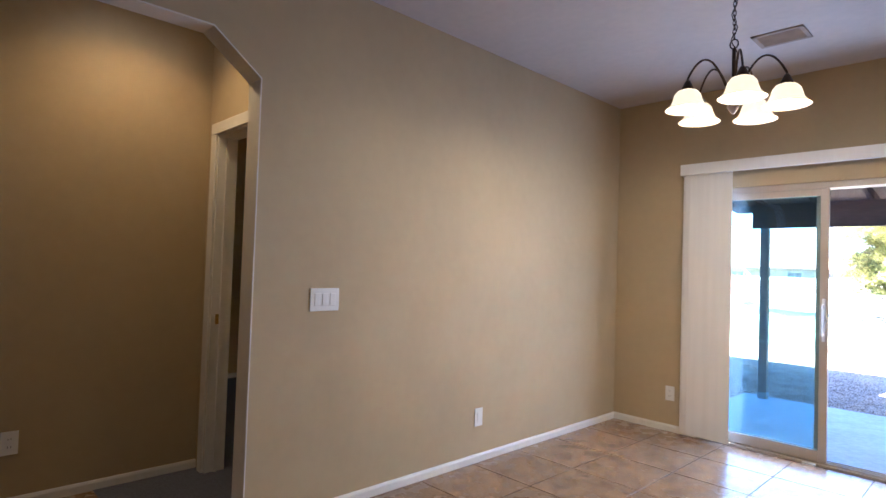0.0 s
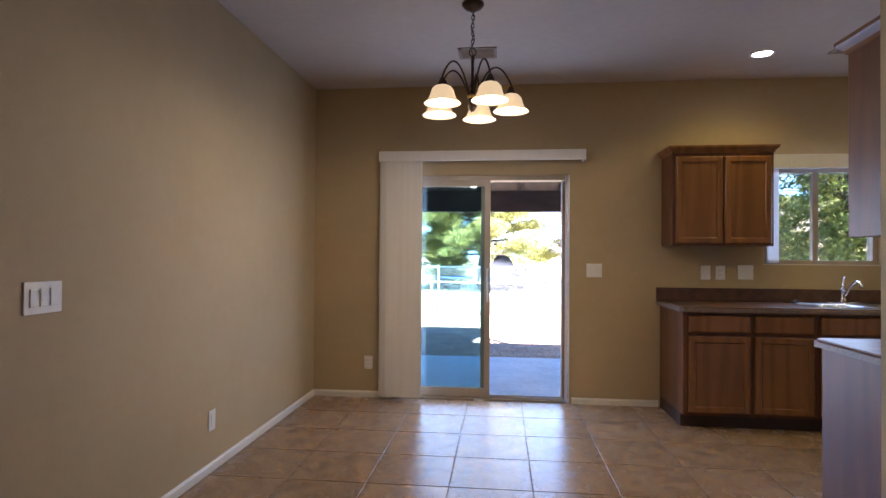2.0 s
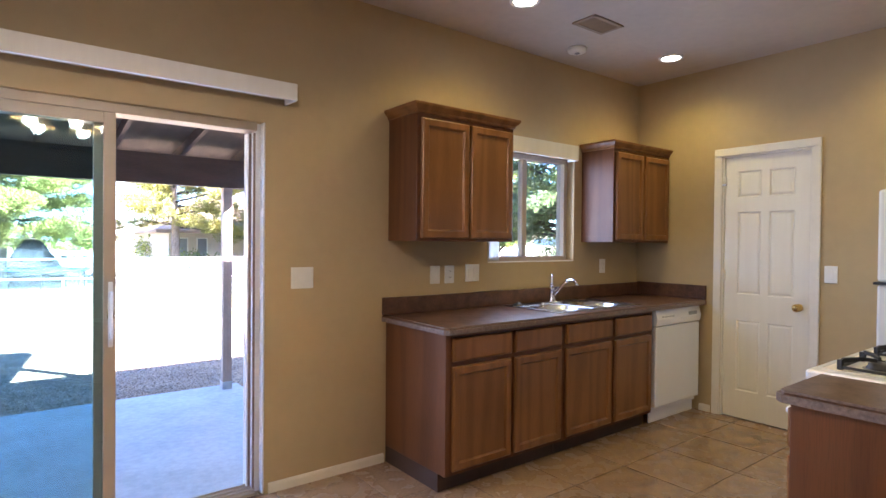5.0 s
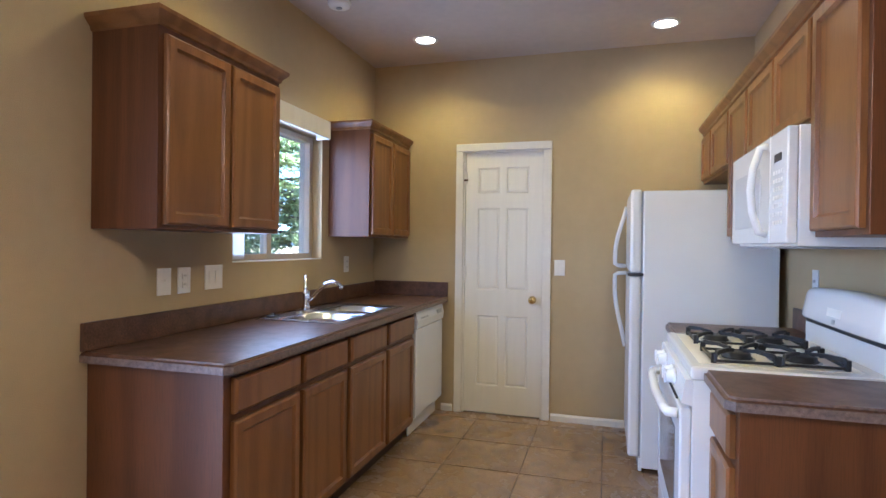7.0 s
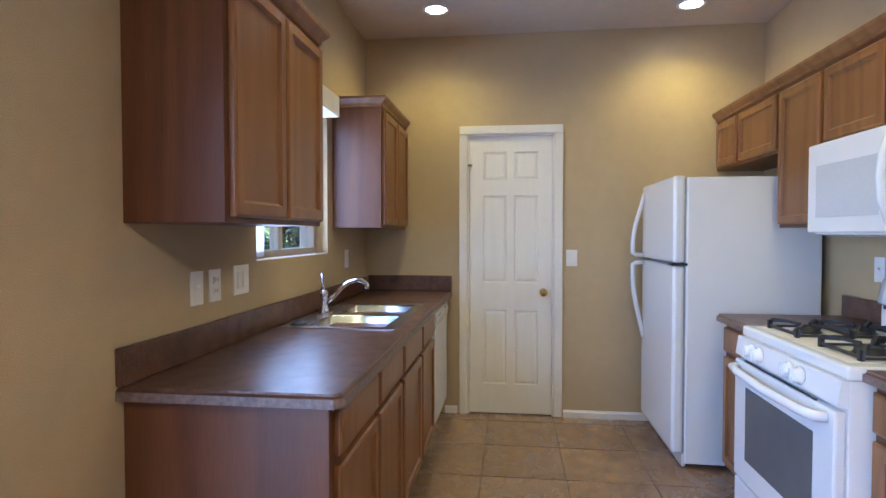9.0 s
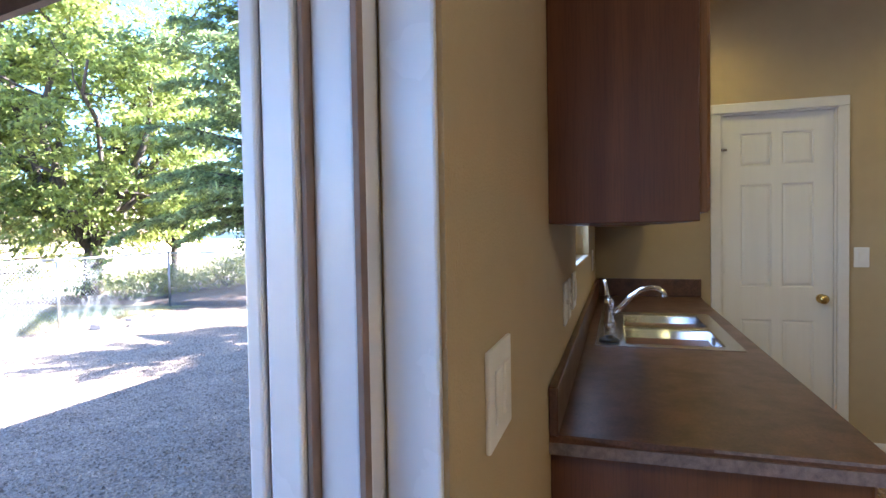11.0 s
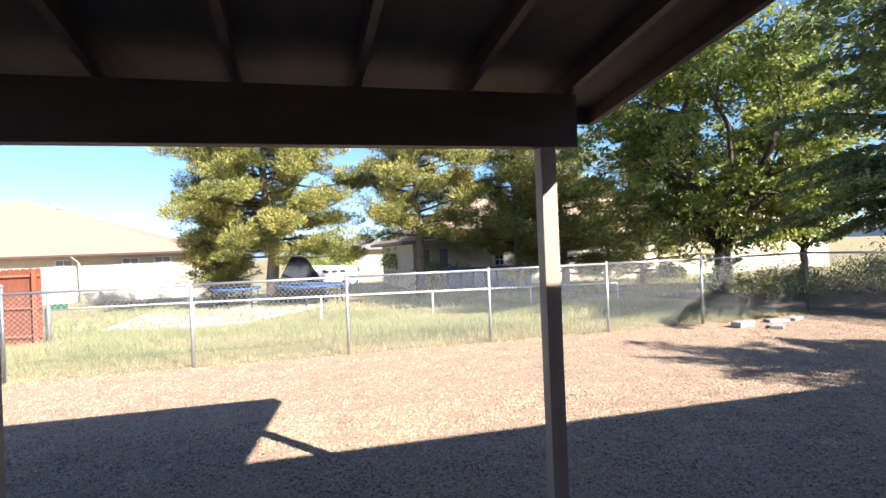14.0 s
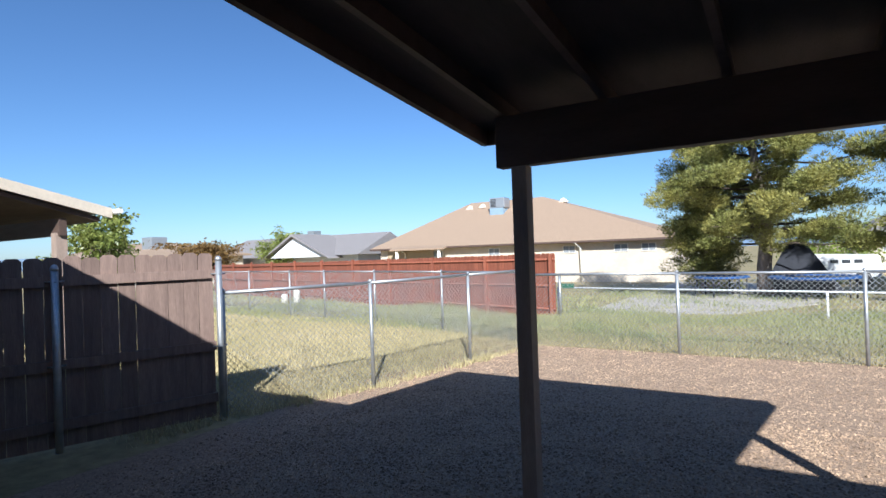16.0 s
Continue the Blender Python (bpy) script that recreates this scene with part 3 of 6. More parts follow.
# ---- wall plates ----
def plate(x, y, z, face, w, kind, label, category):
    """A cover plate on a wall: face n looks to -y, w to +x, e to -x, s to +y."""
    t = thing(category.replace(" ", "_"), (x, y, z), label, category)
    h = 0.118

    def put(u0, u1, d0, d1, z0, z1, bev):
        if face == "n":
            return box(x + u0, x + u1, y - d1, y - d0, z + z0, z + z1, bev)
        if face == "s":
            return box(x + u0, x + u1, y + d0, y + d1, z + z0, z + z1, bev)
        if face == "w":
            return box(x + d0, x + d1, y + u0, y + u1, z + z0, z + z1, bev)
        return box(x - d1, x - d0, y + u0, y + u1, z + z0, z + z1, bev)
    part("plate", put(-w / 2, w / 2, 0, 0.006, -h / 2, h / 2, 0.002), PLATE, t)
    if kind == "outlet":
        for dz in (-0.02, 0.02):
            o = part("socket", put(-0.016, 0.016, 0.006, 0.009, dz - 0.014, dz + 0.014, 0.003), PLATE, t)
            for du in (-0.006, 0.006):
                part("slot", put(du - 0.0012, du + 0.0012, 0.009, 0.0096, dz - 0.004, dz + 0.006, 0), SLOT, o)
    elif kind == "toggle":
        part("toggle", put(-0.005, 0.005, 0.006, 0.016, -0.002, 0.012, 0.002), PLATE, t)
        part("toggle_slot", put(-0.007, 0.007, 0.006, 0.007, -0.014, 0.014, 0), PLATE, t)
    else:
        n = int(kind)
        for i in range(n):
            u = (i - (n - 1) / 2) * 0.046
            part("rocker", put(u - 0.0165, u + 0.0165, 0.006, 0.010, -0.033, 0.033, 0.002), PLATE, t)
    return t


plate(2.477, 0, 1.150, "n", 0.130, "2", "white double rocker switch beside the sliding door", "light switch")
plate(3.395, 0, 1.14, "n", 0.078, "toggle", "white single switch above the counter", "light switch")
plate(3.515, 0, 1.14, "n", 0.078, "outlet", "white socket above the counter", "wall socket")
plate(3.715, 0, 1.145, "n", 0.125, "2", "white double rocker switch above the counter", "light switch")
plate(5.165, 0, 1.165, "n", 0.075, "outlet", "white socket above the counter end", "wall socket")
plate(0.505, 0, 0.31, "n", 0.075, "outlet", "white socket low on the wall by the blind", "wall socket")
plate(0, -3.013, 1.105, "w", 0.172, "3", "white triple rocker switch on the wall", "light switch")
plate(0, -1.79, 0.298, "w", 0.075, "1", "blank white plate low on the wall", "wall plate")
plate(5.67, -1.515, 1.155, "e", 0.078, "1", "white rocker switch beside the pantry door", "light switch")
plate(4.43, -2.805, 1.16, "s", 0.075, "toggle", "white switch above the range", "light switch")
plate(-3.45, -1.73, 0.36, "w", 0.075, "outlet", "white socket low on the bedroom wall", "wall socket")
plate(-3.45, -1.59, 0.36, "w", 0.075, "1", "blank white plate low on the bedroom wall", "wall plate")
plate(-1.03, -4.18, 0.33, "w", 0.075, "outlet", "white socket low on the hall wall", "wall socket")

# ---- ceiling fittings ----


def can_or_fill_light(x, y, watts, tint):
    t = thing("recessed_or_fill_light", (x, y, H), "recessed white ceiling light or added fill light, switched on", "ceiling light", "kitchen ceiling lights")
    part("trim_ring", lathe([(0.066, 0.0), (0.072, -0.010), (0.088, -0.006), (0.090, 0.0)], (x, y, H), 28), PLATE, t)
    part("lens", lathe([(0.0, -0.003), (0.045, -0.005), (0.066, -0.003)], (x, y, H - 0.001), 24), LENS, t)
    ld = bpy.data.lights.new("can_or_fill_lamp", "SPOT")
    ld.energy, ld.color, ld.spot_size, ld.spot_blend, ld.shadow_soft_size = watts, tint, radians(146), 0.75, 0.06
    lo = new("can_or_fill_lamp", ld)
    lo.matrix_world = pose(x, y, H - 0.02)


LENS = glow("lit_lens", (1.0, 0.90, 0.70), 1.2)
for x, y in ((3.58, -0.61), (5.17, -0.60), (5.28, -2.20), (3.6, -2.2)):
    can_or_fill_light(x, y, 1.15, (1.0, 0.77, 0.19))
# Unseen fill lamp added behind the walk's start to brighten the partition's south face.
can_or_fill_light(3.2, -4.6, 0.9, (1.0, 0.83, 0.52))
can_or_fill_light(-0.55, -3.75, 0.95, (1.0, 0.62, 0.20))


def vent(x, y, sx, sy):
    t = thing("ceiling_vent", (x, y, H), "cream metal air vent with slats in the ceiling", "air vent", "ceiling vents")
    bm = bmesh.new()
    for a in ((-sx, -sx + 0.025, -sy, sy), (sx - 0.025, sx, -sy, sy), (-sx, sx, -sy, -sy + 0.025), (-sx, sx, sy - 0.025, sy)):
        box(x + a[0], x + a[1], y + a[2], y + a[3], H - 0.008, H - 0.0005, bm=bm)
    part("frame", bm, VENTPAINT, t)
    part("backing", box(x - sx + 0.02, x + sx - 0.02, y - sy + 0.02, y + sy - 0.02, H - 0.002, H - 0.0005), SLOT, t)
    n = 6
    for i in range(n):
        yy = y - sy + 0.03 + (2 * sy - 0.06) * (i + 0.5) / n
        part("slat", prism([(yy - 0.007, H - 0.003), (yy + 0.003, H - 0.011), (yy + 0.005, H - 0.010), (yy - 0.004, H - 0.002)], x - sx + 0.02, x + sx - 0.02, "x"), VENTPAINT, t)


vent(1.50, -0.80, 0.14, 0.11)
vent(4.20, -0.66, 0.15, 0.09)
t = thing("smoke_alarm", (4.45, -0.29, H), "round white smoke alarm on the ceiling", "smoke alarm")
part("case", lathe([(0.068, 0), (0.07, -0.012), (0.062, -0.03), (0.03, -0.036)], (4.45, -0.29, H - 0.0005), 24), PLATE, t)
part("sensor", lathe([(0.018, 0), (0.018, -0.006), (0.006, -0.008)], (4.45, -0.29, H - 0.035), 14), APPLGREY, t)

# ---- chandelier ----
CX, CY = 1.505, -1.604
t = thing("chandelier", (CX, CY, H), "dark bronze chandelier with five lit amber glass bells", "chandelier")
part("canopy", lathe([(0.066, 0), (0.066, -0.012), (0.05, -0.03), (0.02, -0.045), (0.012, -0.052)], (CX, CY, H - 0.0005), 22), BRONZE, t)
bm = bmesh.new()
for i in range(9):
    z = H - 0.060 - i * 0.024
    ring = [(CX + (0.008 * math.cos(a) if i % 2 else 0), CY + (0 if i % 2 else 0.008 * math.cos(a)), z + 0.017 * math.sin(a)) for a in [2 * math.pi * k / 10 for k in range(11)]]
    tube(ring, 0.0022, 5, bm, caps=False)
part("chain", bm, BRONZE, t)
part("cord", tube([(CX + 0.012 * math.sin(i * 1.1), CY + 0.010 * math.cos(i * 0.9), H - 0.05 - i * 0.022) for i in range(14)], 0.0025, 5), BRONZE, t)
part("loop", tube([(CX + 0.020 * math.cos(a), CY, H - 0.292 + 0.024 * math.sin(a)) for a in [2 * math.pi * k / 14 for k in range(15)]], 0.0035, 6, caps=False), BRONZE, t)
part("stem", lathe([(0.004, 2.46), (0.009, 2.45), (0.009, 2.30), (0.013, 2.28), (0.009, 2.26), (0.016, 2.24), (0.024, 2.21), (0.026, 2.19), (0.020, 2.17), (0.030, 2.155), (0.016, 2.135), (0.006, 2.12)], (CX, CY, 0), 16), BRONZE, t)
part("collar", lathe([(0.02, 2.228), (0.031, 2.22), (0.031, 2.205), (0.02, 2.198)], (CX, CY, 0), 16), BRASS, t)
SHADE = bpy.data.materials.new("lit_amber_glass")
SHADE.use_nodes = True
sn, sl = SHADE.node_tree.nodes, SHADE.node_tree.links
sb = sn["Principled BSDF"]
sb.inputs["Base Color"].default_value = (0.62, 0.38, 0.15, 1)
sb.inputs["Roughness"].default_value = 0.35
sb.inputs["Emission Strength"].default_value = 0.045
sg = sn.new("ShaderNodeTexNoise")
sg.inputs["Scale"].default_value = 14
sr = sn.new("ShaderNodeValToRGB")
sr.color_ramp.elements[0].color, sr.color_ramp.elements[1].color = (1.0, 0.62, 0.24, 1), (1.0, 0.80, 0.46, 1)
sl.new(sg.outputs["Fac"], sr.inputs["Fac"])
sl.new(sr.outputs["Color"], sb.inputs["Emission Color"])
BULB = glow("lit_bulb", (1.0, 0.86, 0.60), 2.5)
for i in range(5):
    a = radians(-62 + 72 * i)
    ux, uy = math.cos(a), math.sin(a)
    R = 0.232
    arc = []
    for k in range(13):
        s = k / 12
        r = 0.018 + (R - 0.018) * s
        z = 2.19 + 0.165 * math.sin(math.pi * min(1, s * 0.95 + 0.01)) ** 0.8 + 0.07 * s
        arc.append((CX + ux * r, CY + uy * r, z))
    arc.append((CX + ux * R, CY + uy * R, arc[-1][2] - 0.02))
    arm = part("arm", tube(arc, 0.0055, 7), BRONZE, t)
    px, py, pz = arc[-1]
    part("socket_cup", lathe([(0.008, 0.012), (0.014, 0.004), (0.026, -0.022), (0.032, -0.036), (0.026, -0.04)], (px, py, pz), 14), BRONZE, arm)
    prof = [(0.027, -0.036), (0.047, -0.044), (0.062, -0.062), (0.070, -0.090), (0.078, -0.112), (0.094, -0.130), (0.106, -0.139),
            (0.104, -0.141), (0.091, -0.133), (0.075, -0.115), (0.067, -0.092), (0.059, -0.064), (0.045, -0.047), (0.027, -0.039)]
    bm = bmesh.new()
    rings = [[bm.verts.new((px + r * math.cos(q), py + r * math.sin(q), pz + h)) for q in [2 * math.pi * k / 28 for k in range(28)]] for r, h in prof]
    for r0, r1 in zip(rings, rings[1:]):
        for k in range(28):
            f = bm.faces.new((r0[k], r0[(k + 1) % 28], r1[(k + 1) % 28], r1[k]))
            f.smooth = True
    sh = part("glass_shade", bm, SHADE, t, "amber glass bell shade")
    part("bulb", lathe([(0.012, 0), (0.014, -0.02), (0.026, -0.045), (0.03, -0.065), (0.022, -0.086), (0.006, -0.095)], (px, py, pz - 0.036), 12), BULB, sh)
    ld = bpy.data.lights.new("bulb_lamp", "POINT")
    ld.energy, ld.color, ld.shadow_soft_size = 0.40, (1.0, 0.82, 0.55), 0.04
    new("bulb_lamp", ld).location = (px, py, pz - 0.142)


# ---- cabinets ----
def panel_door(x0, x1, z0, z1, y, sgn, name, parent, material=None, inset=0.046):
    """A framed cabinet door or drawer front on the plane y, that looks to sgn * y."""
    bm = bmesh.new()
    t = 0.02
    yb, yf = y, y + sgn * t
    c = [(x0, z0), (x1, z0), (x1, z1), (x0, z1)]
    e = 0.004
    f_in = [(x0 + e, z0 + e), (x1 - e, z0 + e), (x1 - e, z1 - e), (x0 + e, z1 - e)]
    b = [bm.verts.new((p, yb, q)) for p, q in c]
    m = [bm.verts.new((p, yf - sgn * e, q)) for p, q in c]
    f = [bm.verts.new((p, yf, q)) for p, q in f_in]
    for k in range(4):
        j = (k + 1) % 4
        bm.faces.new((b[k], b[j], m[j], m[k]))
        bm.faces.new((m[k], m[j], f[j], f[k]))
    bm.faces.new(b[::-1])
    front = bm.faces.new(f)
    bmesh.ops.recalc_face_normals(bm, faces=bm.faces)
    if inset:
        bmesh.ops.inset_individual(bm, faces=[front], thickness=0.006, depth=0.003)
        bmesh.ops.inset_individual(bm, faces=[front], thickness=inset, depth=0)
        bmesh.ops.inset_individual(bm, faces=[front], thickness=0.004, depth=-0.004)
        bmesh.ops.inset_individual(bm, faces=[front], thickness=0.009, depth=-0.007)
    else:
        bmesh.ops.inset_individual(bm, faces=[front], thickness=0.006, depth=0.004)
        bmesh.ops.inset_individual(bm, faces=[front], thickness=0.006, depth=0.001)
    return part(name, bm, material or OAK, parent)


def crown(x0, x1, yw, yf, z, sgn, left=True, right=True):
    """Moulding round the top of a wall cabinet: wall at yw, face at yf, looking to sgn * y."""
    prof = [(0.0, 0.0), (0.008, 0.004), (0.010, 0.018), (0.026, 0.034), (0.034, 0.044), (0.036, 0.058), (0.0, 0.058)]
    bm = bmesh.new()
    rows = []
    for d, h in prof:
        xa, xb, y = x0 - (d if left else 0), x1 + (d if right else 0), yf + sgn * d
        pts = [(xa, yw), (xa, y), (xb, y), (xb, yw)]
        rows.append([bm.verts.new((px, py, z + h)) for px, py in pts])
    for a, b in zip(rows, rows[1:]):
        for k in range(3):
            bm.faces.new((a[k], a[k + 1], b[k + 1], b[k]))
    bm.faces.new(rows[-1])
    bm.faces.new(rows[0][::-1])
    bmesh.ops.recalc_face_normals(bm, faces=bm.faces)
    return bm


def wall_cabinet(x0, x1, z0, z1, yw, yf, sgn, doors, label, sides=(True, True), crowned=True):
    t = thing("wall_cabinet", ((x0 + x1) / 2, yw, z0), label, "kitchen cabinet", "kitchen wall cabinets")
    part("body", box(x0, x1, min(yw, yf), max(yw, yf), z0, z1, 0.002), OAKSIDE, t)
    for a, b in doors:
        panel_door(a, b, z0 + 0.018, z1 - 0.03, yf + sgn * 0.0005, sgn, "door", t)
    if crowned:
        part("crown", crown(x0, x1, yw, yf, z1 - 0.004, sgn, *sides), OAK, t)
    return t


wall_cabinet(3.035, 3.80, 1.36, 2.098, -0.001, -0.305, -1, [(3.06, 3.412), (3.428, 3.78)], "oak wall cabinet with two doors beside the window")
wall_cabinet(4.885, 5.664, 1.365, 2.098, -0.001, -0.305, -1, [(4.91, 5.268), (5.284, 5.64)], "oak wall cabinet with two doors in the corner", (True, False))
SY0, SY1 = -2.804, -2.495
wall_cabinet(3.075, 3.462, 1.355, 2.098, SY0, SY1, 1, [(3.095, 3.447)], "tall oak wall cabinet beside the microwave", (True, False))
wall_cabinet(3.464, 4.312, 1.725, 2.098, SY0, SY1, 1, [(3.478, 3.872), (3.888, 4.297)], "short oak wall cabinet over the microwave", (False, False))
wall_cabinet(4.314, 4.738, 1.36, 2.098, SY0, SY1, 1, [(4.334, 4.722)], "tall oak wall cabinet between microwave and refrigerator", (False, False))
wall_cabinet(4.740, 5.664, 1.76, 2.098, SY0, SY1, 1, [(4.755, 5.25), (5.285, 5.62)], "short oak wall cabinet over the refrigerator", (False, False))


def base_cabinet(x0, x1, yw, yf, sgn, bays, label, end_left=False):
    t = thing("base_cabinet", ((x0 + x1) / 2, yw, 0), label, "kitchen cabinet", "kitchen base cabinets")
    bm = box(x0, x1, min(yw, yf), max(yw, yf), 0.10, 0.866, 0.002)
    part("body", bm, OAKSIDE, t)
    k = yf - sgn * 0.065
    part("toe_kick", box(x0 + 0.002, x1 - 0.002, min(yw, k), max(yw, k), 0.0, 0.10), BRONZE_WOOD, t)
    for a, b in bays:
        panel_door(a, b, 0.715, 0.842, yf + sgn * 0.0005, sgn, "drawer_front", t, inset=0)
        panel_door(a, b, 0.125, 0.688, yf + sgn * 0.0005, sgn, "door", t)
    return t


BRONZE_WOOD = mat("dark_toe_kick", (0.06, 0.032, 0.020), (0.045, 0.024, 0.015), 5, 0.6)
base_cabinet(3.025, 3.955, -0.001, -0.60, -1, [(3.065, 3.495), (3.525, 3.935)], "oak base cabinet with two drawers and two doors")
base_cabinet(3.957, 4.965, -0.001, -0.60, -1, [(3.985, 4.452), (4.492, 4.935)], "oak sink base cabinet with two false drawers and two doors")
base_cabinet(3.125, 3.460, SY0, -2.215, 1, [(3.165, 3.445)], "oak base cabinet beside the range")
base_cabinet(4.282, 4.68, SY0, -2.215, 1, [(4.302, 4.66)], "narrow oak base cabinet between range and refrigerator")


def worktop(x0, x1, y_wall, y_front, sgn, clip, hole, label):
    """Laminate counter with a rounded front edge, a clipped corner where one is free, and a backsplash."""
    t = thing("worktop", ((x0 + x1) / 2, y_wall, 0.866), label, "kitchen counter")
    z0, z1 = 0.867, 0.905
    c = 0.024 if clip else 0.0
    out = [(x0, y_wall), (x0, y_front - sgn * c), (x0 + c, y_front), (x1, y_front), (x1, y_wall)] if c else [(x0, y_wall), (x0, y_front), (x1, y_front), (x1, y_wall)]
    bm = bmesh.new()
    lo = [bm.verts.new((p, q, z0)) for p, q in out]
    hi = [bm.verts.new((p, q, z1)) for p, q in out]
    n = len(out)
    sides = [bm.faces.new((lo[k], lo[(k + 1) % n], hi[(k + 1) % n], hi[k])) for k in range(n)]
    if hole:
        hx0, hx1, hy0, hy1 = hole
        inner = [(hx0, hy1), (hx0, hy0), (hx1, hy0), (hx1, hy1)]
        for lvl, zz in ((hi, z1), (lo, z0)):
            iv = [bm.verts.new((p, q, zz)) for p, q in inner]
            ed = [bm.edges.get((lvl[k], lvl[(k + 1) % n])) for k in range(n)] + [bm.edges.new((iv[k], iv[(k + 1) % 4])) for k in range(4)]
            bmesh.ops.triangle_fill(bm, edges=ed, use_beauty=True)
    else:
        bm.faces.new(hi)
        bm.faces.new(lo[::-1])
    bmesh.ops.recalc_face_normals(bm, faces=bm.faces)
    front = [e for e in bm.edges if all(v.co.z > z1 - 1e-4 for v in e.verts) and all(abs(v.co.y - y_wall) > 0.3 or abs(v.co.x - x0) < 1e-4 for v in e.verts)
             and len(e.link_faces) == 2 and any(abs(f.normal.z) < 0.1 for f in e.link_faces)]
    bmesh.ops.bevel(bm, geom=front, offset=0.012, segments=3, affect="EDGES")
    bm.normal_update()
    me_top = part("top", bm, COUNTER, t)
    me_top.data.materials.append(CEDGE)
    for p in me_top.data.polygons:
        if abs(p.normal.z) < 0.5:
            p.material_index = 1
    return t


t = worktop(2.992, 5.667, -0.001, -0.648, -1, True, (4.00, 4.85, -0.55, -0.085), "dark brown laminate counter with an inset sink")
bm = box(2.992, 5.667, -0.021, -0.001, 0.9055, 1.012, 0.004)
box(5.647, 5.667, -0.648, -0.021, 0.9055, 1.020, 0.004, bm)
part("backsplash", bm, COUNTER, t)
t = worktop(3.10, 3.464, SY0, -2.175, 1, True, None, "brown laminate counter end beside the range")
part("backsplash", box(3.10, 3.464, SY0, SY0 + 0.02, 0.9055, 1.012, 0.004), COUNTER, t)
t = worktop(4.277, 4.70, SY0, -2.170, 1, False, None, "brown laminate counter between range and refrigerator")
part("backsplash", box(4.277, 4.70, SY0, SY0 + 0.02, 0.9055, 1.012, 0.004), COUNTER, t)

# ---- sink and tap ----
t = thing("kitchen_sink", (4.42, -0.32, 0.905), "stainless steel double-bowl sink set in the counter", "sink")
bm = bmesh.new()
z = 0.9095
xs, ys = [3.975, 4.03, 4.40, 4.455, 4.82, 4.875], [-0.575, -0.52, -0.165, -0.06]
grid = [[bm.verts.new((x, y, z)) for y in ys] for x in xs]
bowls = []
for i in range(5):
    for j in range(3):
        f = bm.faces.new((grid[i][j], grid[i + 1][j], grid[i + 1][j + 1], grid[i][j + 1]))
        if i in (1, 3) and j == 1:
            bowls.append(f)
bm.normal_update()
for f in bowls:
    if f.normal.z < 0:
        f.normal_flip()
    bmesh.ops.inset_individual(bm, faces=[f], thickness=0.012, depth=-0.012)
    bmesh.ops.inset_individual(bm, faces=[f], thickness=0.018, depth=-0.13)
    bmesh.ops.inset_individual(bm, faces=[f], thickness=0.045, depth=-0.018)
for f in bm.faces:
    f.smooth = abs(f.normal.z) < 0.97
rim = [e for e in bm.edges if len(e.link_faces) == 1]
ext = bmesh.ops.extrude_edge_only(bm, edges=rim)
bmesh.ops.translate(bm, verts=[g for g in ext["geom"] if isinstance(g, bmesh.types.BMVert)], vec=(0, 0, -0.0045))
part("bowl_unit", bm, STEEL, t)
for x in (4.215, 4.637):
    part("drain", lathe([(0.045, 0.0015), (0.042, 0.004), (0.03, 0.001), (0.0, 0.0)], (x, -0.342, 0.751), 18), CHROME, t)
t = thing("kitchen_tap", (4.42, -0.105, 0.9095), "chrome single-lever kitchen tap with an arched spout", "tap")
part("escutcheon", prism([(4.42 + 0.12 * math.cos(a), -0.108 + 0.028 * math.sin(a)) for a in [2 * math.pi * k / 24 for k in range(24)]], 0.9097, 0.918, "z"), CHROME, t)
part("body", lathe([(0.027, 0.918), (0.026, 0.93), (0.020, 0.945), (0.020, 1.0), (0.023, 1.015), (0.018, 1.03), (0.008, 1.036)], (4.42, -0.105, 0), 18), CHROME, t)
part("spout", tube([(4.42, -0.12, 0.965), (4.42, -0.16, 1.0), (4.42, -0.20, 1.045), (4.42, -0.24, 1.075), (4.42, -0.28, 1.087), (4.42, -0.315, 1.082), (4.42, -0.335, 1.065), (4.42, -0.338, 1.045)],
                   [0.013, 0.0125, 0.012, 0.0115, 0.011, 0.011, 0.012, 0.0125], 12), CHROME, t)
part("lever", tube([(4.42, -0.10, 1.03), (4.425, -0.095, 1.06), (4.435, -0.09, 1.095), (4.445, -0.085, 1.115)], [0.012, 0.009, 0.008, 0.010], 10), CHROME, t)
t = thing("sink_stopper", (4.06, -0.11, 0.9095), "black rubber sink stopper on the sink ledge", "sink stopper")
part("disc", lathe([(0.038, 0), (0.04, 0.006), (0.03, 0.012), (0.014, 0.014), (0.014, 0.022), (0.004, 0.024)], (4.06, -0.11, 0.9098), 18), BLACK, t)

# ---- dishwasher ----
t = thing("dishwasher", (5.30, -0.3, 0), "white dishwasher under the counter end", "dishwasher")
part("body", box(4.985, 5.625, -0.58, -0.03, 0.09, 0.864, 0.003), APPL, t)
part("door_panel", box(4.99, 5.62, -0.618, -0.581, 0.13, 0.735, 0.008), APPL, t)
part("control_panel", prism([(-0.581, 0.742), (-0.622, 0.742), (-0.630, 0.79), (-0.612, 0.860), (-0.581, 0.860)], 4.99, 5.62, "x"), APPL, t)
part("kick_plate", box(4.99, 5.62, -0.565, -0.555, 0.005, 0.125, 0.003), APPL, t)
bm = bmesh.new()
for i in range(5):
    box(5.06 + i * 0.035, 5.085 + i * 0.035, -0.6275, -0.618, 0.80, 0.812, bm=bm)
part("buttons", bm, APPLGREY, t)
part("vent_grille", box(5.44, 5.56, -0.6285, -0.618, 0.795, 0.825, 0.002), APPLGREY, t)

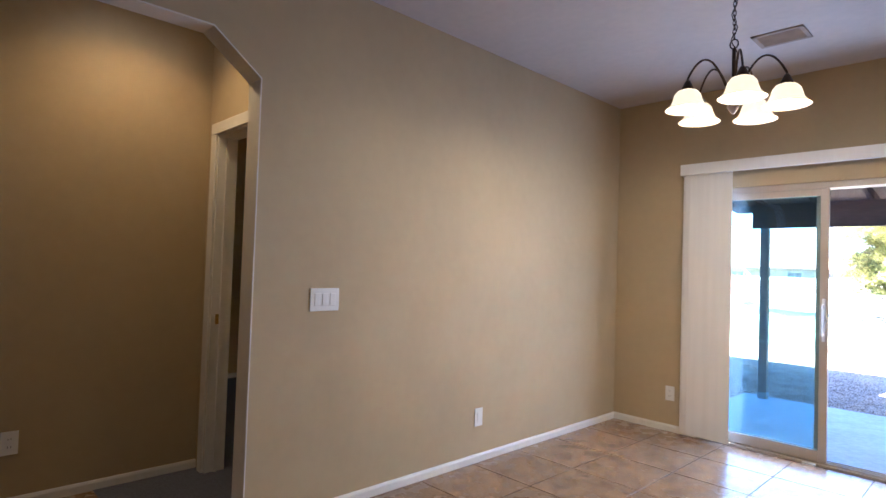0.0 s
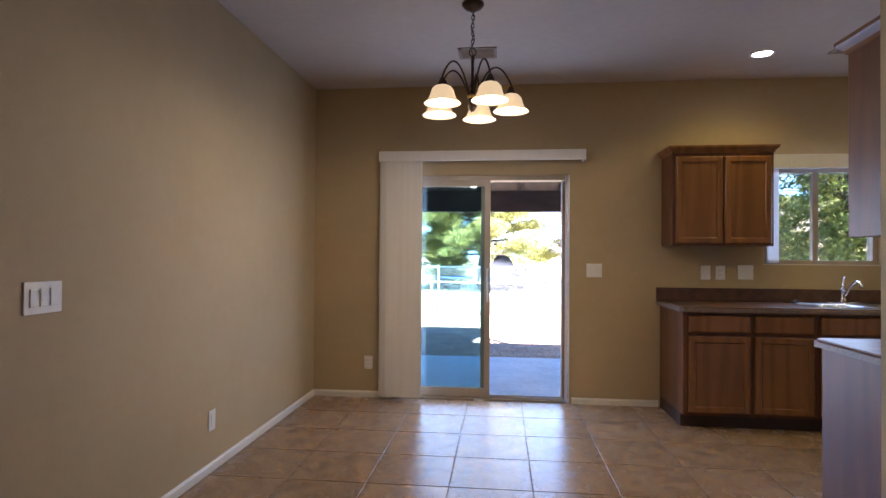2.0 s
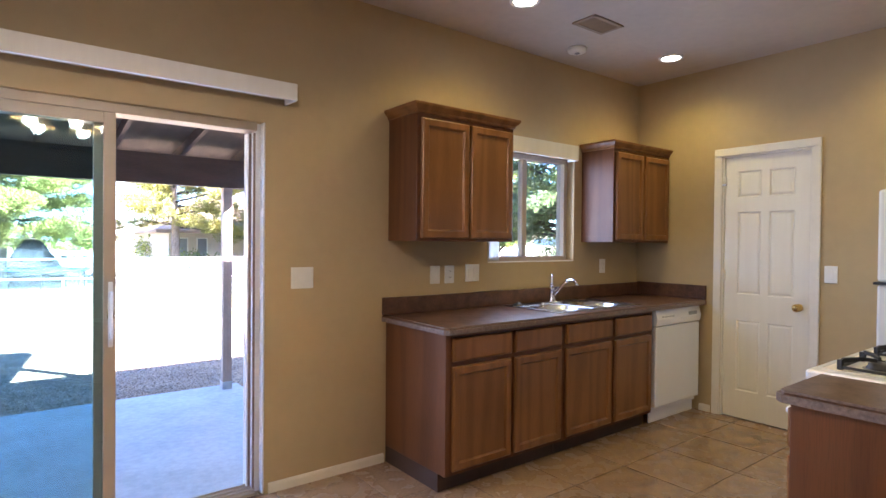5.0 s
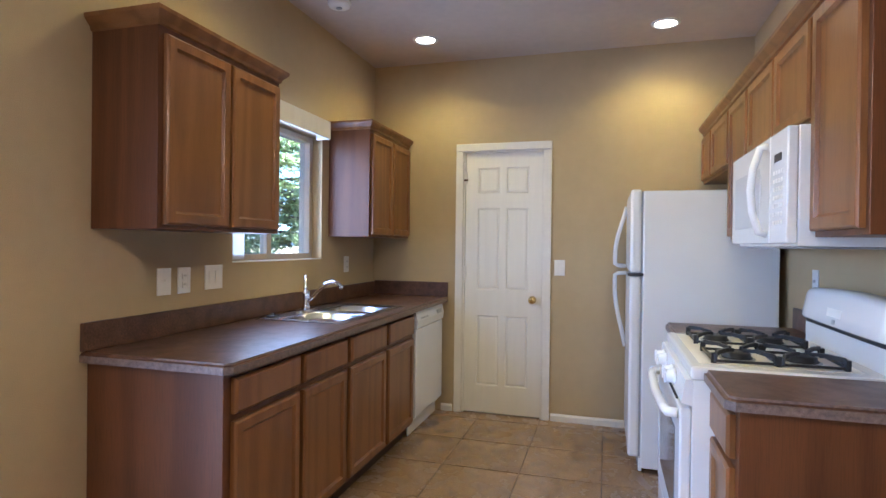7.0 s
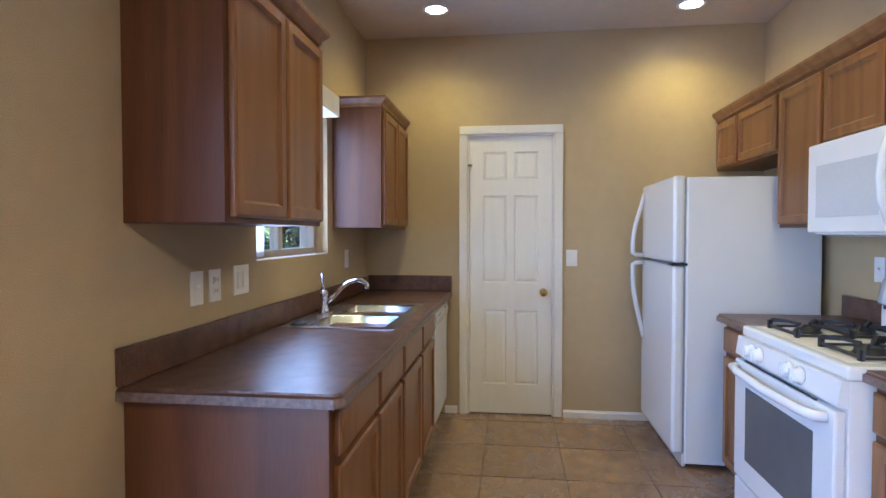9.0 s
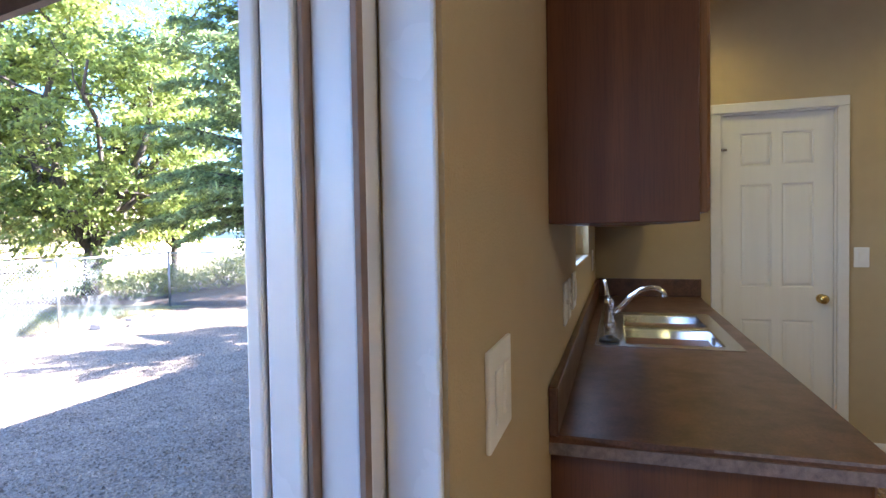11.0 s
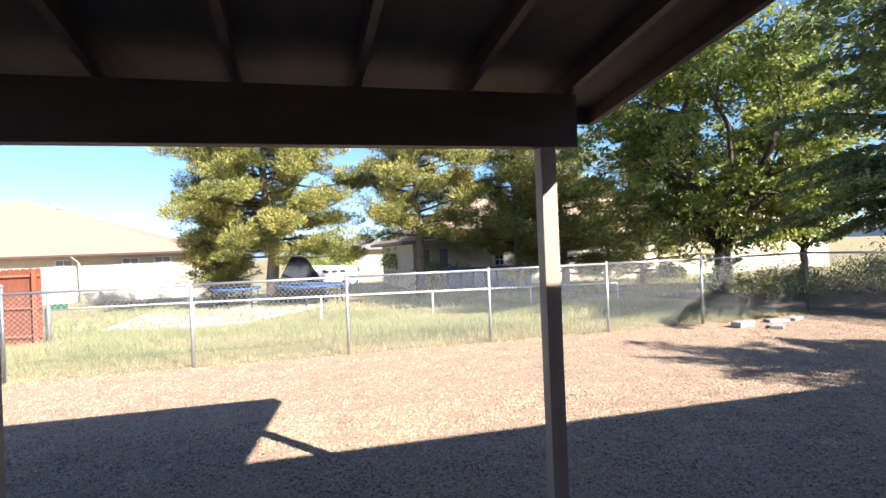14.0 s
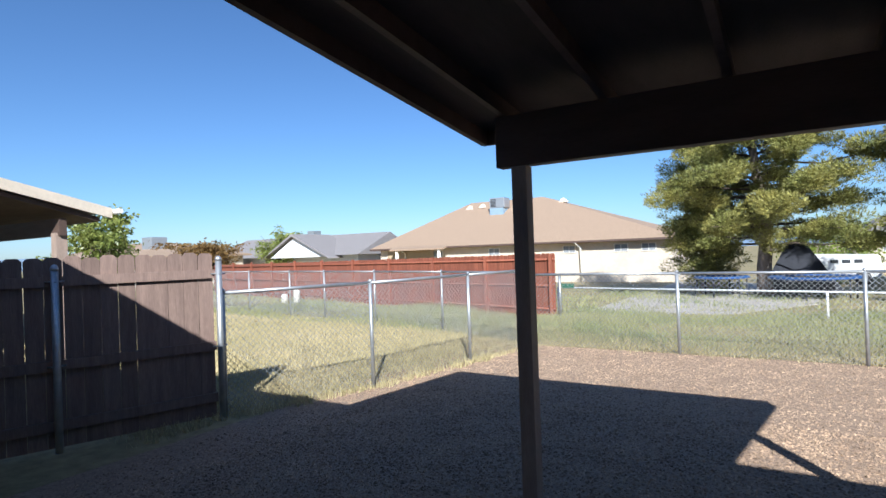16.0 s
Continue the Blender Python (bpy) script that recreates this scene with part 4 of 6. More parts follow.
# ---- refrigerator ----
t = thing("refrigerator", (5.22, -2.4, 0), "white top-freezer refrigerator with arched handles", "refrigerator")
part("cabinet", box(4.835, 5.60, -2.76, -2.055, 0.03, 1.645, 0.008), APPL, t)
part("foot_grille", box(4.85, 5.585, -2.065, -2.045, 0.01, 0.085, 0.003), APPL, t)
part("freezer_door", box(4.838, 5.597, -2.047, -1.985, 1.165, 1.655, 0.016), APPL, t)
part("lower_door", box(4.838, 5.597, -2.047, -1.985, 0.09, 1.150, 0.016), APPL, t)
part("gasket", box(4.848, 5.587, -2.054, -2.045, 0.095, 1.64), APPLGREY, t)
part("hinge", box(4.828, 4.90, -2.06, -1.972, 1.1505, 1.1645, 0.002), BLACK, t, "black hinge")


def arched(x, z_end, z_split, parent):
    """A handle that lies on the door at its far end and bows out towards the split between the doors."""
    pts = []
    for k in range(11):
        s = k / 10
        pts.append((x, -1.982 + 0.072 * math.sin(math.pi * 0.5 * min(1, s * 1.15)) ** 1.3, z_end + (z_split - z_end) * s))
    pts.append((x, -1.93, z_split + (0.012 if z_split > z_end else -0.012)))
    pts.append((x, -1.984, z_split + (0.016 if z_split > z_end else -0.016)))
    return part("handle", tube(pts, [0.012] + [0.015] * (len(pts) - 1), 10), APPL, parent)


arched(5.53, 1.60, 1.20, t)
arched(5.53, 0.62, 1.12, t)

# ---- gas range ----
t = thing("gas_range", (3.87, -2.4, 0), "white freestanding gas range with black grates", "cooker")
X0, X1 = 3.468, 4.272
part("body", box(X0, X1, -2.78, -2.14, 0.03, 0.865, 0.004), APPL, t)
part("cooktop", box(X0 - 0.003, X1 + 0.003, -2.745, -2.135, 0.866, 0.912, 0.010), APPL, t)
part("burner_well", box(X0 + 0.06, X1 - 0.06, -2.665, -2.17, 0.9125, 0.9145, 0.0008), TRIM, t, "cream enamel burner well")
part("control_panel", prism([(-2.14, 0.775), (-2.106, 0.785), (-2.118, 0.865), (-2.14, 0.865)], X0, X1, "x"), APPL, t)
for x in (3.70, 3.78, 4.03, 4.11):
    k = part("knob", lathe([(0.032, 0), (0.032, 0.008), (0.026, 0.012), (0.024, 0.030), (0.016, 0.034)], (x, -2.111, 0.825), 18, axis="y"), APPL, t)
    part("grip", box(x - 0.007, x + 0.007, -2.08, -2.07, 0.799, 0.851, 0.003), APPL, k)
door = part("oven_door", box(X0 + 0.005, X1 - 0.005, -2.139, -2.102, 0.235, 0.765, 0.008), APPL, t)
part("oven_window", box(X0 + 0.13, X1 - 0.13, -2.1025, -2.0995, 0.34, 0.66, 0.0012), OVENGLASS, door)
part("oven_handle", tube([(X0 + 0.05, -2.102, 0.735), (X0 + 0.06, -2.07, 0.735), (X0 + 0.14, -2.062, 0.729), (3.87, -2.056, 0.724), (X1 - 0.14, -2.062, 0.729), (X1 - 0.06, -2.07, 0.735), (X1 - 0.05, -2.102, 0.735)], 0.018, 10), APPL, door)
bm = bmesh.new()
for i in range(14):
    box(X0 + 0.12 + i * 0.042, X0 + 0.15 + i * 0.042, -2.1095, -2.102, 0.768, 0.774, bm=bm)
part("vent_slots", bm, BLACK, t)
part("drawer", box(X0 + 0.005, X1 - 0.005, -2.139, -2.106, 0.05, 0.225, 0.008), APPL, t)
part("backguard", prism([(-2.78, 0.9), (-2.717, 0.905), (-2.717, 1.02), (-2.78, 1.02)], X0, X1, "x"), APPL, t)
bm = bmesh.new()
rings = []
for k in range(17):
    u = -1 + k / 8
    x = 3.87 + u * (X1 - X0) / 2
    lift, out = 0.018 * (1 - u * u), 0.008 * (1 - u ** 4)
    if abs(u) == 1:
        lift, out = -0.006, -0.006
    prof = [(-2.783, 1.012), (-2.7 - 0.0 + out, 1.018), (-2.693 + out, 1.026), (-2.699 + out, 1.06 + lift * 0.4), (-2.711 + out, 1.122 + lift * 0.9),
            (-2.717 + out, 1.136 + lift), (-2.731 + out * 0.7, 1.144 + lift), (-2.783, 1.140 + lift)]
    rings.append([bm.verts.new((x, y, z)) for y, z in prof])
for a, b in zip(rings, rings[1:]):
    for k in range(8):
        f = bm.faces.new((a[k], a[(k + 1) % 8], b[(k + 1) % 8], b[k]))
        f.smooth = k in (1, 2, 3, 4, 5, 6)
bm.faces.new(rings[0][::-1])
bm.faces.new(rings[-1])
bmesh.ops.recalc_face_normals(bm, faces=bm.faces)
part("control_hood", bm, APPL, t)
for x0, x1 in ((X0 - 0.004, X0 - 0.0005), (X1 + 0.0005, X1 + 0.004)):
    part("hood_end", prism([(-2.783, 0.92), (-2.735, 0.92), (-2.725, 1.01), (-2.713, 1.03), (-2.731, 1.11), (-2.75, 1.13), (-2.783, 1.13)], x0, x1, "x"), TRIM, t, "cream end cap")
# Black strip standing for the slot and the shade under the hood's overhang.
part("slot_shade_strip", box(X0 + 0.02, X1 - 0.02, -2.7165, -2.712, 0.998, 1.016), BLACK, t)
part("display", prism([(-2.71, 1.092), (-2.6955, 1.092), (-2.7005, 1.116), (-2.713, 1.116)], 3.845, 3.888, "x"), BLACK, t)
part("touch_pad", prism([(-2.7, 1.056), (-2.6888, 1.056), (-2.6945, 1.088), (-2.705, 1.088)], 3.81, 3.95, "x"), PLATE, t)
part("badge", prism([(-2.69, 1.030), (-2.6835, 1.030), (-2.6858, 1.046), (-2.69, 1.046)], 3.855, 3.882, "x"), APPLGREY, t)


def bar(p, q, w, h, bm, drop=0.0):
    """A flat cast bar from p to q, upright in section; drop tapers its far end down."""
    p, q = Vector(p), Vector(q)
    d = (q - p).normalized()
    sd = Vector((-d.y, d.x, 0)) * w / 2
    vs = [bm.verts.new(c) for c in (p - sd - Vector((0, 0, h)), p + sd - Vector((0, 0, h)), p + sd, p - sd,
                                    q - sd - Vector((0, 0, h + drop)), q + sd - Vector((0, 0, h + drop)), q + sd, q - sd)]
    for idx in ((0, 1, 2, 3), (7, 6, 5, 4), (0, 4, 5, 1), (1, 5, 6, 2), (2, 6, 7, 3), (3, 7, 4, 0)):
        bm.faces.new([vs[v] for v in idx])


for bx in (3.665, 4.075):
    for by in (-2.315, -2.525):
        part("burner", lathe([(0.052, 0.9146), (0.052, 0.922), (0.046, 0.926), (0.046, 0.935), (0.036, 0.9385), (0.0, 0.9395)], (bx, by, 0), 20), BLACK, t)
        part("burner_ring", lathe([(0.062, 0.9146), (0.062, 0.9165), (0.052, 0.917)], (bx, by, 0), 20), APPLGREY, t)
    bm = bmesh.new()
    zt = 0.960
    for by in (-2.315, -2.525):
        for sx in (-1, 1):
            for sy in (-1, 1):
                bar((bx + sx * 0.020, by + sy * 0.018, zt - 0.006), (bx + sx * 0.065, by + sy * 0.052, zt), 0.011, 0.012, bm)
                bar((bx + sx * 0.065, by + sy * 0.052, zt), (bx + sx * 0.118, by + sy * 0.088, zt - 0.002), 0.011, 0.013, bm, 0.004)
                bar((bx + sx * 0.118, by + sy * 0.088, zt - 0.002), (bx + sx * 0.128, by + sy * 0.094, zt - 0.012), 0.012, 0.020, bm, 0.010)
        for sx in (-1, 1):
            bar((bx + sx * 0.122, by - 0.092, 0.928), (bx + sx * 0.122, by + 0.092, 0.928), 0.008, 0.009, bm)
    for y in (-2.218, -2.42, -2.622):
        bar((bx - 0.122, y, 0.932), (bx + 0.122, y, 0.932), 0.010, 0.011, bm)
    for sx in (-1, 1):
        for y in (-2.218, -2.42, -2.622):
            box(bx + sx * 0.118 - 0.008, bx + sx * 0.118 + 0.008, y - 0.008, y + 0.008, 0.9147, zt - 0.010, bm=bm)
    bmesh.ops.recalc_face_normals(bm, faces=bm.faces)
    part("grate", bm, BLACK, t, "black cast-iron double grate")

# ---- microwave ----
t = thing("microwave_oven", (3.89, -2.605, 1.325), "white over-range microwave oven under the cabinets", "microwave")
M0, M1 = 3.474, 4.304
part("body", box(M0, M1, -2.8, -2.45, 1.325, 1.723, 0.004), APPL, t)
bm = box(M0 + 0.205, M1 - 0.002, -2.449, -2.417, 1.335, 1.722, 0.006)
door = part("door", bm, APPL, t)
part("door_window", box(M0 + 0.33, M1 - 0.075, -2.4175, -2.414, 1.40, 1.625, 0.0015), mat("pale_mesh_window", (0.62, 0.63, 0.64), (0.56, 0.57, 0.58), 160, 0.25), door)
part("door_handle", tube([(M0 + 0.235, -2.417, 1.37), (M0 + 0.235, -2.39, 1.375), (M0 + 0.235, -2.367, 1.45), (M0 + 0.235, -2.36, 1.53), (M0 + 0.235, -2.367, 1.61), (M0 + 0.235, -2.39, 1.685), (M0 + 0.235, -2.417, 1.69)], 0.014, 10), APPL, door)
part("control_panel", box(M0 + 0.002, M0 + 0.203, -2.449, -2.417, 1.335, 1.722, 0.006), APPL, t)
part("display", box(M0 + 0.065, M0 + 0.145, -2.4175, -2.415, 1.618, 1.645), BLACK, t)
bm = bmesh.new()
for r in range(7):
    for c in range(4):
        box(M0 + 0.05 + c * 0.03, M0 + 0.07 + c * 0.03, -2.4175, -2.4158, 1.40 + r * 0.029, 1.414 + r * 0.029, bm=bm)
part("key_pad", bm, PLATE, t)
part("under_vent", box(M0 + 0.03, M1 - 0.03, -2.765, -2.475, 1.318, 1.3245, 0.002), APPLGREY, t)

# ---- porch ----
t = structure("patio_slab", box(0.04, 3.14, 0.1605, 3.25, -0.45, -0.2, 0.01), CONCRETE, "pale concrete patio slab under the porch roof")
porch = thing("porch_roof", (1.65, 1.8, 2.2), "dark brown painted timber porch roof on two posts", "porch")
part("beam", box(0.165, 3.155, 3.03, 3.12, 1.893, 2.185, 0.004), BROWNPAINT, porch)


def slope(y, z_at, k=0.125, y_at=3.07):
    return z_at + k * (y_at - y)


def raker(x0, x1, y0, y1, z_at, h, material, name, label=""):
    """A sloping timber from the house wall (y0) to the eave (y1); z_at is its underside over the beam."""
    out = [(y0, slope(y0, z_at)), (y1, slope(y1, z_at)), (y1, slope(y1, z_at) + h), (y0, slope(y0, z_at) + h)]
    return part(name, prism(out, x0, x1, "x"), material, porch, label)


for x in (0.21, 0.79, 1.37, 1.95, 2.53, 3.11):
    raker(x - 0.019, x + 0.019, 0.165, 3.50, 2.187, 0.09, BROWNPAINT, "rafter")
raker(-0.165, 3.535, 0.165, 3.53, 2.279, 0.018, SHADEDDECK, "roof_deck")
raker(-0.19, 3.56, 0.165, 3.57, 2.2985, 0.012, SHINGLE, "shingle_cover")
raker(-0.17, -0.13, 0.165, 3.50, 2.187, 0.091, BROWNPAINT, "barge_board")
raker(3.50, 3.54, 0.165, 3.50, 2.187, 0.091, BROWNPAINT, "barge_board")
part("fascia", box(-0.17, 3.54, 3.501, 3.54, 2.135, 2.228, 0.003), BROWNPAINT, porch)
part("ledger", box(-0.13, 3.50, 0.1655, 0.205, 2.43, 2.53), BROWNPAINT, porch)
for x0 in (0.258, 2.928):
    p = thing("porch_post", (x0 + 0.045, 3.075, -0.2), "tan painted square timber porch post on the slab", "post", "porch posts")
    part("shaft", box(x0, x0 + 0.09, 3.031, 3.119, -0.19, 1.892, 0.004), POSTPAINT, p)
    part("base_bracket", box(x0 - 0.004, x0 + 0.094, 3.027, 3.123, -0.2, -0.12, 0.002), GALV, p)

# the roof of this house: eave edge and slope
bm = prism([(0.75, 2.70), (0.75, 2.84), (-7.0, 5.2), (-7.75, 5.2), (-7.75, 3.06), (0.16, 3.06), (0.16, 2.92)], -7.0, 12.2, "x")
bmesh.ops.triangulate(bm, faces=[f for f in bm.faces if len(f.verts) > 4])
structure("roof", bm, SHINGLE, "low shingled roof of the house with a deep eave")
structure("fascia_eave", box(-7.0, 12.2, 0.751, 0.785, 2.68, 2.85), BROWNPAINT, "brown eave board of the house")
structure("wall_east_outer", box(11.4, 11.55, -7.6, 0.16, -0.3, 3.05), STUCCO)
structure("wall_north_outer", box(2.30, 3.84, 0.161, 0.18, -0.3, 2.68), STUCCO, "cream stucco outer face beside the sliding door")
structure("wall_north_outer_east", box(4.81, 11.4, 0.161, 0.18, -0.3, 2.68), STUCCO)
structure("wall_north_outer_west", box(-6.8, 0.72, 0.161, 0.18, -0.3, 2.68), STUCCO)

# ---- ground: one sheet to the horizon, falling gently away beyond the yard ----
G = -0.25


def ground_z(y):
    return G - 0.022 * min(max(y - 10.0, 0.0), 30.0)


xs = [-400, -120, -60, -30, -16, -8, -5, -3.3, 0, 4, 8, 12.3, 16, 24, 40, 80, 150, 400]
ys = [-300, -60, -12, 0.17, 2, 4, 6, 8, 9.25, 10, 12, 16, 22, 30, 40, 60, 120, 300, 700]
verts = [(x, y, ground_z(y)) for y in ys for x in xs]
nx = len(xs)
faces, slots = [], []
for j in range(len(ys) - 1):
    for i in range(nx - 1):
        if -8 <= xs[i] < 12.3 and -12 <= ys[j] < 0.1:
            continue
        faces.append((j * nx + i, j * nx + i + 1, (j + 1) * nx + i + 1, (j + 1) * nx + i))
        slots.append(0 if (xs[i] >= -3.4 and xs[i + 1] <= 12.4 and 0.1 < ys[j] < 9.0) else 2 if (12 <= xs[i] < 24 and 0 < ys[j] < 13) else 1)
SOIL = mat("dry_grass_soil", (0.33, 0.26, 0.13), (0.22, 0.185, 0.085), 0.9, 0.95, 0.5, 30, fine=0.25)
GRAVEL = mat("brown_gravel_bed", (0.38, 0.268, 0.18), (0.22, 0.152, 0.106), 34, 0.95, 0.8, 90, fine=0.35)
gr = raw("ground", verts, faces, GRAVEL)
gr.data.materials.append(SOIL)
# Bare brown soil under the cedars, its colour darkened for the trees' shade.
gr.data.materials.append(mat("bare_soil_with_tree_shade", (0.20, 0.125, 0.085), (0.10, 0.065, 0.045), 6, 0.95, 0.8, 40, fine=0.35))
gr.data.polygons.foreach_set("material_index", slots)
tagged(gr, "brown gravel yard and dry grass beyond it", kind="structure")

DRIVE = mat("pale_gravel_drive", (0.50, 0.45, 0.40), (0.36, 0.32, 0.28), 5, 0.95, 0.7, 60, fine=0.3)
structure("driveway", prism([(-3.3, 15.2), (0.2, 15.6), (2.4, 20.0), (1.5, 30.0), (-1.0, 36.0), (-4.3, 36.0)], 0, 0.02, "z"), DRIVE, "pale gravel driveway beside the red fence")
drive = bpy.data.objects["driveway"]
for v in drive.data.vertices:
    v.co.z += ground_z(v.co.y) - 0.008

rng = np.random.default_rng(7)


def scatter_chips(n, x0, x1, y0, y1, s0, s1):
    c = np.column_stack([rng.uniform(x0, x1, n), rng.uniform(y0, y1, n)])
    s = rng.uniform(s0, s1, n) * rng.uniform(0.6, 1.2, n)
    a = rng.uniform(0, 6.283, n)
    keep = ~((c[:, 0] > 0.02) & (c[:, 0] < 3.16) & (c[:, 1] < 3.27))
    c, s, a = c[keep], s[keep], a[keep]
    n = len(c)
    v = np.zeros((n, 4, 3))
    for k in range(3):
        ang = a + k * 2.094 + rng.uniform(-0.4, 0.4, n)
        r = s * rng.uniform(0.6, 1.1, n)
        v[:, k] = np.column_stack([c[:, 0] + r * np.cos(ang), c[:, 1] + r * np.sin(ang), np.full(n, G - 0.002)])
    v[:, 3] = np.column_stack([c[:, 0] + rng.uniform(-0.3, 0.3, n) * s, c[:, 1] + rng.uniform(-0.3, 0.3, n) * s, G + s * rng.uniform(0.18, 0.60, n)])
    f = np.array([[0, 1, 3], [1, 2, 3], [2, 0, 3]])
    return v.reshape(-1, 3), (f[None] + 4 * np.arange(n)[:, None, None]).reshape(-1, 3)


CHIP = mat("bark_chip_gravel", (0.41, 0.285, 0.185), (0.25, 0.170, 0.112), 3, 0.9, rand=0.55, island=True)
v1, f1 = scatter_chips(190000, -3.1, 12.2, 0.3, 9.2, 0.009, 0.022)
v2, f2 = scatter_chips(90000, -2.6, 8.0, 0.9, 6.0, 0.010, 0.024)
f1 = np.vstack([f1, f2 + len(v1)])
v1 = np.vstack([v1, v2])
tagged(raw("gravel", v1, f1, CHIP), "loose brown gravel chips on the yard", "gravel", kind="stuff")


def blades(n, x0, x1, y0, y1, h0, h1, width, clump=0.0, material=None, name="grass", label="", inside=None):
    c = np.column_stack([rng.uniform(x0, x1, n), rng.uniform(y0, y1, n)])
    if clump:
        m = max(1, n // 60)
        hub = np.column_stack([rng.uniform(x0, x1, m), rng.uniform(y0, y1, m)])
        pick = rng.integers(0, m, n)
        half = rng.random(n) < 0.7
        c[half] = (hub[pick] + rng.normal(0, clump, (n, 2)))[half]
    if inside is not None:
        c = c[inside(c)]
    n = len(c)
    patch = 0.55 + 0.45 * np.sin(c[:, 0] * 0.9 + 1.3 * np.sin(c[:, 1] * 0.7)) * np.cos(c[:, 1] * 0.8 + c[:, 0] * 0.31)
    h = (h0 + (h1 - h0) * patch) * rng.uniform(0.5, 1.15, n)
    a = rng.uniform(0, 6.283, n)
    lean = rng.normal(0, 0.35, (n, 2)) * h[:, None]
    z = np.array([ground_z(q) for q in c[:, 1]])
    v = np.zeros((n, 3, 3))
    w = width * rng.uniform(0.7, 1.3, n)
    v[:, 0] = np.column_stack([c[:, 0] - w * np.cos(a), c[:, 1] - w * np.sin(a), z - 0.01])
    v[:, 1] = np.column_stack([c[:, 0] + w * np.cos(a), c[:, 1] + w * np.sin(a), z - 0.01])
    v[:, 2] = np.column_stack([c[:, 0] + lean[:, 0], c[:, 1] + lean[:, 1], z + h])
    ob = raw(name, v.reshape(-1, 3), np.arange(n * 3).reshape(-1, 3), material)
    return tagged(ob, label, "grass", kind="stuff")


def west_edge(y):
    return np.interp(y, [3.9, 5.6, 7.5, 9.2], [-3.58, -2.95, -2.6, -2.3])


blades(130000, -16, 20, 9.6, 15.5, 0.03, 0.27, 0.0055, 0.22, GRASSBLADE, "tall_grass", "tall yellow-green grass beyond the wire fence", lambda c: (c[:, 1] > 9.35 + 0.16 * np.maximum(0, -2.3 - c[:, 0])) & (c[:, 0] < 11.2 + 0.5 * np.sin(c[:, 1] * 3)))
blades(80000, -9, 12, 9.25, 10.6, 0.02, 0.10, 0.0055, 0.1, STRAW, "verge_grass", "short straw-coloured grass under the fence")
blades(36000, -30, 24, 15, 27, 0.05, 0.24, 0.014, 0.3, GRASSBLADE, "far_grass", "dry grass in the far yard")
blades(150000, -15, -2.2, 3.0, 11.5, 0.03, 0.12, 0.006, 0.15, STRAW, "dry_lawn", "short dry yellow grass in the neighbouring yard",
       lambda c: c[:, 0] < west_edge(c[:, 1]) + 0.15)
blades(1800, -3.4, -2.1, 3.9, 9.2, 0.05, 0.22, 0.007, 0.08, STRAW, "weed", "weeds along the side fence", lambda c: abs(c[:, 0] - west_edge(c[:, 1])) < 0.22)


# ---- chain-link fences ----
def link_mesh(p0, p1, z0, z1, parent, pitch=0.071, r=0.0029):
    a, b = Vector((*p0, 0)), Vector((*p1, 0))
    length = (b - a).length
    u = (b - a).normalized()
    hgt = z1 - z0
    side = Vector((-u.y, u.x, 0))
    vs, fs = [], []
    n = int((length + hgt) / pitch)
    for sign in (1, -1):
        for i in range(n + 1):
            s0 = i * pitch - (hgt if sign == 1 else 0)
            s1 = s0 + hgt if sign == 1 else s0 - hgt
            q0, q1 = [s0, z0], [s1, z1]
            for lim in (0.0, length):
                for p, o in ((q0, q1), (q1, q0)):
                    if (p[0] < lim and lim == 0.0) or (p[0] > lim and lim == length):
                        k = (lim - p[0]) / (o[0] - p[0]) if abs(o[0] - p[0]) > 1e-9 else 2
                        p[0], p[1] = lim, p[1] + (o[1] - p[1]) * k
            if abs(q1[0] - q0[0]) < 1e-3 or not (z0 - 1e-6 <= q0[1] <= z1 + 1e-6) or not (z0 - 1e-6 <= q1[1] <= z1 + 1e-6):
                continue
            w0, w1 = a + u * q0[0] + Vector((0, 0, q0[1])), a + u * q1[0] + Vector((0, 0, q1[1]))
            d = (w1 - w0).normalized()
            up = side.cross(d)
            base = len(vs)
            for w in (w0, w1):
                for ang in (0, 2.094, 4.189):
                    vs.append(tuple(w + side * (r * math.cos(ang) + sign * 0.0015) + up * r * math.sin(ang)))
            fs += [(base + k, base + (k + 1) % 3, base + 3 + (k + 1) % 3, base + 3 + k) for k in range(3)]
    return raw("wire_mesh", vs, fs, MESHWIRE, parent)


def link_fence(points, top, label, mesh=True, r_post=0.024, ground=None, group="chain-link fences"):
    x, y = points[0]
    t = thing("chain_link_fence", (x, y, ground_z(y)), label, "fence", group)
    for i, (x, y) in enumerate(points):
        g = ground_z(y) if ground is None else ground
        p = part("post", tube([(x, y, g - 0.05), (x, y, top + 0.02)], r_post, 10), GALV, t)
        part("cap", lathe([(r_post * 1.15, top + 0.015), (r_post * 1.15, top + 0.03), (r_post * 0.6, top + 0.045), (0.003, top + 0.05)], (x, y, 0), 10), GALV, p)
    for a, b in zip(points, points[1:]):
        part("top_rail", tube([(*a, top), (*b, top)], 0.020, 8), GALV, t)
        if mesh:
            g = ground_z((a[1] + b[1]) / 2) if ground is None else ground
            link_mesh(a, b, g + 0.02, top - 0.01, t)
    return t


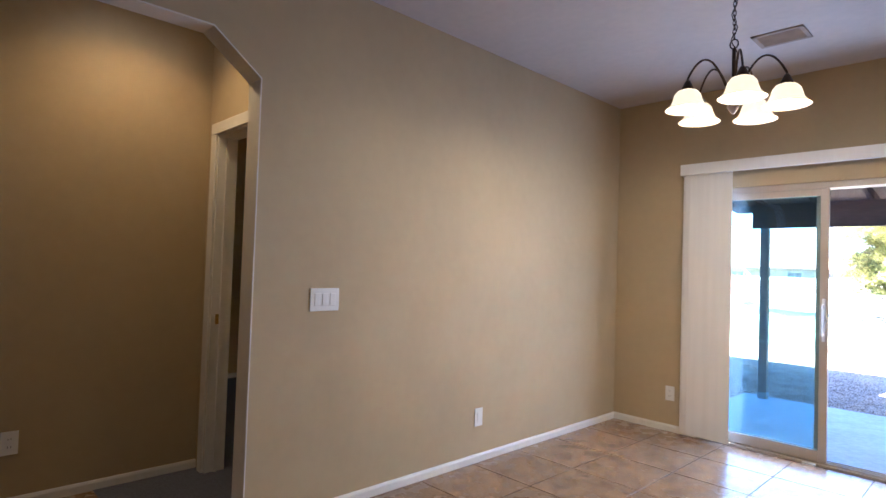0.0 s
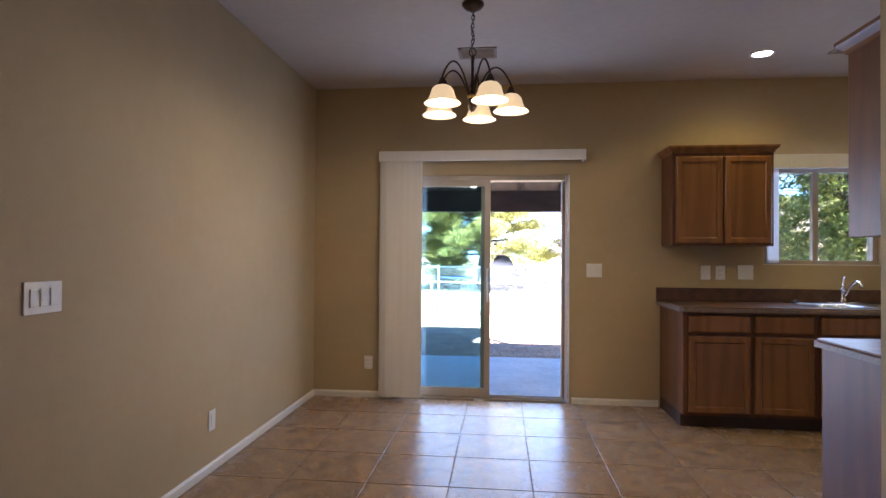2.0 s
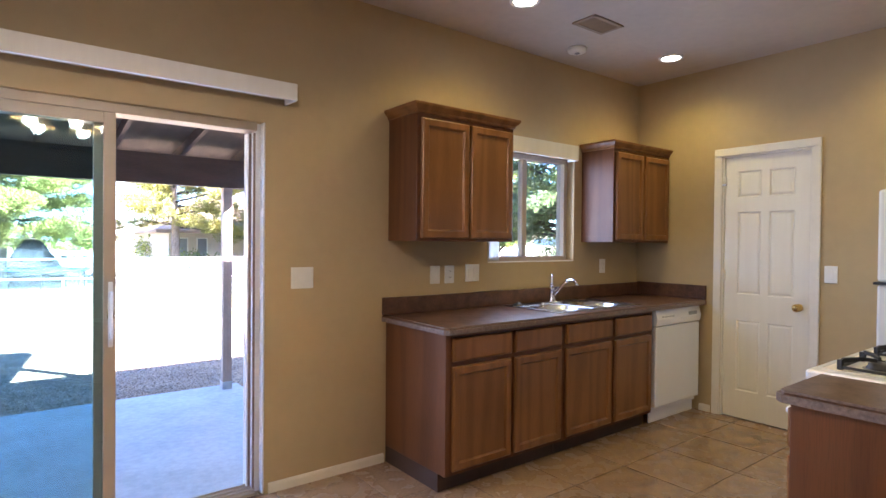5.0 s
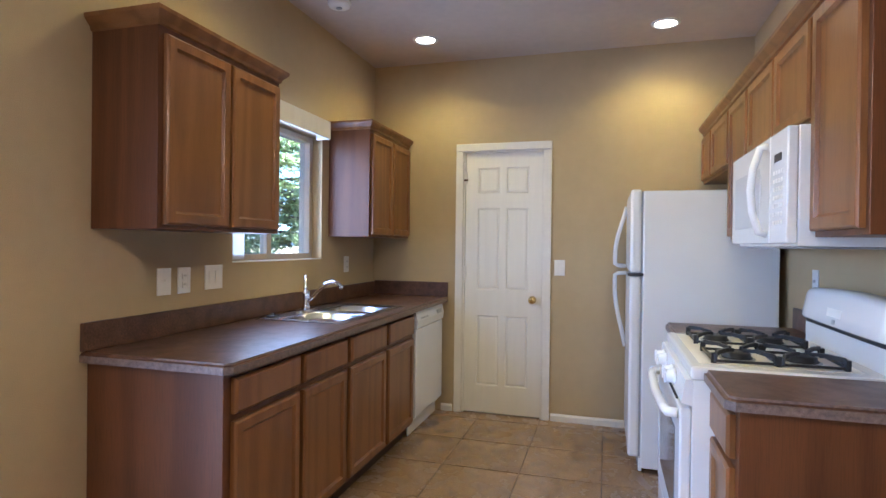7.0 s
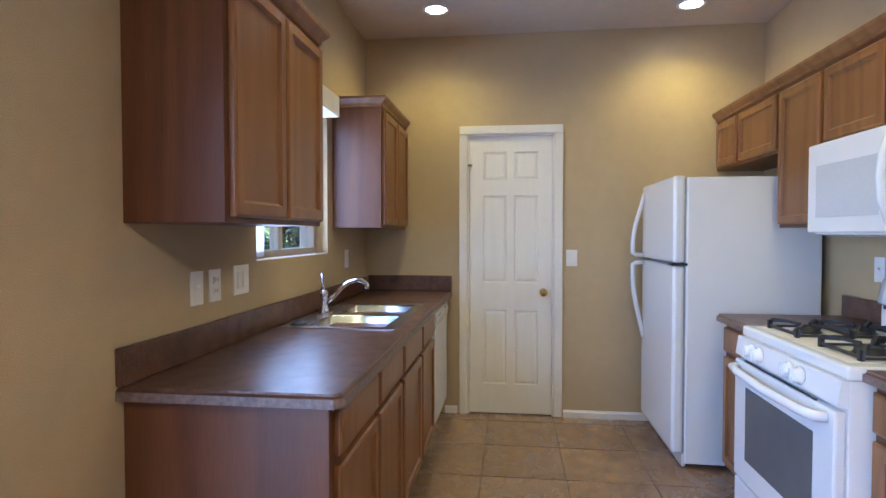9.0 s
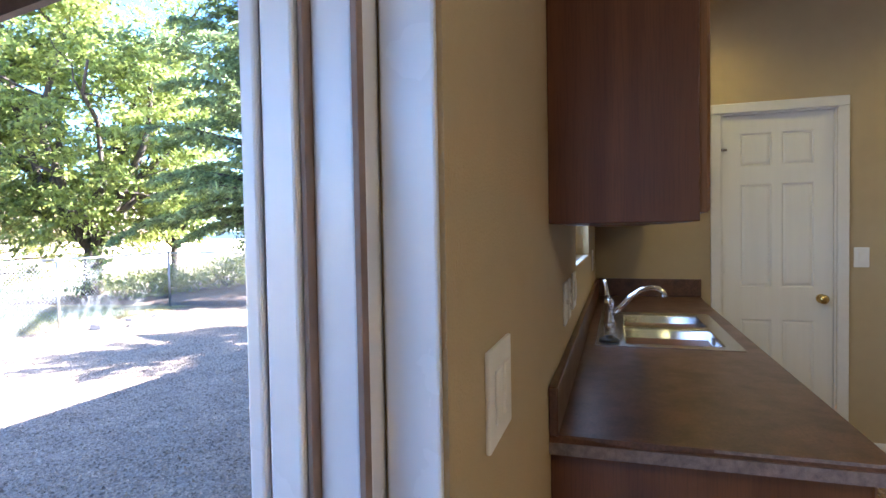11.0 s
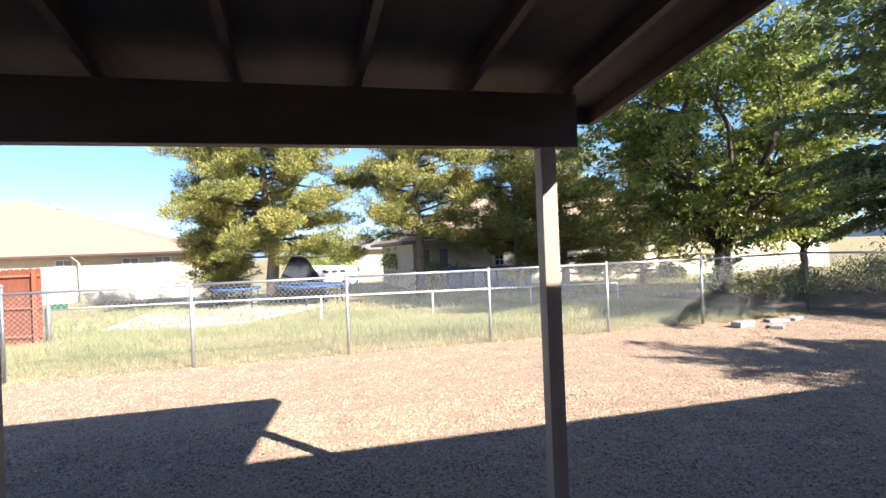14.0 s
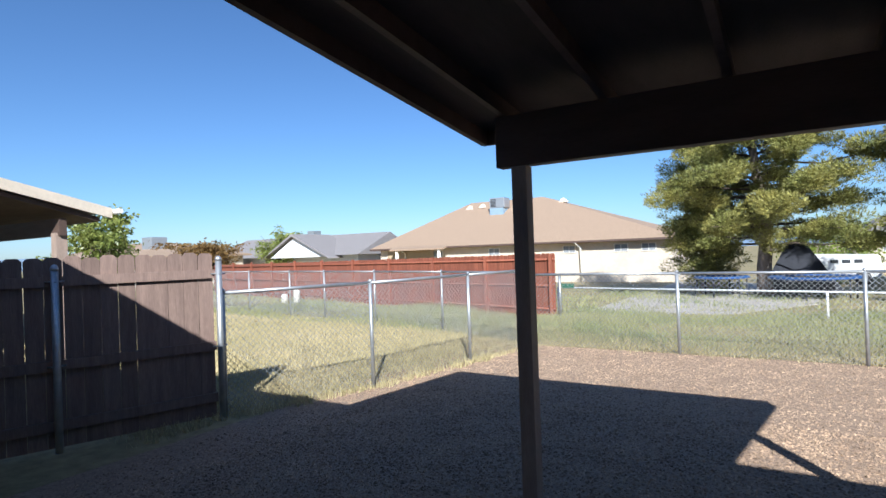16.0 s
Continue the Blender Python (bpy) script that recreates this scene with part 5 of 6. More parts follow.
link_fence([(-2.3, 9.2), (0.1, 9.2), (2.39, 9.2), (4.78, 9.2), (7.03, 9.2), (9.05, 9.2), (12.05, 9.65)], 0.98, "galvanised chain-link fence along the back of the yard")
link_fence([(12.05, 9.65), (12.15, 7.4), (12.5, 4.87), (12.75, 2.4), (12.95, 0.2)], 0.98, "galvanised chain-link fence along the side of the yard")
link_fence([(-3.58, 3.93), (-2.95, 5.63), (-2.6, 7.52), (-2.3, 9.2)], 1.07, "galvanised chain-link fence towards the neighbouring yard")
link_fence([(-2.33, 9.24), (-4.68, 10.06), (-7.06, 10.76), (-9.3, 11.35), (-11.2, 11.85), (-13.6, 12.3), (-18, 13.2)], 1.02, "far run of galvanised chain-link fence")
t = thing("pipe_rail", (-3.6, 14.0, ground_z(14)), "low white pipe rail fence in the tall grass", "fence")
for i in range(6):
    x, y = -3.6 + i * 2.9, 14.0 + i * 0.2
    part("post", tube([(x, y, ground_z(y) - 0.05), (x, y, 0.41 - 0.05 * i)], 0.022, 8), WHITEMETAL, t)
part("rail", tube([(-3.6, 14.0, 0.41), (10.9, 15.0, 0.16)], 0.022, 8), WHITEMETAL, t)
t = thing("gate_post", (-3.5, 13.9, ground_z(14)), "galvanised gate post with a small green sign by the red fence", "post")
part("post", tube([(-3.45, 13.75, ground_z(14)), (-3.45, 13.75, 0.75)], 0.035, 10), GALV, t)
part("sign", box(-3.40, -3.08, 13.74, 13.76, 0.42, 0.53, 0.004), mat("green_sign", (0.03, 0.12, 0.07), (0.025, 0.10, 0.06), 5, 0.6), t)

# ---- brown board fence by the house ----
t = thing("board_fence", (-4.0, 2.6, G), "weathered brown dog-eared board fence on steel posts", "fence")
A, B = Vector((-3.60, 3.90, 0)), Vector((-5.05, -0.25, 0))
U = (B - A).normalized()
N = Vector((-U.y, U.x, 0))
L = (B - A).length
if N.x < 0:
    N = -N


def along(s, d, z):
    p = A + U * s + N * d
    return (p.x, p.y, z)


bw, n = 0.1425, int(L / 0.146)
for i in range(n):
    s0 = 0.06 + i * 0.146
    top = 1.50 + random.uniform(-0.012, 0.012)
    tilt = random.uniform(-0.004, 0.004)
    prof = [(s0, G + 0.03), (s0 + bw, G + 0.03), (s0 + bw + tilt, top - 0.03), (s0 + bw - 0.03 + tilt, top), (s0 + 0.03 + tilt, top), (s0 + tilt, top - 0.03)]
    bm = bmesh.new()
    f = [bm.verts.new(along(s, -0.009, z)) for s, z in prof]
    b = [bm.verts.new(along(s, 0.009, z)) for s, z in prof]
    for k in range(6):
        bm.faces.new((f[k], f[(k + 1) % 6], b[(k + 1) % 6], b[k]))
    bm.faces.new(f[::-1])
    bm.faces.new(b)
    bmesh.ops.recalc_face_normals(bm, faces=bm.faces)
    part("board", bm, FENCEWOOD, t)


def rail(z0, z1):
    bm = bmesh.new()
    q = [along(s, d, z) for s in (0.05, L) for d in (0.012, 0.05) for z in (z0, z1)]
    vs = [bm.verts.new(p) for p in q]
    for idx in ((0, 1, 3, 2), (4, 6, 7, 5), (0, 2, 6, 4), (1, 5, 7, 3), (0, 4, 5, 1), (2, 3, 7, 6)):
        bm.faces.new([vs[k] for k in idx])
    bmesh.ops.recalc_face_normals(bm, faces=bm.faces)
    part("rail", bm, FENCEWOOD, t)


rail(1.235, 1.325)
rail(0.48, 0.57)
rail(-0.06, 0.03)
for s in (0.02, 1.44, 2.9, 4.2):
    p = part("steel_post", tube([along(s, 0.085, G - 0.05), along(s, 0.085, 1.38 if s > 0.1 else 1.42)], 0.032, 12), GALV, t)
    x, y, _ = along(s, 0.085, 0)
    part("post_cap", lathe([(0.035, 1.38 if s > 0.1 else 1.42), (0.035, 1.40 if s > 0.1 else 1.44), (0.02, 1.43 if s > 0.1 else 1.465), (0.003, 1.435 if s > 0.1 else 1.47)], (x, y, 0), 12), GALV, p)
    for z in (1.28, 0.52):
        part("bracket", tube([along(s - 0.07, 0.055, z), along(s, 0.118, z), along(s + 0.07, 0.055, z)], 0.008, 6), GALV, p)

# ---- red stained fence ----
t = thing("red_fence", (-3.65, 14.0, ground_z(14)), "long red-stained board fence beyond the dry yard", "fence")
ra, rb = Vector((-3.65, 14.0, 0)), Vector((-27.0, 20.6, 0))
ru = (rb - ra).normalized()
rn = Vector((-ru.y, ru.x, 0))
rn = rn if rn.y < 0 else -rn
rl = (rb - ra).length
proto = None
for i in range(165):
    s = i * 0.147
    if s > rl:
        break
    p = ra + ru * s
    g = ground_z(p.y) - 0.1
    if proto is None:
        w, hgt, th = 0.14, 1.74, 0.018
        vs = []
        for d in (0, th):
            for a, z in ((0, 0), (w, 0), (w, hgt - 0.03), (w - 0.03, hgt), (0.03, hgt), (0, hgt - 0.03)):
                vs.append(tuple(ru * a + rn * d + Vector((0, 0, z))))
        fs = [(0, 1, 2, 3, 4, 5)[::-1], (6, 7, 8, 9, 10, 11)] + [(k, (k + 1) % 6, 6 + (k + 1) % 6, 6 + k) for k in range(6)]
        proto = bpy.data.meshes.new("board")
        proto.from_pydata(vs, [], fs)
        proto.materials.append(REDWOOD)
    ob = new("board", proto)
    ob.parent = t
    ob.location = Vector((p.x, p.y, g + random.uniform(-0.01, 0.01))) - ROOT[t.name]


def red_rail(z):
    bm = tube([ra + rn * 0.03 + Vector((0, 0, z)), rb + rn * 0.03 + Vector((0, 0, z - 0.12))], 0.035, 4)
    part("rail", bm, REDWOOD, t)


for z in (1.15, 0.46, -0.15):
    red_rail(z)
for i in range(11):
    p = ra + ru * (0.1 + i * 2.35) + rn * 0.06
    part("post", box(p.x - 0.045, p.x + 0.045, p.y - 0.045, p.y + 0.045, ground_z(p.y) - 0.1, 1.28), REDWOOD, t)
for x, y, h in ((-14.6, 15.3, 0.55), (-15.6, 15.6, 0.35)):
    t = thing("utility_box", (x, y, ground_z(y)), "pale plastic utility post in the dry grass", "utility box", "utility boxes")
    part("shell", lathe([(0.13, 0), (0.13, h * 0.85), (0.11, h), (0.02, h + 0.03)], (x, y, ground_z(y)), 14), TRIM, t)


# ---- trees ----
def leaf_cloud(centres, per, spread, size, flat, name, material, parent, aspect=0.45):
    """Small leaf-shaped quads round many centres, turned at random."""
    c = np.repeat(np.asarray(centres), per, axis=0)
    n = len(c)
    c = c + rng.normal(0, 1, (n, 3)) * np.asarray(spread)
    d = rng.normal(0, 1, (n, 3))
    d[:, 2] = d[:, 2] * flat - 0.25
    d /= np.linalg.norm(d, axis=1)[:, None]
    e = np.cross(d, rng.normal(0, 1, (n, 3)))
    e /= np.linalg.norm(e, axis=1)[:, None]
    s = size * rng.uniform(0.6, 1.3, n)[:, None]
    v = np.stack([c - d * s * 0.5, c + e * s * aspect * 0.5, c + d * s * 0.5, c - e * s * aspect * 0.5], axis=1)
    return raw(name, v.reshape(-1, 3), np.arange(n * 4).reshape(-1, 4), material, parent)


def limb(p0, p1, r0, r1, wob=0.12, steps=5):
    p0, p1 = Vector(p0), Vector(p1)
    pts, rad = [], []
    for k in range(steps + 1):
        s = k / steps
        j = Vector((random.uniform(-1, 1), random.uniform(-1, 1), random.uniform(-0.5, 0.5))) * wob * (p1 - p0).length * 0.25 * math.sin(math.pi * s)
        pts.append(p0.lerp(p1, s) + j)
        rad.append(r0 + (r1 - r0) * s)
    return pts, rad


def broadleaf(x, y, height, crown_base, radius, clusters, per, material, label, stems=3, size=0.14, spread=0.28, flare=0.62):
    """A spreading tree: forked trunk, limbs with twigs, and leaves in many loose drooping sprays."""
    g = ground_z(y)
    t = thing("tree", (x, y, g), label, "tree")
    bm = bmesh.new()
    fork = g + crown_base + 0.25 * (height - crown_base) * 0.3
    pts, rad = limb((x, y, g - 0.1), (x + 0.1, y, fork), 0.03 * height, 0.022 * height, 0.1)
    tube(pts, rad, 10, bm)
    part("trunk", bm, BARK, t)
    zc, zr = g + crown_base + (height - crown_base) * 0.46, (height - crown_base) * 0.54
    tips = []
    for i in range(stems + 6):
        a = 2 * math.pi * (i + random.random() * 0.6) / (stems + 6)
        rr = radius * random.uniform(0.35, 0.85)
        top = Vector((x + rr * math.cos(a), y + rr * math.sin(a), g + crown_base + (height - crown_base) * random.uniform(0.35, 0.9)))
        bm = bmesh.new()
        pts, rad = limb((x + 0.1, y, fork - 0.15), top, 0.013 * height, 0.003 * height, 0.35, 7)
        tube(pts, rad, 7, bm)
        for k in (2, 3, 4, 5, 6, 6):
            q = pts[k] + Vector((random.uniform(-1, 1), random.uniform(-1, 1), random.uniform(-0.2, 0.7))) * radius * 0.34
            p2, r2 = limb(pts[k], q, rad[k] * 0.6, 0.008, 0.3, 4)
            tube(p2, r2, 5, bm)
            tips.append(q)
        part("limb", bm, BARK, t)
    sprays = []
    seed = Vector((x * 1.7, y * 0.9, 0))
    while len(sprays) < clusters:
        if random.random() < 0.22:
            q = random.choice(tips)
            p = Vector((q.x - x, q.y - y, q.z - zc)) + Vector((random.gauss(0, 0.5), random.gauss(0, 0.5), random.gauss(0, 0.4)))
        else:
            d = Vector((random.gauss(0, 1), random.gauss(0, 1), random.gauss(0, 1))).normalized()
            k = random.uniform(0.18, 1.0) ** 0.48
            wobble = 0.80 + 0.42 * noise.noise(d * 2.1 + seed)
            p = Vector((d.x * radius, d.y * radius, d.z * zr)) * k * wobble
        if p.z < -zr * flare:
            p.z = -zr * flare + random.uniform(0, 0.5)
        if noise.noise(p * 0.62 + seed) < -0.30:
            continue
        sprays.append((x + p.x, y + p.y, zc + p.z))
    c0 = np.array(sprays)
    out = c0 - np.array([x, y, zc - zr * 0.3])
    out /= np.linalg.norm(out, axis=1)[:, None] + 1e-6
    out += rng.normal(0, 0.45, out.shape)
    out[:, 2] = out[:, 2] * 0.4 - 0.18
    out /= np.linalg.norm(out, axis=1)[:, None]
    c, ax = np.repeat(c0, per, axis=0), np.repeat(out, per, axis=0)
    n = len(c)
    c = c + ax * rng.uniform(-1, 1, (n, 1)) * spread * 1.7 + rng.normal(0, 1, (n, 3)) * np.array([spread, spread, spread * 0.42]) * 0.62
    d = ax * 0.5 + rng.normal(0, 0.75, (n, 3))
    d[:, 2] = d[:, 2] * 0.6 - 0.42
    d /= np.linalg.norm(d, axis=1)[:, None]
    e = np.cross(d, rng.normal(0, 1, (n, 3)) + np.array([0, 0, 0.3]))
    e /= np.linalg.norm(e, axis=1)[:, None]
    s = size * rng.uniform(0.55, 1.35, n)[:, None]
    v = np.stack([c - d * s * 0.5, c + e * s * 0.23, c + d * s * 0.5, c - e * s * 0.23], axis=1)
    raw("crown", v.reshape(-1, 3), np.arange(n * 4).reshape(-1, 4), material, t)
    return t


def cedar(x, y, height, radius, label, branches=110, lean=0.0, low=0.06, per=26, long_limbs=()):
    """A deodar: straight trunk, uneven long limbs that rise and arch over, and flat drooping sprays along them."""
    g = ground_z(y)
    t = thing("conifer", (x, y, g), label, "tree", "cedar trees")
    part("trunk", tube([(x, y, g - 0.1), (x, y, g + height * 0.5), (x + lean, y, g + height)], [0.016 * height, 0.010 * height, 0.01], 10), BARK, t)
    cc, dd = [], []
    plan = []
    for i in range(branches):
        s = low + (0.985 - low) * (i / branches) ** 0.95
        a = i * 2.39996 + random.uniform(-0.6, 0.6)
        r = radius * (1 - s) ** 0.6 * random.choice((0.5, 0.7, 0.85, 1.0, 1.1, 1.2)) * random.uniform(0.85, 1.15) + 0.15
        plan.append((s, a, r, random.uniform(0.2, 0.75) * (0.55 + s)))
    plan += list(long_limbs)
    for s, a, r, up in plan:
        z = g + height * s
        out = Vector((math.cos(a), math.sin(a), 0))
        side = Vector((-out.y, out.x, 0))
        bend = random.uniform(-0.16, 0.16) * r
        pts = []
        for k in range(9):
            q = k / 8
            pts.append(Vector((x + lean * s, y, z)) + out * r * q + side * bend * q * q + Vector((0, 0, r * (up * q - 0.34 * q ** 3 * (1 - 0.5 * s)))))
        part("branch", tube(pts, [0.045 * (1 - 0.6 * s) * (1 - k / 9) + 0.007 for k in range(9)], 5), BARK, t)
        m = max(8, int(r * 13))
        for j in range(m):
            q = 0.10 + 0.90 * (j + random.random()) / m
            k = min(7, int(q * 8))
            p = pts[k].lerp(pts[k + 1], q * 8 - k)
            sd = 1 if j % 2 else -1
            ln = (0.24 + 0.34 * min(r, 3) / 3 * math.sin(math.pi * min(1, q * 0.85 + 0.12))) * random.uniform(0.6, 1.35)
            way = (side * sd * random.uniform(0.5, 1.0) + out * random.uniform(0.35, 0.9)).normalized()
            for f in range(per // 2):
                w = random.random()
                cc.append(p + way * ln * w + Vector((0, 0, -0.42 * ln * w * w + random.uniform(-0.025, 0.02))))
                dd.append(way * random.uniform(0.3, 1.0) + Vector((random.uniform(-0.6, 0.6), random.uniform(-0.6, 0.6), random.uniform(-0.75, 0.15))))
    c, d = np.array([tuple(p) for p in cc]), np.array([tuple(p) for p in dd])
    c, d = np.repeat(c, 2, axis=0), np.repeat(d, 2, axis=0)
    n = len(c)
    c = c + rng.normal(0, 0.035, (n, 3))
    d = d + rng.normal(0, 0.25, (n, 3))
    d /= np.linalg.norm(d, axis=1)[:, None]
    e = np.cross(d, rng.normal(0, 1, (n, 3)))
    e /= np.linalg.norm(e, axis=1)[:, None]
    s = rng.uniform(0.07, 0.20, n)[:, None]
    v = np.stack([c - d * s * 0.4, c + e * s * 0.15, c + d * s * 0.6, c - e * s * 0.15], axis=1)
    raw("crown", v.reshape(-1, 3), np.arange(n * 4).reshape(-1, 4), CEDARLEAF, t)
    return t


def pine(x, y, height, radius, limbs, label, bare=0.22, seed=1, per=460, fill=0.42):
    """A pine with a bare lower trunk, level limbs in ragged tiers, and dense lumpy pads of needles on the limbs' outer halves."""
    rr = random.Random(seed)
    g = ground_z(y)
    t = thing("pine_tree", (x, y, g), label, "tree", "pine trees")
    pts, rad = limb((x, y, g - 0.1), (x + rr.uniform(-0.3, 0.3), y, g + height * 0.96), 0.028 * height, 0.05, 0.10, 8)
    part("trunk", tube(pts, rad, 10), PINEBARK, t)
    pads = []
    for i in range(limbs):
        s = bare + (0.98 - bare) * (i + rr.random() * 0.6) / limbs
        a = i * 2.39996 + rr.uniform(-0.4, 0.4)
        prof = math.sin(math.pi * min(1, 0.24 + 0.74 * (s - bare) / (1 - bare))) ** 0.6
        r = radius * prof * rr.choice((0.5, 0.75, 0.9, 1.0, 1.15))
        z = g + height * s
        tip = Vector((x + r * math.cos(a), y + r * math.sin(a), z + rr.uniform(-0.30, 0.30)))
        k = min(7, int(s * 8))
        root = pts[k].lerp(pts[k + 1], min(1.0, s * 8 - k))
        p2, r2 = limb(root, tip, 0.05, 0.012, 0.3, 4)
        part("branch", tube(p2, r2, 5), BARK, t)
        m = 2 + int(r * 1.6)
        for _ in range(m):
            q = rr.uniform(fill, 1.05)
            b = rr.uniform(0.32, 0.62) * (0.75 + 0.35 * q)
            pads.append((root.lerp(tip, q) + Vector((rr.gauss(0, 0.22), rr.gauss(0, 0.22), rr.gauss(0, 0.13))), b))
    c = np.repeat(np.array([tuple(p) for p, _ in pads]), per, axis=0)
    b = np.repeat(np.array([q for _, q in pads]), per)[:, None]
    n = len(c)
    o = rng.normal(0, 1, (n, 3))
    o /= np.linalg.norm(o, axis=1)[:, None]
    o[:, 2] = np.where(o[:, 2] < 0, o[:, 2] * 0.7, o[:, 2])
    lump = 1 + 0.22 * np.sin(o[:, :1] * 7 + c[:, :1] * 5) * np.cos(o[:, 1:2] * 6 + c[:, 1:2] * 4)
    base = c + o * b * lump * (0.45 + 0.55 * rng.random((n, 1)) ** 0.45) * np.array([1.0, 1.0, 0.66])
    d = o * np.array([0.9, 0.9, 0.6]) + rng.normal(0, 0.38, (n, 3)) + np.array([0, 0, 0.35])
    d /= np.linalg.norm(d, axis=1)[:, None]
    e = np.cross(d, rng.normal(0, 1, (n, 3)))
    e /= np.linalg.norm(e, axis=1)[:, None]
    ln = rng.uniform(0.07, 0.17, n)[:, None]
    v = np.stack([base - e * 0.016, base + e * 0.016, base + d * ln], axis=1)
    raw("crown", v.reshape(-1, 3), np.arange(n * 3).reshape(-1, 3), PINELEAF, t)
    return t


broadleaf(14.6, 15.0, 10.4, 0.7, 5.6, 860, 88, LEAF, "large spreading leafy tree behind the corner of the wire fence", stems=5, size=0.165, spread=0.27, flare=0.93)
broadleaf(18.5, 15.6, 5.0, 1.1, 2.2, 140, 60, LEAF, "smaller leafy tree behind the large one", stems=2, size=0.18, spread=0.25)
cedar(13.7, 7.65, 10.4, 3.5, "tall blue-green cedar with drooping tiers beside the wire fence", 150, 0.1, 0.19, 30,
      ((0.30, -1.25, 4.3, 0.42), (0.42, -1.15, 4.6, 0.55), (0.47, -1.45, 4.2, 0.50), (0.22, -1.05, 3.8, 0.30), (0.36, -2.2, 3.2, 0.4),
       (0.25, -1.30, 4.7, 0.22), (0.20, -1.20, 4.4, 0.14), (0.17, -1.45, 4.0, 0.10), (0.15, -1.05, 4.2, 0.12), (0.12, -1.35, 3.2, 0.06), (0.22, -0.85, 4.0, 0.2),
       (0.28, -1.05, 4.3, 0.28), (0.20, 2.0, 2.7, 0.22), (0.18, 1.7, 2.6, 0.2), (0.22, 2.6, 2.5, 0.2), (0.17, 2.2, 2.3, 0.18), (0.25, 2.3, 2.8, 0.25), (0.16, 0.4, 2.8, 0.1)))
cedar(18.9, 6.3, 6.3, 2.9, "second cedar with drooping tiers further back", 150, 0.0, 0.03, 28)
pine(0.75, 23.0, 9.5, 3.45, 84, "tall round-topped pine with yellow-green needle pads", 0.20, 3)
pine(6.5, 22.4, 7.8, 2.7, 46, "younger pine with a pale bare trunk", 0.33, 5)
pine(13.4, 23.2, 6.6, 2.6, 40, "dark pine between the tan house and the leafy tree", 0.10, 17, 420)
pine(17.0, 22.6, 6.2, 2.8, 40, "dark pine behind the leafy tree", 0.06, 23, 420)
pine(10.9, 22.5, 6.6, 2.4, 48, "dark pine in front of the tan house", 0.26, 8)
pine(-1.35, 24.8, 9.0, 1.25, 70, "narrow dark evergreen close behind the first pine", 0.04, 11, 420, 0.15)


def shrub(x, y, rx, ry, h, n, per, material, label, size=0.10, sp=0.16):
    g = ground_z(y)
    t = thing("shrub", (x, y, g), label, "shrub", "shrubs")
    bm = bmesh.new()
    for i in range(5):
        a = i * 1.3
        p, r = limb((x, y, g - 0.05), (x + rx * 0.5 * math.cos(a), y + ry * 0.5 * math.sin(a), g + h * 0.7), 0.03, 0.008, 0.3, 4)
        tube(p, r, 5, bm)
    part("stem", bm, BARK, t)
    cs = []
    for _ in range(n):
        d = Vector((random.gauss(0, 1), random.gauss(0, 1), random.gauss(0, 1))).normalized() * random.uniform(0.35, 1) ** 0.5
        cs.append((x + d.x * rx, y + d.y * ry, g + h * 0.5 + d.z * h * 0.5))
    leaf_cloud(cs, per, (sp, sp, sp), size, 1.0, "crown", material, t)


shrub(14.1, 5.0, 1.5, 1.6, 1.5, 120, 30, BUSHLEAF, "dark dense shrub under the cedar")
shrub(14.4, 3.4, 0.8, 0.9, 1.9, 60, 30, BUSHLEAF, "dark upright shrub by the lattice wall")
for hx, hy, hh in ((14.75, 6.5, 0.95), (14.8, 5.5, 1.1), (14.7, 4.5, 1.15), (14.6, 2.2, 1.15)):
    shrub(hx, hy, 0.55, 0.75, hh, 70, 34, BUSHLEAF, "dark dense shrub behind the wire fence under the cedar")
shrub(19.5, 11.6, 1.7, 1.5, 2.5, 150, 50, BUSHLEAF, "tall dark shrub in the shade behind the trees", 0.11, 0.2)
shrub(14.3, 12.3, 1.5, 0.9, 0.8, 90, 70, LEAF, "low green undergrowth beneath the large tree", 0.07, 0.15)
shrub(17.0, 12.0, 1.4, 0.9, 1.0, 90, 70, LEAF, "low green undergrowth beneath the large tree", 0.07, 0.15)
shrub(3.4, 35.0, 2.1, 1.8, 3.3, 170, 30, LIMELEAF, "clipped lime-green rounded shrub", 0.16, 0.22)
shrub(8.2, 33.0, 1.7, 1.4, 2.6, 110, 30, LEAF, "loose green shrub near the houses", 0.16, 0.22)
shrub(8.6, 27.0, 1.7, 0.9, 1.3, 90, 30, CEDARLEAF, "low spreading blue-green juniper", 0.14, 0.16)
broadleaf(-40.8, 38.5, 5.0, 1.3, 2.7, 170, 60, LEAF, "distant green tree on the skyline", stems=2, size=0.26, spread=0.4)
broadleaf(-30.5, 22.5, 3.5, 0.8, 2.0, 150, 60, AUTUMN, "distant tree turning orange", stems=2, size=0.20, spread=0.32)
broadleaf(-21.6, 11.6, 4.2, 1.0, 1.3, 110, 60, LEAF, "young green tree behind the neighbouring porch", stems=2, size=0.18, spread=0.24)
# the tree beyond the east end of the house, whose shadow falls across the yard
cedar(13.5, -2.3, 6.7, 3.6, "cedar beside the end of the house", 110, 0.0, 0.12, 24)


# ---- houses ----
def window_unit(x0, x1, z0, z1, y, parent, panes=2):
    w = part("window", box(x0, x1, y - 0.05, y, z0, z1, 0.004), TRIM, parent)
    step = (x1 - x0 - 0.08) / panes
    for i in range(panes):
        a = x0 + 0.04 + i * step
        part("pane", box(a + 0.02, a + step - 0.02, y - 0.06, y - 0.05, z0 + 0.05, z1 - 0.05), CURTAINED, w)
    return w


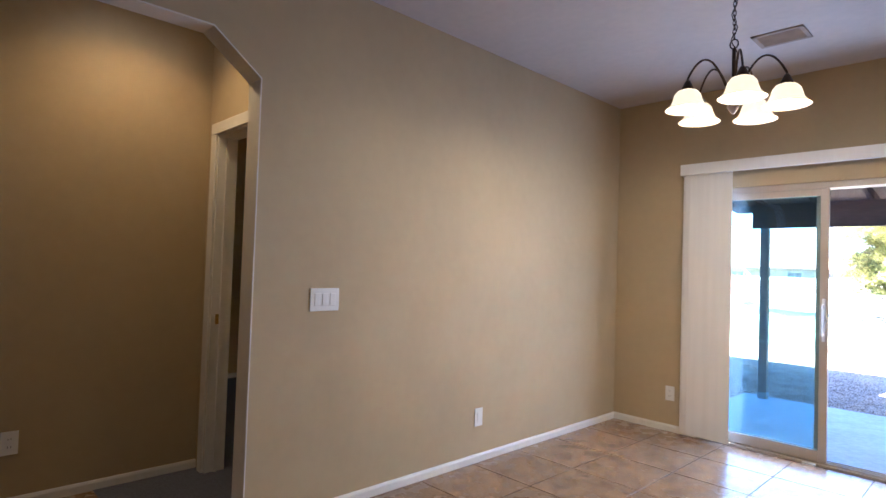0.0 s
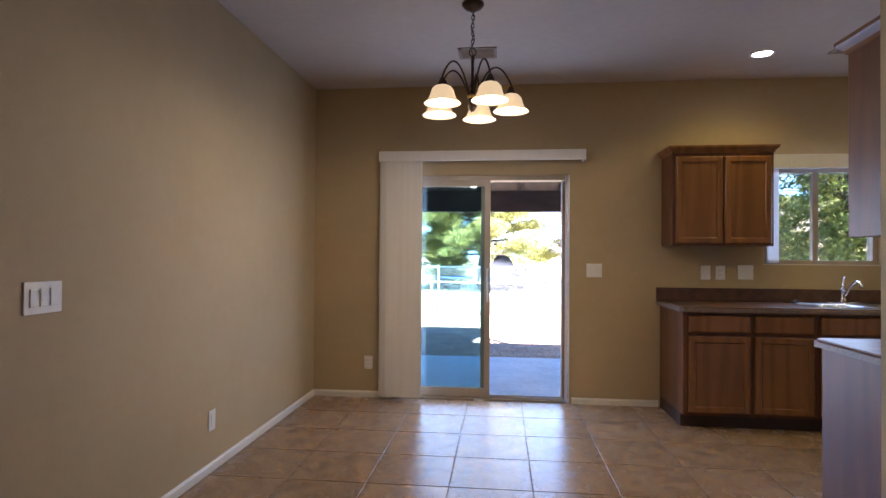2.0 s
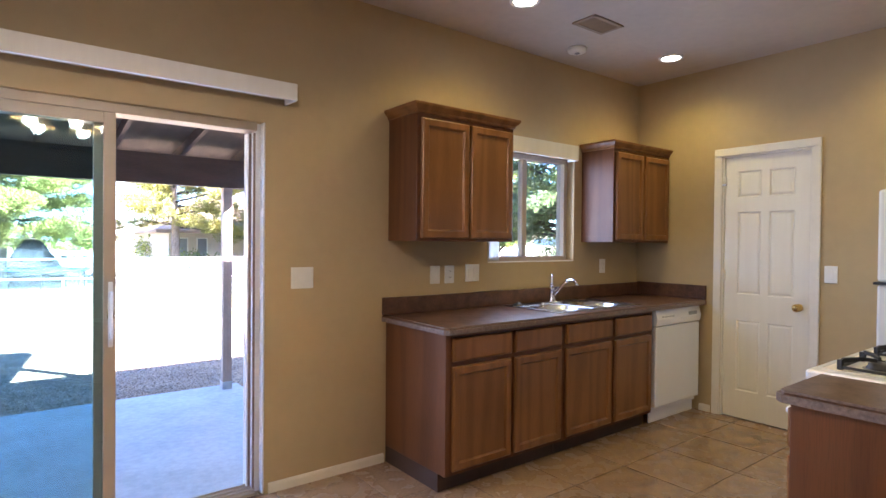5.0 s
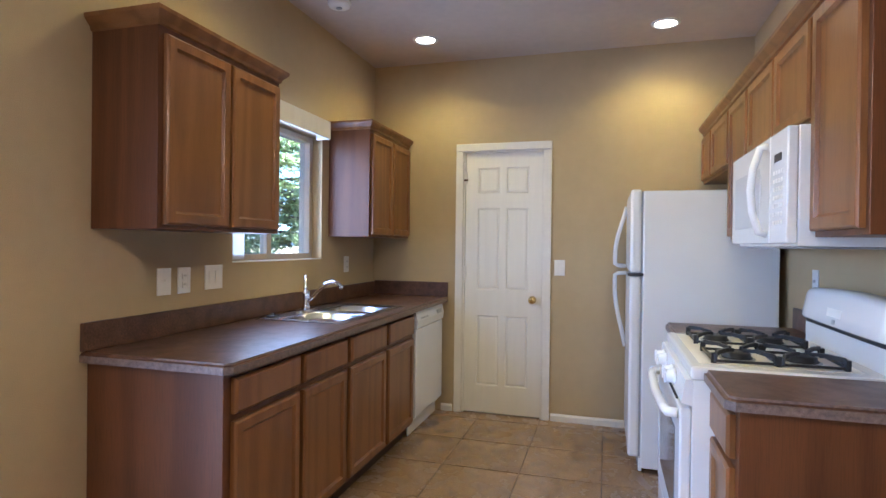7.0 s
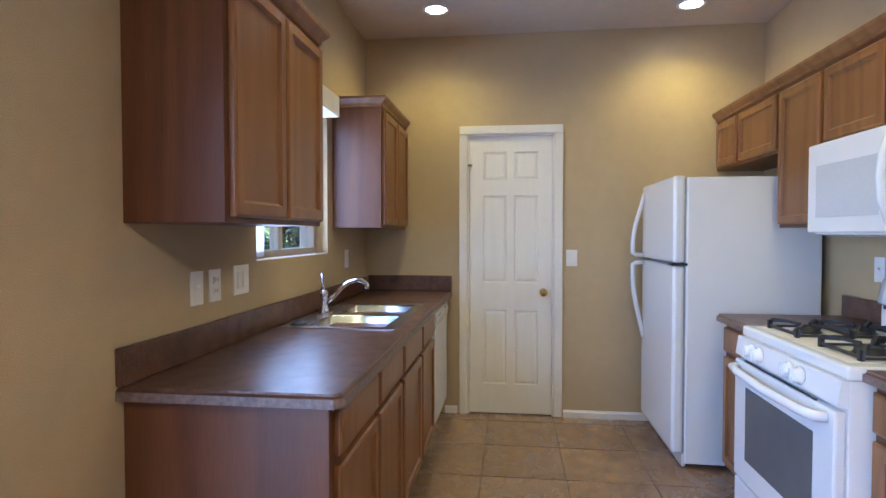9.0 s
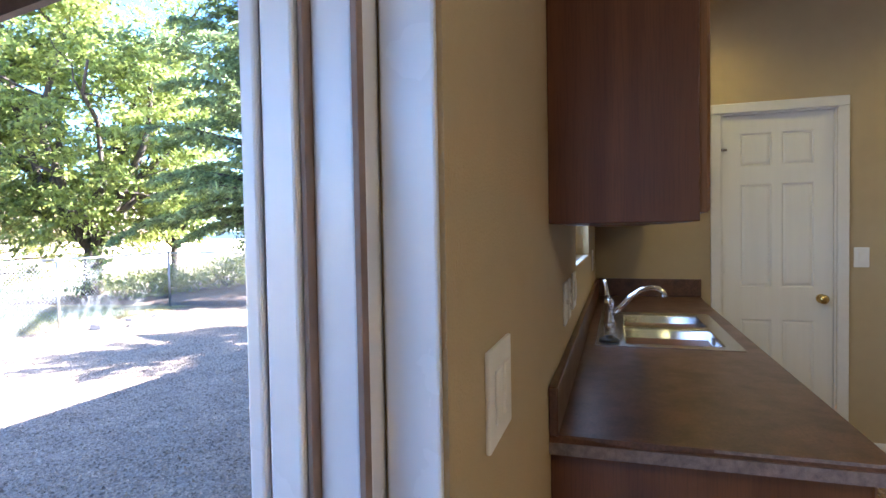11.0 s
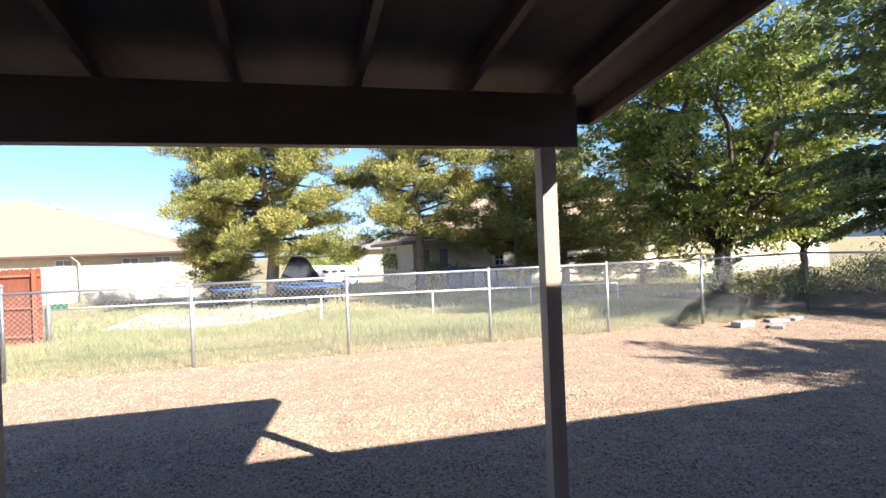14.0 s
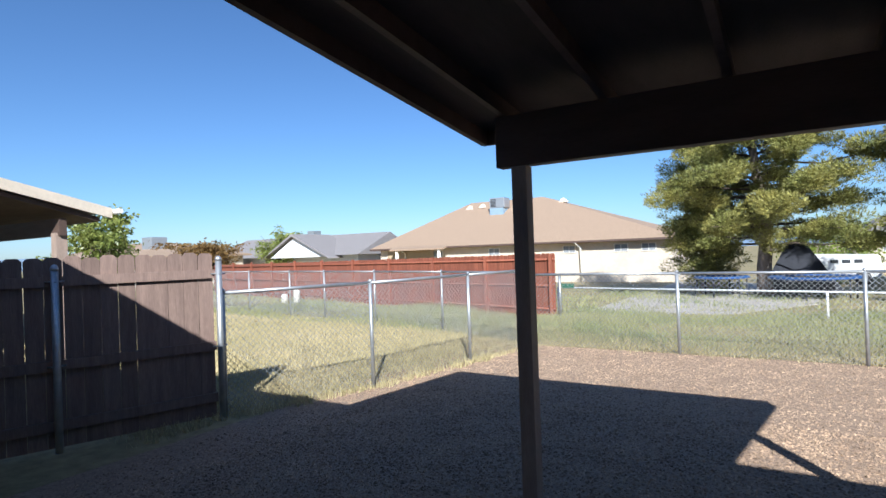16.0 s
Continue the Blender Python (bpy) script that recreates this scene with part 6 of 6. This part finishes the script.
def hip_roof(x0, x1, y0, y1, z, ridge_z, rx0, rx1, parent, material, over=0.6):
    """A hipped roof with eave boards."""
    a = [(x0 - over, y0 - over, z), (x1 + over, y0 - over, z), (x1 + over, y1 + over, z), (x0 - over, y1 + over, z)]
    ym = (y0 + y1) / 2
    r = [(rx0, ym, ridge_z), (rx1, ym, ridge_z)]
    vs = a + [(p[0], p[1], p[2] - 0.16) for p in a] + r
    fs = [(0, 1, 9, 8), (1, 2, 9), (2, 3, 8, 9), (3, 0, 8), (4, 7, 6, 5), (0, 4, 5, 1), (1, 5, 6, 2), (2, 6, 7, 3), (3, 7, 4, 0)]
    return raw("roof", vs, fs, material, parent)


h1 = thing("house", (-16, 42, ground_z(40)), "cream single-storey house with a tan hipped shingle roof", "house", "neighbouring houses")
gz = ground_z(40) - 0.35
part("wall", box(-27.0, -4.5, 36.2, 48.8, gz, 1.62), STUCCO, h1)
hip_roof(-27.0, -4.5, 36.2, 48.8, 1.62, 5.35, -21.8, -15.2, h1, SHINGLE)
for x in (-23.9, -21.4, -16.6, -11.0, -7.6, -5.9):
    window_unit(x - 0.45, x + 0.45, 0.80, 1.32, 36.2, h1)
part("porch_wall", box(-26.2, -21.8, 36.08, 36.19, gz, 1.40), mat("shaded_tan_stucco", (0.42, 0.32, 0.20), (0.38, 0.29, 0.18), 3, 0.9), h1)
part("porch_roof", prism([(35.0, 1.50), (36.6, 1.95), (36.6, 1.80), (35.0, 1.38)], -25.2, -20.2, "x"), SHINGLE, h1)
for x in (-24.6, -20.7):
    part("porch_post", box(x - 0.1, x + 0.1, 35.1, 35.3, gz, 1.40), TRIM, h1)
for x in (-24.6, -10.4):
    part("downpipe", tube([(x, 35.55, 1.5), (x + 0.2, 36.0, 1.15), (x + 0.2, 36.1, gz)], 0.06, 8), TRIM, h1)
part("gutter", box(-27.6, -3.9, 35.50, 35.58, 1.48, 1.60), BROWNPAINT, h1)
for x, z in ((-21.4, 5.0), (-20.2, 5.05), (-19.1, 5.08), (-13.2, 5.0)):
    part("roof_vent", prism([(x - 0.35, z - 0.30), (x + 0.35, z - 0.30), (x, z + 0.05)], 41.3, 41.9, "y"), STUCCO, h1)
t = thing("roof_cooler", (-18.2, 40.6, 3.9), "grey evaporative cooler on a sheet-metal stand on the roof", "air conditioner")
part("stand", box(-18.8, -17.6, 40.0, 41.0, 3.7, 4.55), mat("blue_grey_sheet", (0.25, 0.34, 0.42), (0.22, 0.30, 0.37), 4, 0.5), t)
part("housing", box(-18.8, -17.5, 40.0, 41.0, 4.56, 5.35, 0.03), GALV, t)
bm = bmesh.new()
for i in range(6):
    box(-18.7, -18.25, 39.985, 40.0, 4.64 + i * 0.11, 4.70 + i * 0.11, bm=bm)
part("louvre", bm, BLACK, t)
for ob in (h1, t):
    ob.location.z += 0.3

h2 = thing("house", (15, 31, ground_z(30)), "cream house with a brown roof behind the pines", "house", "neighbouring houses")
gz = ground_z(29)
part("wall", box(7.4, 34, 27.8, 38, gz, 1.85), STUCCO, h2)
hip_roof(7.4, 34, 27.8, 38, 1.85, 4.4, 11.5, 30, h2, SHINGLE, 0.7)
window_unit(7.8, 8.3, 0.35, 1.45, 27.8, h2, 1)
window_unit(8.7, 9.25, 0.35, 1.45, 27.8, h2, 1)
dr = part("back_door", box(11.55, 12.4, 27.72, 27.8, gz, 1.5, 0.01), WHITEMETAL, h2)
for r in range(4):
    for c in range(2):
        part("door_pane", box(11.75 + c * 0.24, 11.95 + c * 0.24, 27.70, 27.72, 0.15 + r * 0.30, 0.40 + r * 0.30), DARKGLASS, dr)
for x in (14.2, 15.9, 17.9, 19.8):
    window_unit(x - 0.75, x + 0.75, 0.05, 1.35, 27.8, h2, 2)

h3 = thing("house", (20, 0, G), "pale house with a gabled end and a lattice screen", "house", "neighbouring houses")
part("gable_wall", prism([(-12, G), (4.3, G), (4.3, 1.85), (-3.8, 4.6), (-12, 1.85)], 15.55, 24, "x"), SIDING, h3)
part("roof", prism([(4.9, 1.68), (4.9, 1.90), (-3.8, 4.95), (-12.6, 1.9), (-12.6, 1.68), (-3.8, 4.72)], 15.2, 24.4, "x"), mat("dark_brown_shingle", (0.10, 0.07, 0.055), (0.07, 0.05, 0.04), 9, 0.9, 0.4, 30, fine=0.2), h3)
bm = bmesh.new()
for i in range(12):
    box(15.535, 15.55, -11.9 + i * 1.35, -11.87 + i * 1.35, 1.7, 1.86, bm=bm)
part("batten", bm, SIDING, h3)
lat = part("lattice_frame", box(15.36, 15.44, -10, 4.25, 1.62, 1.72), WHITEMETAL, h3)
vs, fs = [], []
for sgn in (1, -1):
    for i in range(96):
        s0 = -10 - 1.9 + i * 0.165 if sgn == 1 else -10 + i * 0.165
        for (a, z), (b, w) in [((s0, G + 0.03), (s0 + sgn * 1.86, 1.62))]:
            lo, hi = -10.0, 4.2
            pts = [[a, z], [b, w]]
            for p, o in ((pts[0], pts[1]), (pts[1], pts[0])):
                for lim, bad in ((lo, p[0] < lo), (hi, p[0] > hi)):
                    if bad and abs(o[0] - p[0]) > 1e-6:
                        k = (lim - p[0]) / (o[0] - p[0])
                        p[1] += (o[1] - p[1]) * k
                        p[0] = lim
            if min(pts[0][1], pts[1][1]) < G - 0.1 or max(pts[0][1], pts[1][1]) > 1.7 or abs(pts[0][0] - pts[1][0]) < 0.02:
                continue
            x = 15.39 + (0.006 if sgn == 1 else -0.006)
            k = len(vs)
            for (yy, zz) in pts:
                for dy in (-0.027, 0.027):
                    for dx in (-0.005, 0.005):
                        vs.append((x + dx, yy + dy, zz))
            fs += [(k, k + 1, k + 5, k + 4), (k + 2, k + 6, k + 7, k + 3), (k, k + 4, k + 6, k + 2), (k + 1, k + 3, k + 7, k + 5)]
raw("lattice", vs, fs, WHITEMETAL, h3)
for y in (4.2, 2.2, 0.0):
    part("lattice_post", box(15.34, 15.44, y - 0.05, y + 0.05, G, 1.72), WHITEMETAL, h3)
part("lattice_backing", box(15.50, 15.545, -10, 4.2, G, 1.62), DARKCLOTH, h3)
t = thing("satellite_dish", (15.3, 2.7, 2.5), "grey satellite dish on the gable edge", "satellite dish")
part("mast", tube([(15.42, 2.75, 2.05), (15.30, 2.75, 2.35), (15.30, 2.75, 2.62)], 0.022, 8), GALV, t)
bm = bmesh.new()
lathe([(0.0, 0), (0.12, 0.012), (0.22, 0.045), (0.27, 0.075), (0.265, 0.082), (0.215, 0.052), (0.11, 0.02), (0.0, 0.008)], (0, 0, 0), 20, bm)
bmesh.ops.transform(bm, matrix=pose(15.25, 2.8, 2.70, -50, 12, 0), verts=bm.verts)
part("dish", bm, GALV, t)
part("arm", tube([(15.25, 2.72, 2.58), (15.1, 2.45, 2.72)], 0.012, 6), GALV, t)

h4 = thing("house", (-12, 0, G), "tan neighbouring house with a covered porch on posts", "house", "neighbouring houses")
part("wall", box(-22, -9.6, -9, 0.4, G, 2.6), STUCCO, h4)
part("roof", prism([(5.55, 2.36), (5.55, 2.44), (-4.3, 4.9), (-12, 2.9), (-12, 2.8), (-4.3, 4.78)], -22.6, -8.95, "x"), GREYSHINGLE, h4)
part("barge_board", prism([(5.56, 2.26), (5.56, 2.44), (-4.3, 4.80), (-4.3, 4.62)], -8.94, -8.88, "x"), STUCCO, h4)
part("eave_trim", tube([(-9.2, 5.6, 2.38), (-8.7, 5.62, 2.38)], 0.05, 6), TRIM, h4)
part("porch_beam", box(-14.5, -9.15, 4.8, 4.92, 1.95, 2.25), BROWNPAINT, h4)
for x, y in ((-9.3, 4.86), (-12.2, 4.86), (-9.3, 2.4)):
    part("porch_post", box(x - 0.09, x + 0.09, y - 0.09, y + 0.09, G, 2.0), POSTPAINT, h4)
part("porch_ceiling", prism([(5.4, 2.28), (0.4, 3.5), (0.4, 3.45), (5.4, 2.2)], -14.8, -9.0, "x"), BROWNPAINT, h4)

h5 = thing("house", (-38, 36, ground_z(40)), "white house with grey shingle gables in the distance", "house", "neighbouring houses")
gz = ground_z(40)
part("wall", box(-50, -31, 38, 46, gz, 1.6), SIDING, h5)
part("roof", prism([(37.2, 1.55), (42, 3.6), (46.8, 1.55)], -50.8, -30.4, "x"), GREYSHINGLE, h5)
part("gable", prism([(-40.5, 1.45), (-33.5, 1.45), (-37.2, 3.35)], 36.4, 37.2, "y"), SIDING, h5)
part("gable_roof", prism([(-41.2, 1.35), (-41.0, 1.55), (-37.2, 3.62), (-32.9, 1.5), (-32.7, 1.3), (-37.2, 3.40)], 36.0, 41, "y"), GREYSHINGLE, h5)
part("chimney", box(-40.2, -39.3, 41, 42, 3.2, 4.1), GALV, h5)
h6 = thing("house", (9, 46, ground_z(40)), "small grey-roofed house in the far distance", "house", "neighbouring houses")
part("wall", box(5.2, 9.0, 46, 54, ground_z(46), 1.7), STUCCO, h6)
part("roof", prism([(4.7, 1.6), (7.1, 2.9), (9.5, 1.6)], 45.4, 54.5, "y"), GREYSHINGLE, h6)
window_unit(6.6, 7.5, 0.5, 1.3, 46, h6)
h7 = thing("house", (-44, 22, ground_z(30)), "low brown roofed house far behind the board fence", "house", "neighbouring houses")
part("wall", box(-62, -44, 26, 36, ground_z(30), 2.0), STUCCO, h7)
hip_roof(-62, -44, 26, 36, 2.0, 3.4, -57, -49, h7, SHINGLE)
part("cooler", box(-47.5, -46, 28, 29.5, 2.6, 3.7, 0.05), GALV, h7)

# ---- things in the far yard ----
for x, y, w in ((-0.6, 22.6, 1.8), (2.2, 22.0, 2.6)):
    g = ground_z(y)
    t = thing("trampoline", (x, y, g), "trampoline with a blue padded rim on metal legs", "trampoline", "blue trampolines")
    part("pad", lathe([(w * 0.36, 0.70), (w * 0.36, 0.76), (w * 0.5, 0.76), (w * 0.52, 0.72), (w * 0.5, 0.68)], (x, y, g), 20), BLUETARP, t)
    part("mat", lathe([(0.0, 0.71), (w * 0.36, 0.72)], (x, y, g), 20), DARKCLOTH, t)
    for k in range(6):
        a = k * math.pi / 3 + 0.3
        part("leg", tube([(x + w * 0.46 * math.cos(a), y + w * 0.46 * math.sin(a), g), (x + w * 0.46 * math.cos(a), y + w * 0.46 * math.sin(a), g + 0.7)], 0.025, 6), DARKCLOTH, t)
t = thing("tent", (1.9, 24.4, ground_z(24)), "dark cloth tent behind the trampolines", "tent")
g = ground_z(24.4)
raw("canopy", [(0.5, 23.4, g), (3.2, 23.4, g), (3.2, 25.6, g), (0.5, 25.6, g), (1.9, 24.4, g + 2.1), (1.5, 24.4, g + 2.0)], [(0, 1, 4, 5), (1, 2, 4), (2, 3, 5, 4), (3, 0, 5)], DARKCLOTH, t)
part("skirt", box(1.0, 2.8, 23.35, 23.42, g, g + 0.5), DARKCLOTH, t)
t = thing("camper_trailer", (4.0, 32.5, ground_z(32)), "long low white camper trailer parked beyond the grass", "trailer")
g = ground_z(32)
part("body", prism([(2.2, g + 0.40), (4.95, g + 0.40), (5.05, g + 0.75), (4.9, g + 1.38), (2.5, g + 1.46), (2.2, g + 1.34)], 31.6, 33.4, "y"), WHITEMETAL, t)
for k in range(3):
    part("window", box(3.1 + k * 0.45, 3.4 + k * 0.45, 31.57, 31.6, g + 1.05, g + 1.2), DARKGLASS, t)
for x in (2.85, 4.3):
    w = part("wheel", lathe([(0.10, 0.0), (0.30, 0.0), (0.33, 0.05), (0.33, 0.17), (0.28, 0.2), (0.1, 0.2)], (x, 31.5, g + 0.33), 18, axis="y"), BLACK, t)
    part("rim", lathe([(0.02, 0), (0.17, 0.0), (0.17, 0.03)], (x, 31.48, g + 0.33), 14, axis="y"), GALV, w)
for k in range(7):
    x, y = 8.9 + k * 0.62, 26.0
    g = ground_z(y)
    t = thing("wheelie_bin", (x, y, g), "blue plastic wheelie bin by the tan house", "bin", "blue bins")
    part("tub", prism([(y - 0.24, g + 0.05), (y + 0.24, g + 0.05), (y + 0.30, g + 0.95), (y - 0.30, g + 0.95)], x - 0.26, x + 0.26, "x"), BLUE, t)
    part("lid", box(x - 0.28, x + 0.28, y - 0.33, y + 0.33, g + 0.955, g + 1.02, 0.02), BLUE, t)
    for s in (-0.24, 0.24):
        part("wheel", lathe([(0.02, 0), (0.10, 0), (0.10, 0.05), (0.02, 0.05)], (x + s - 0.025, y + 0.25, g + 0.10), 12, axis="x"), BLACK, t)
for x, y, rz, n in ((9.35, 8.55, 12, 2), (9.75, 8.2, 40, 1), (10.3, 8.75, -10, 1), (10.75, 8.8, 25, 1)):
    t = thing("concrete_block", (x, y, G), "loose grey concrete block lying on the gravel", "concrete block", "blocks by the fence")
    bm = box(-0.20, 0.20, -0.10, 0.10, 0, 0.10 if n == 2 else 0.055, 0.006)
    bmesh.ops.transform(bm, matrix=pose(x, y, G, 0, 0, rz), verts=bm.verts)
    part("block", bm, BLOCKGREY, t)
    bm = box(-0.204, -0.16, -0.101, 0.101, 0.012, 0.045)
    bmesh.ops.transform(bm, matrix=pose(x, y, G + 0.001, 0, 0, rz), verts=bm.verts)
    part("chipped_end", bm, BLOCKGREY, t)

# far hills, with the blue haze of distance put into their colour
vs, fs = [], []
for i in range(61):
    a = radians(-75 + i * 2.5)
    r = 420
    hgt = 6 + 5 * noise.noise(Vector((i * 0.21, 3.3, 0))) + (5 if 7 <= i <= 12 else 0)
    vs += [(r * math.sin(a), r * math.cos(a), -3), (r * math.sin(a), r * math.cos(a), max(1.0, hgt)), ((r + 60) * math.sin(a), (r + 60) * math.cos(a), -3)]
for i in range(60):
    fs += [(3 * i, 3 * i + 3, 3 * i + 4, 3 * i + 1), (3 * i + 1, 3 * i + 4, 3 * i + 5, 3 * i + 2)]
tagged(raw("backdrop_hills", vs, fs, HILL), "low hills on the horizon, coloured blue for haze", kind="structure")

# ---- floor tiles, one by one near the walk ----
floor = bpy.data.objects["floor_base"]
PITCH, GAPW = 0.4595, 0.006
tile_mesh = {}


def tile_at(x0, x1, y0, y1):
    w, h = round(x1 - x0, 4), round(y1 - y0, 4)
    if (w, h) not in tile_mesh:
        bm = bmesh.new()
        c, z = 0.002, 0.0
        o = [(-w / 2, -h / 2), (w / 2, -h / 2), (w / 2, h / 2), (-w / 2, h / 2)]
        i = [(-w / 2 + c, -h / 2 + c), (w / 2 - c, -h / 2 + c), (w / 2 - c, h / 2 - c), (-w / 2 + c, h / 2 - c)]
        b = [bm.verts.new((p, q, -0.003)) for p, q in o]
        m = [bm.verts.new((p, q, -0.001)) for p, q in o]
        u = [bm.verts.new((p, q, z)) for p, q in i]
        for k in range(4):
            j = (k + 1) % 4
            bm.faces.new((b[k], b[j], m[j], m[k]))
            bm.faces.new((m[k], m[j], u[j], u[k]))
        bm.faces.new(u)
        me = bpy.data.meshes.new("tile")
        bm.to_mesh(me)
        bm.free()
        me.materials.append(TILE)
        tile_mesh[(w, h)] = me
    ob = new("tile", tile_mesh[(w, h)])
    ob.parent = floor
    ob.location = ((x0 + x1) / 2, (y0 + y1) / 2, 0)


for i in range(-6, 11):
    for j in range(-1, 17):
        x0, x1 = 1.40 + i * PITCH + GAPW / 2, 1.40 + (i + 1) * PITCH - GAPW / 2
        y1, y0 = -0.465 - (j - 0) * PITCH - GAPW / 2, -0.465 - (j + 1) * PITCH + GAPW / 2
        x0, x1, y0, y1 = max(x0, -1.03), min(x1, 5.669), max(y0, -7.6), min(y1, 0.018)
        if x1 - x0 > 0.02 and y1 - y0 > 0.02:
            tile_at(x0, x1, y0, y1)
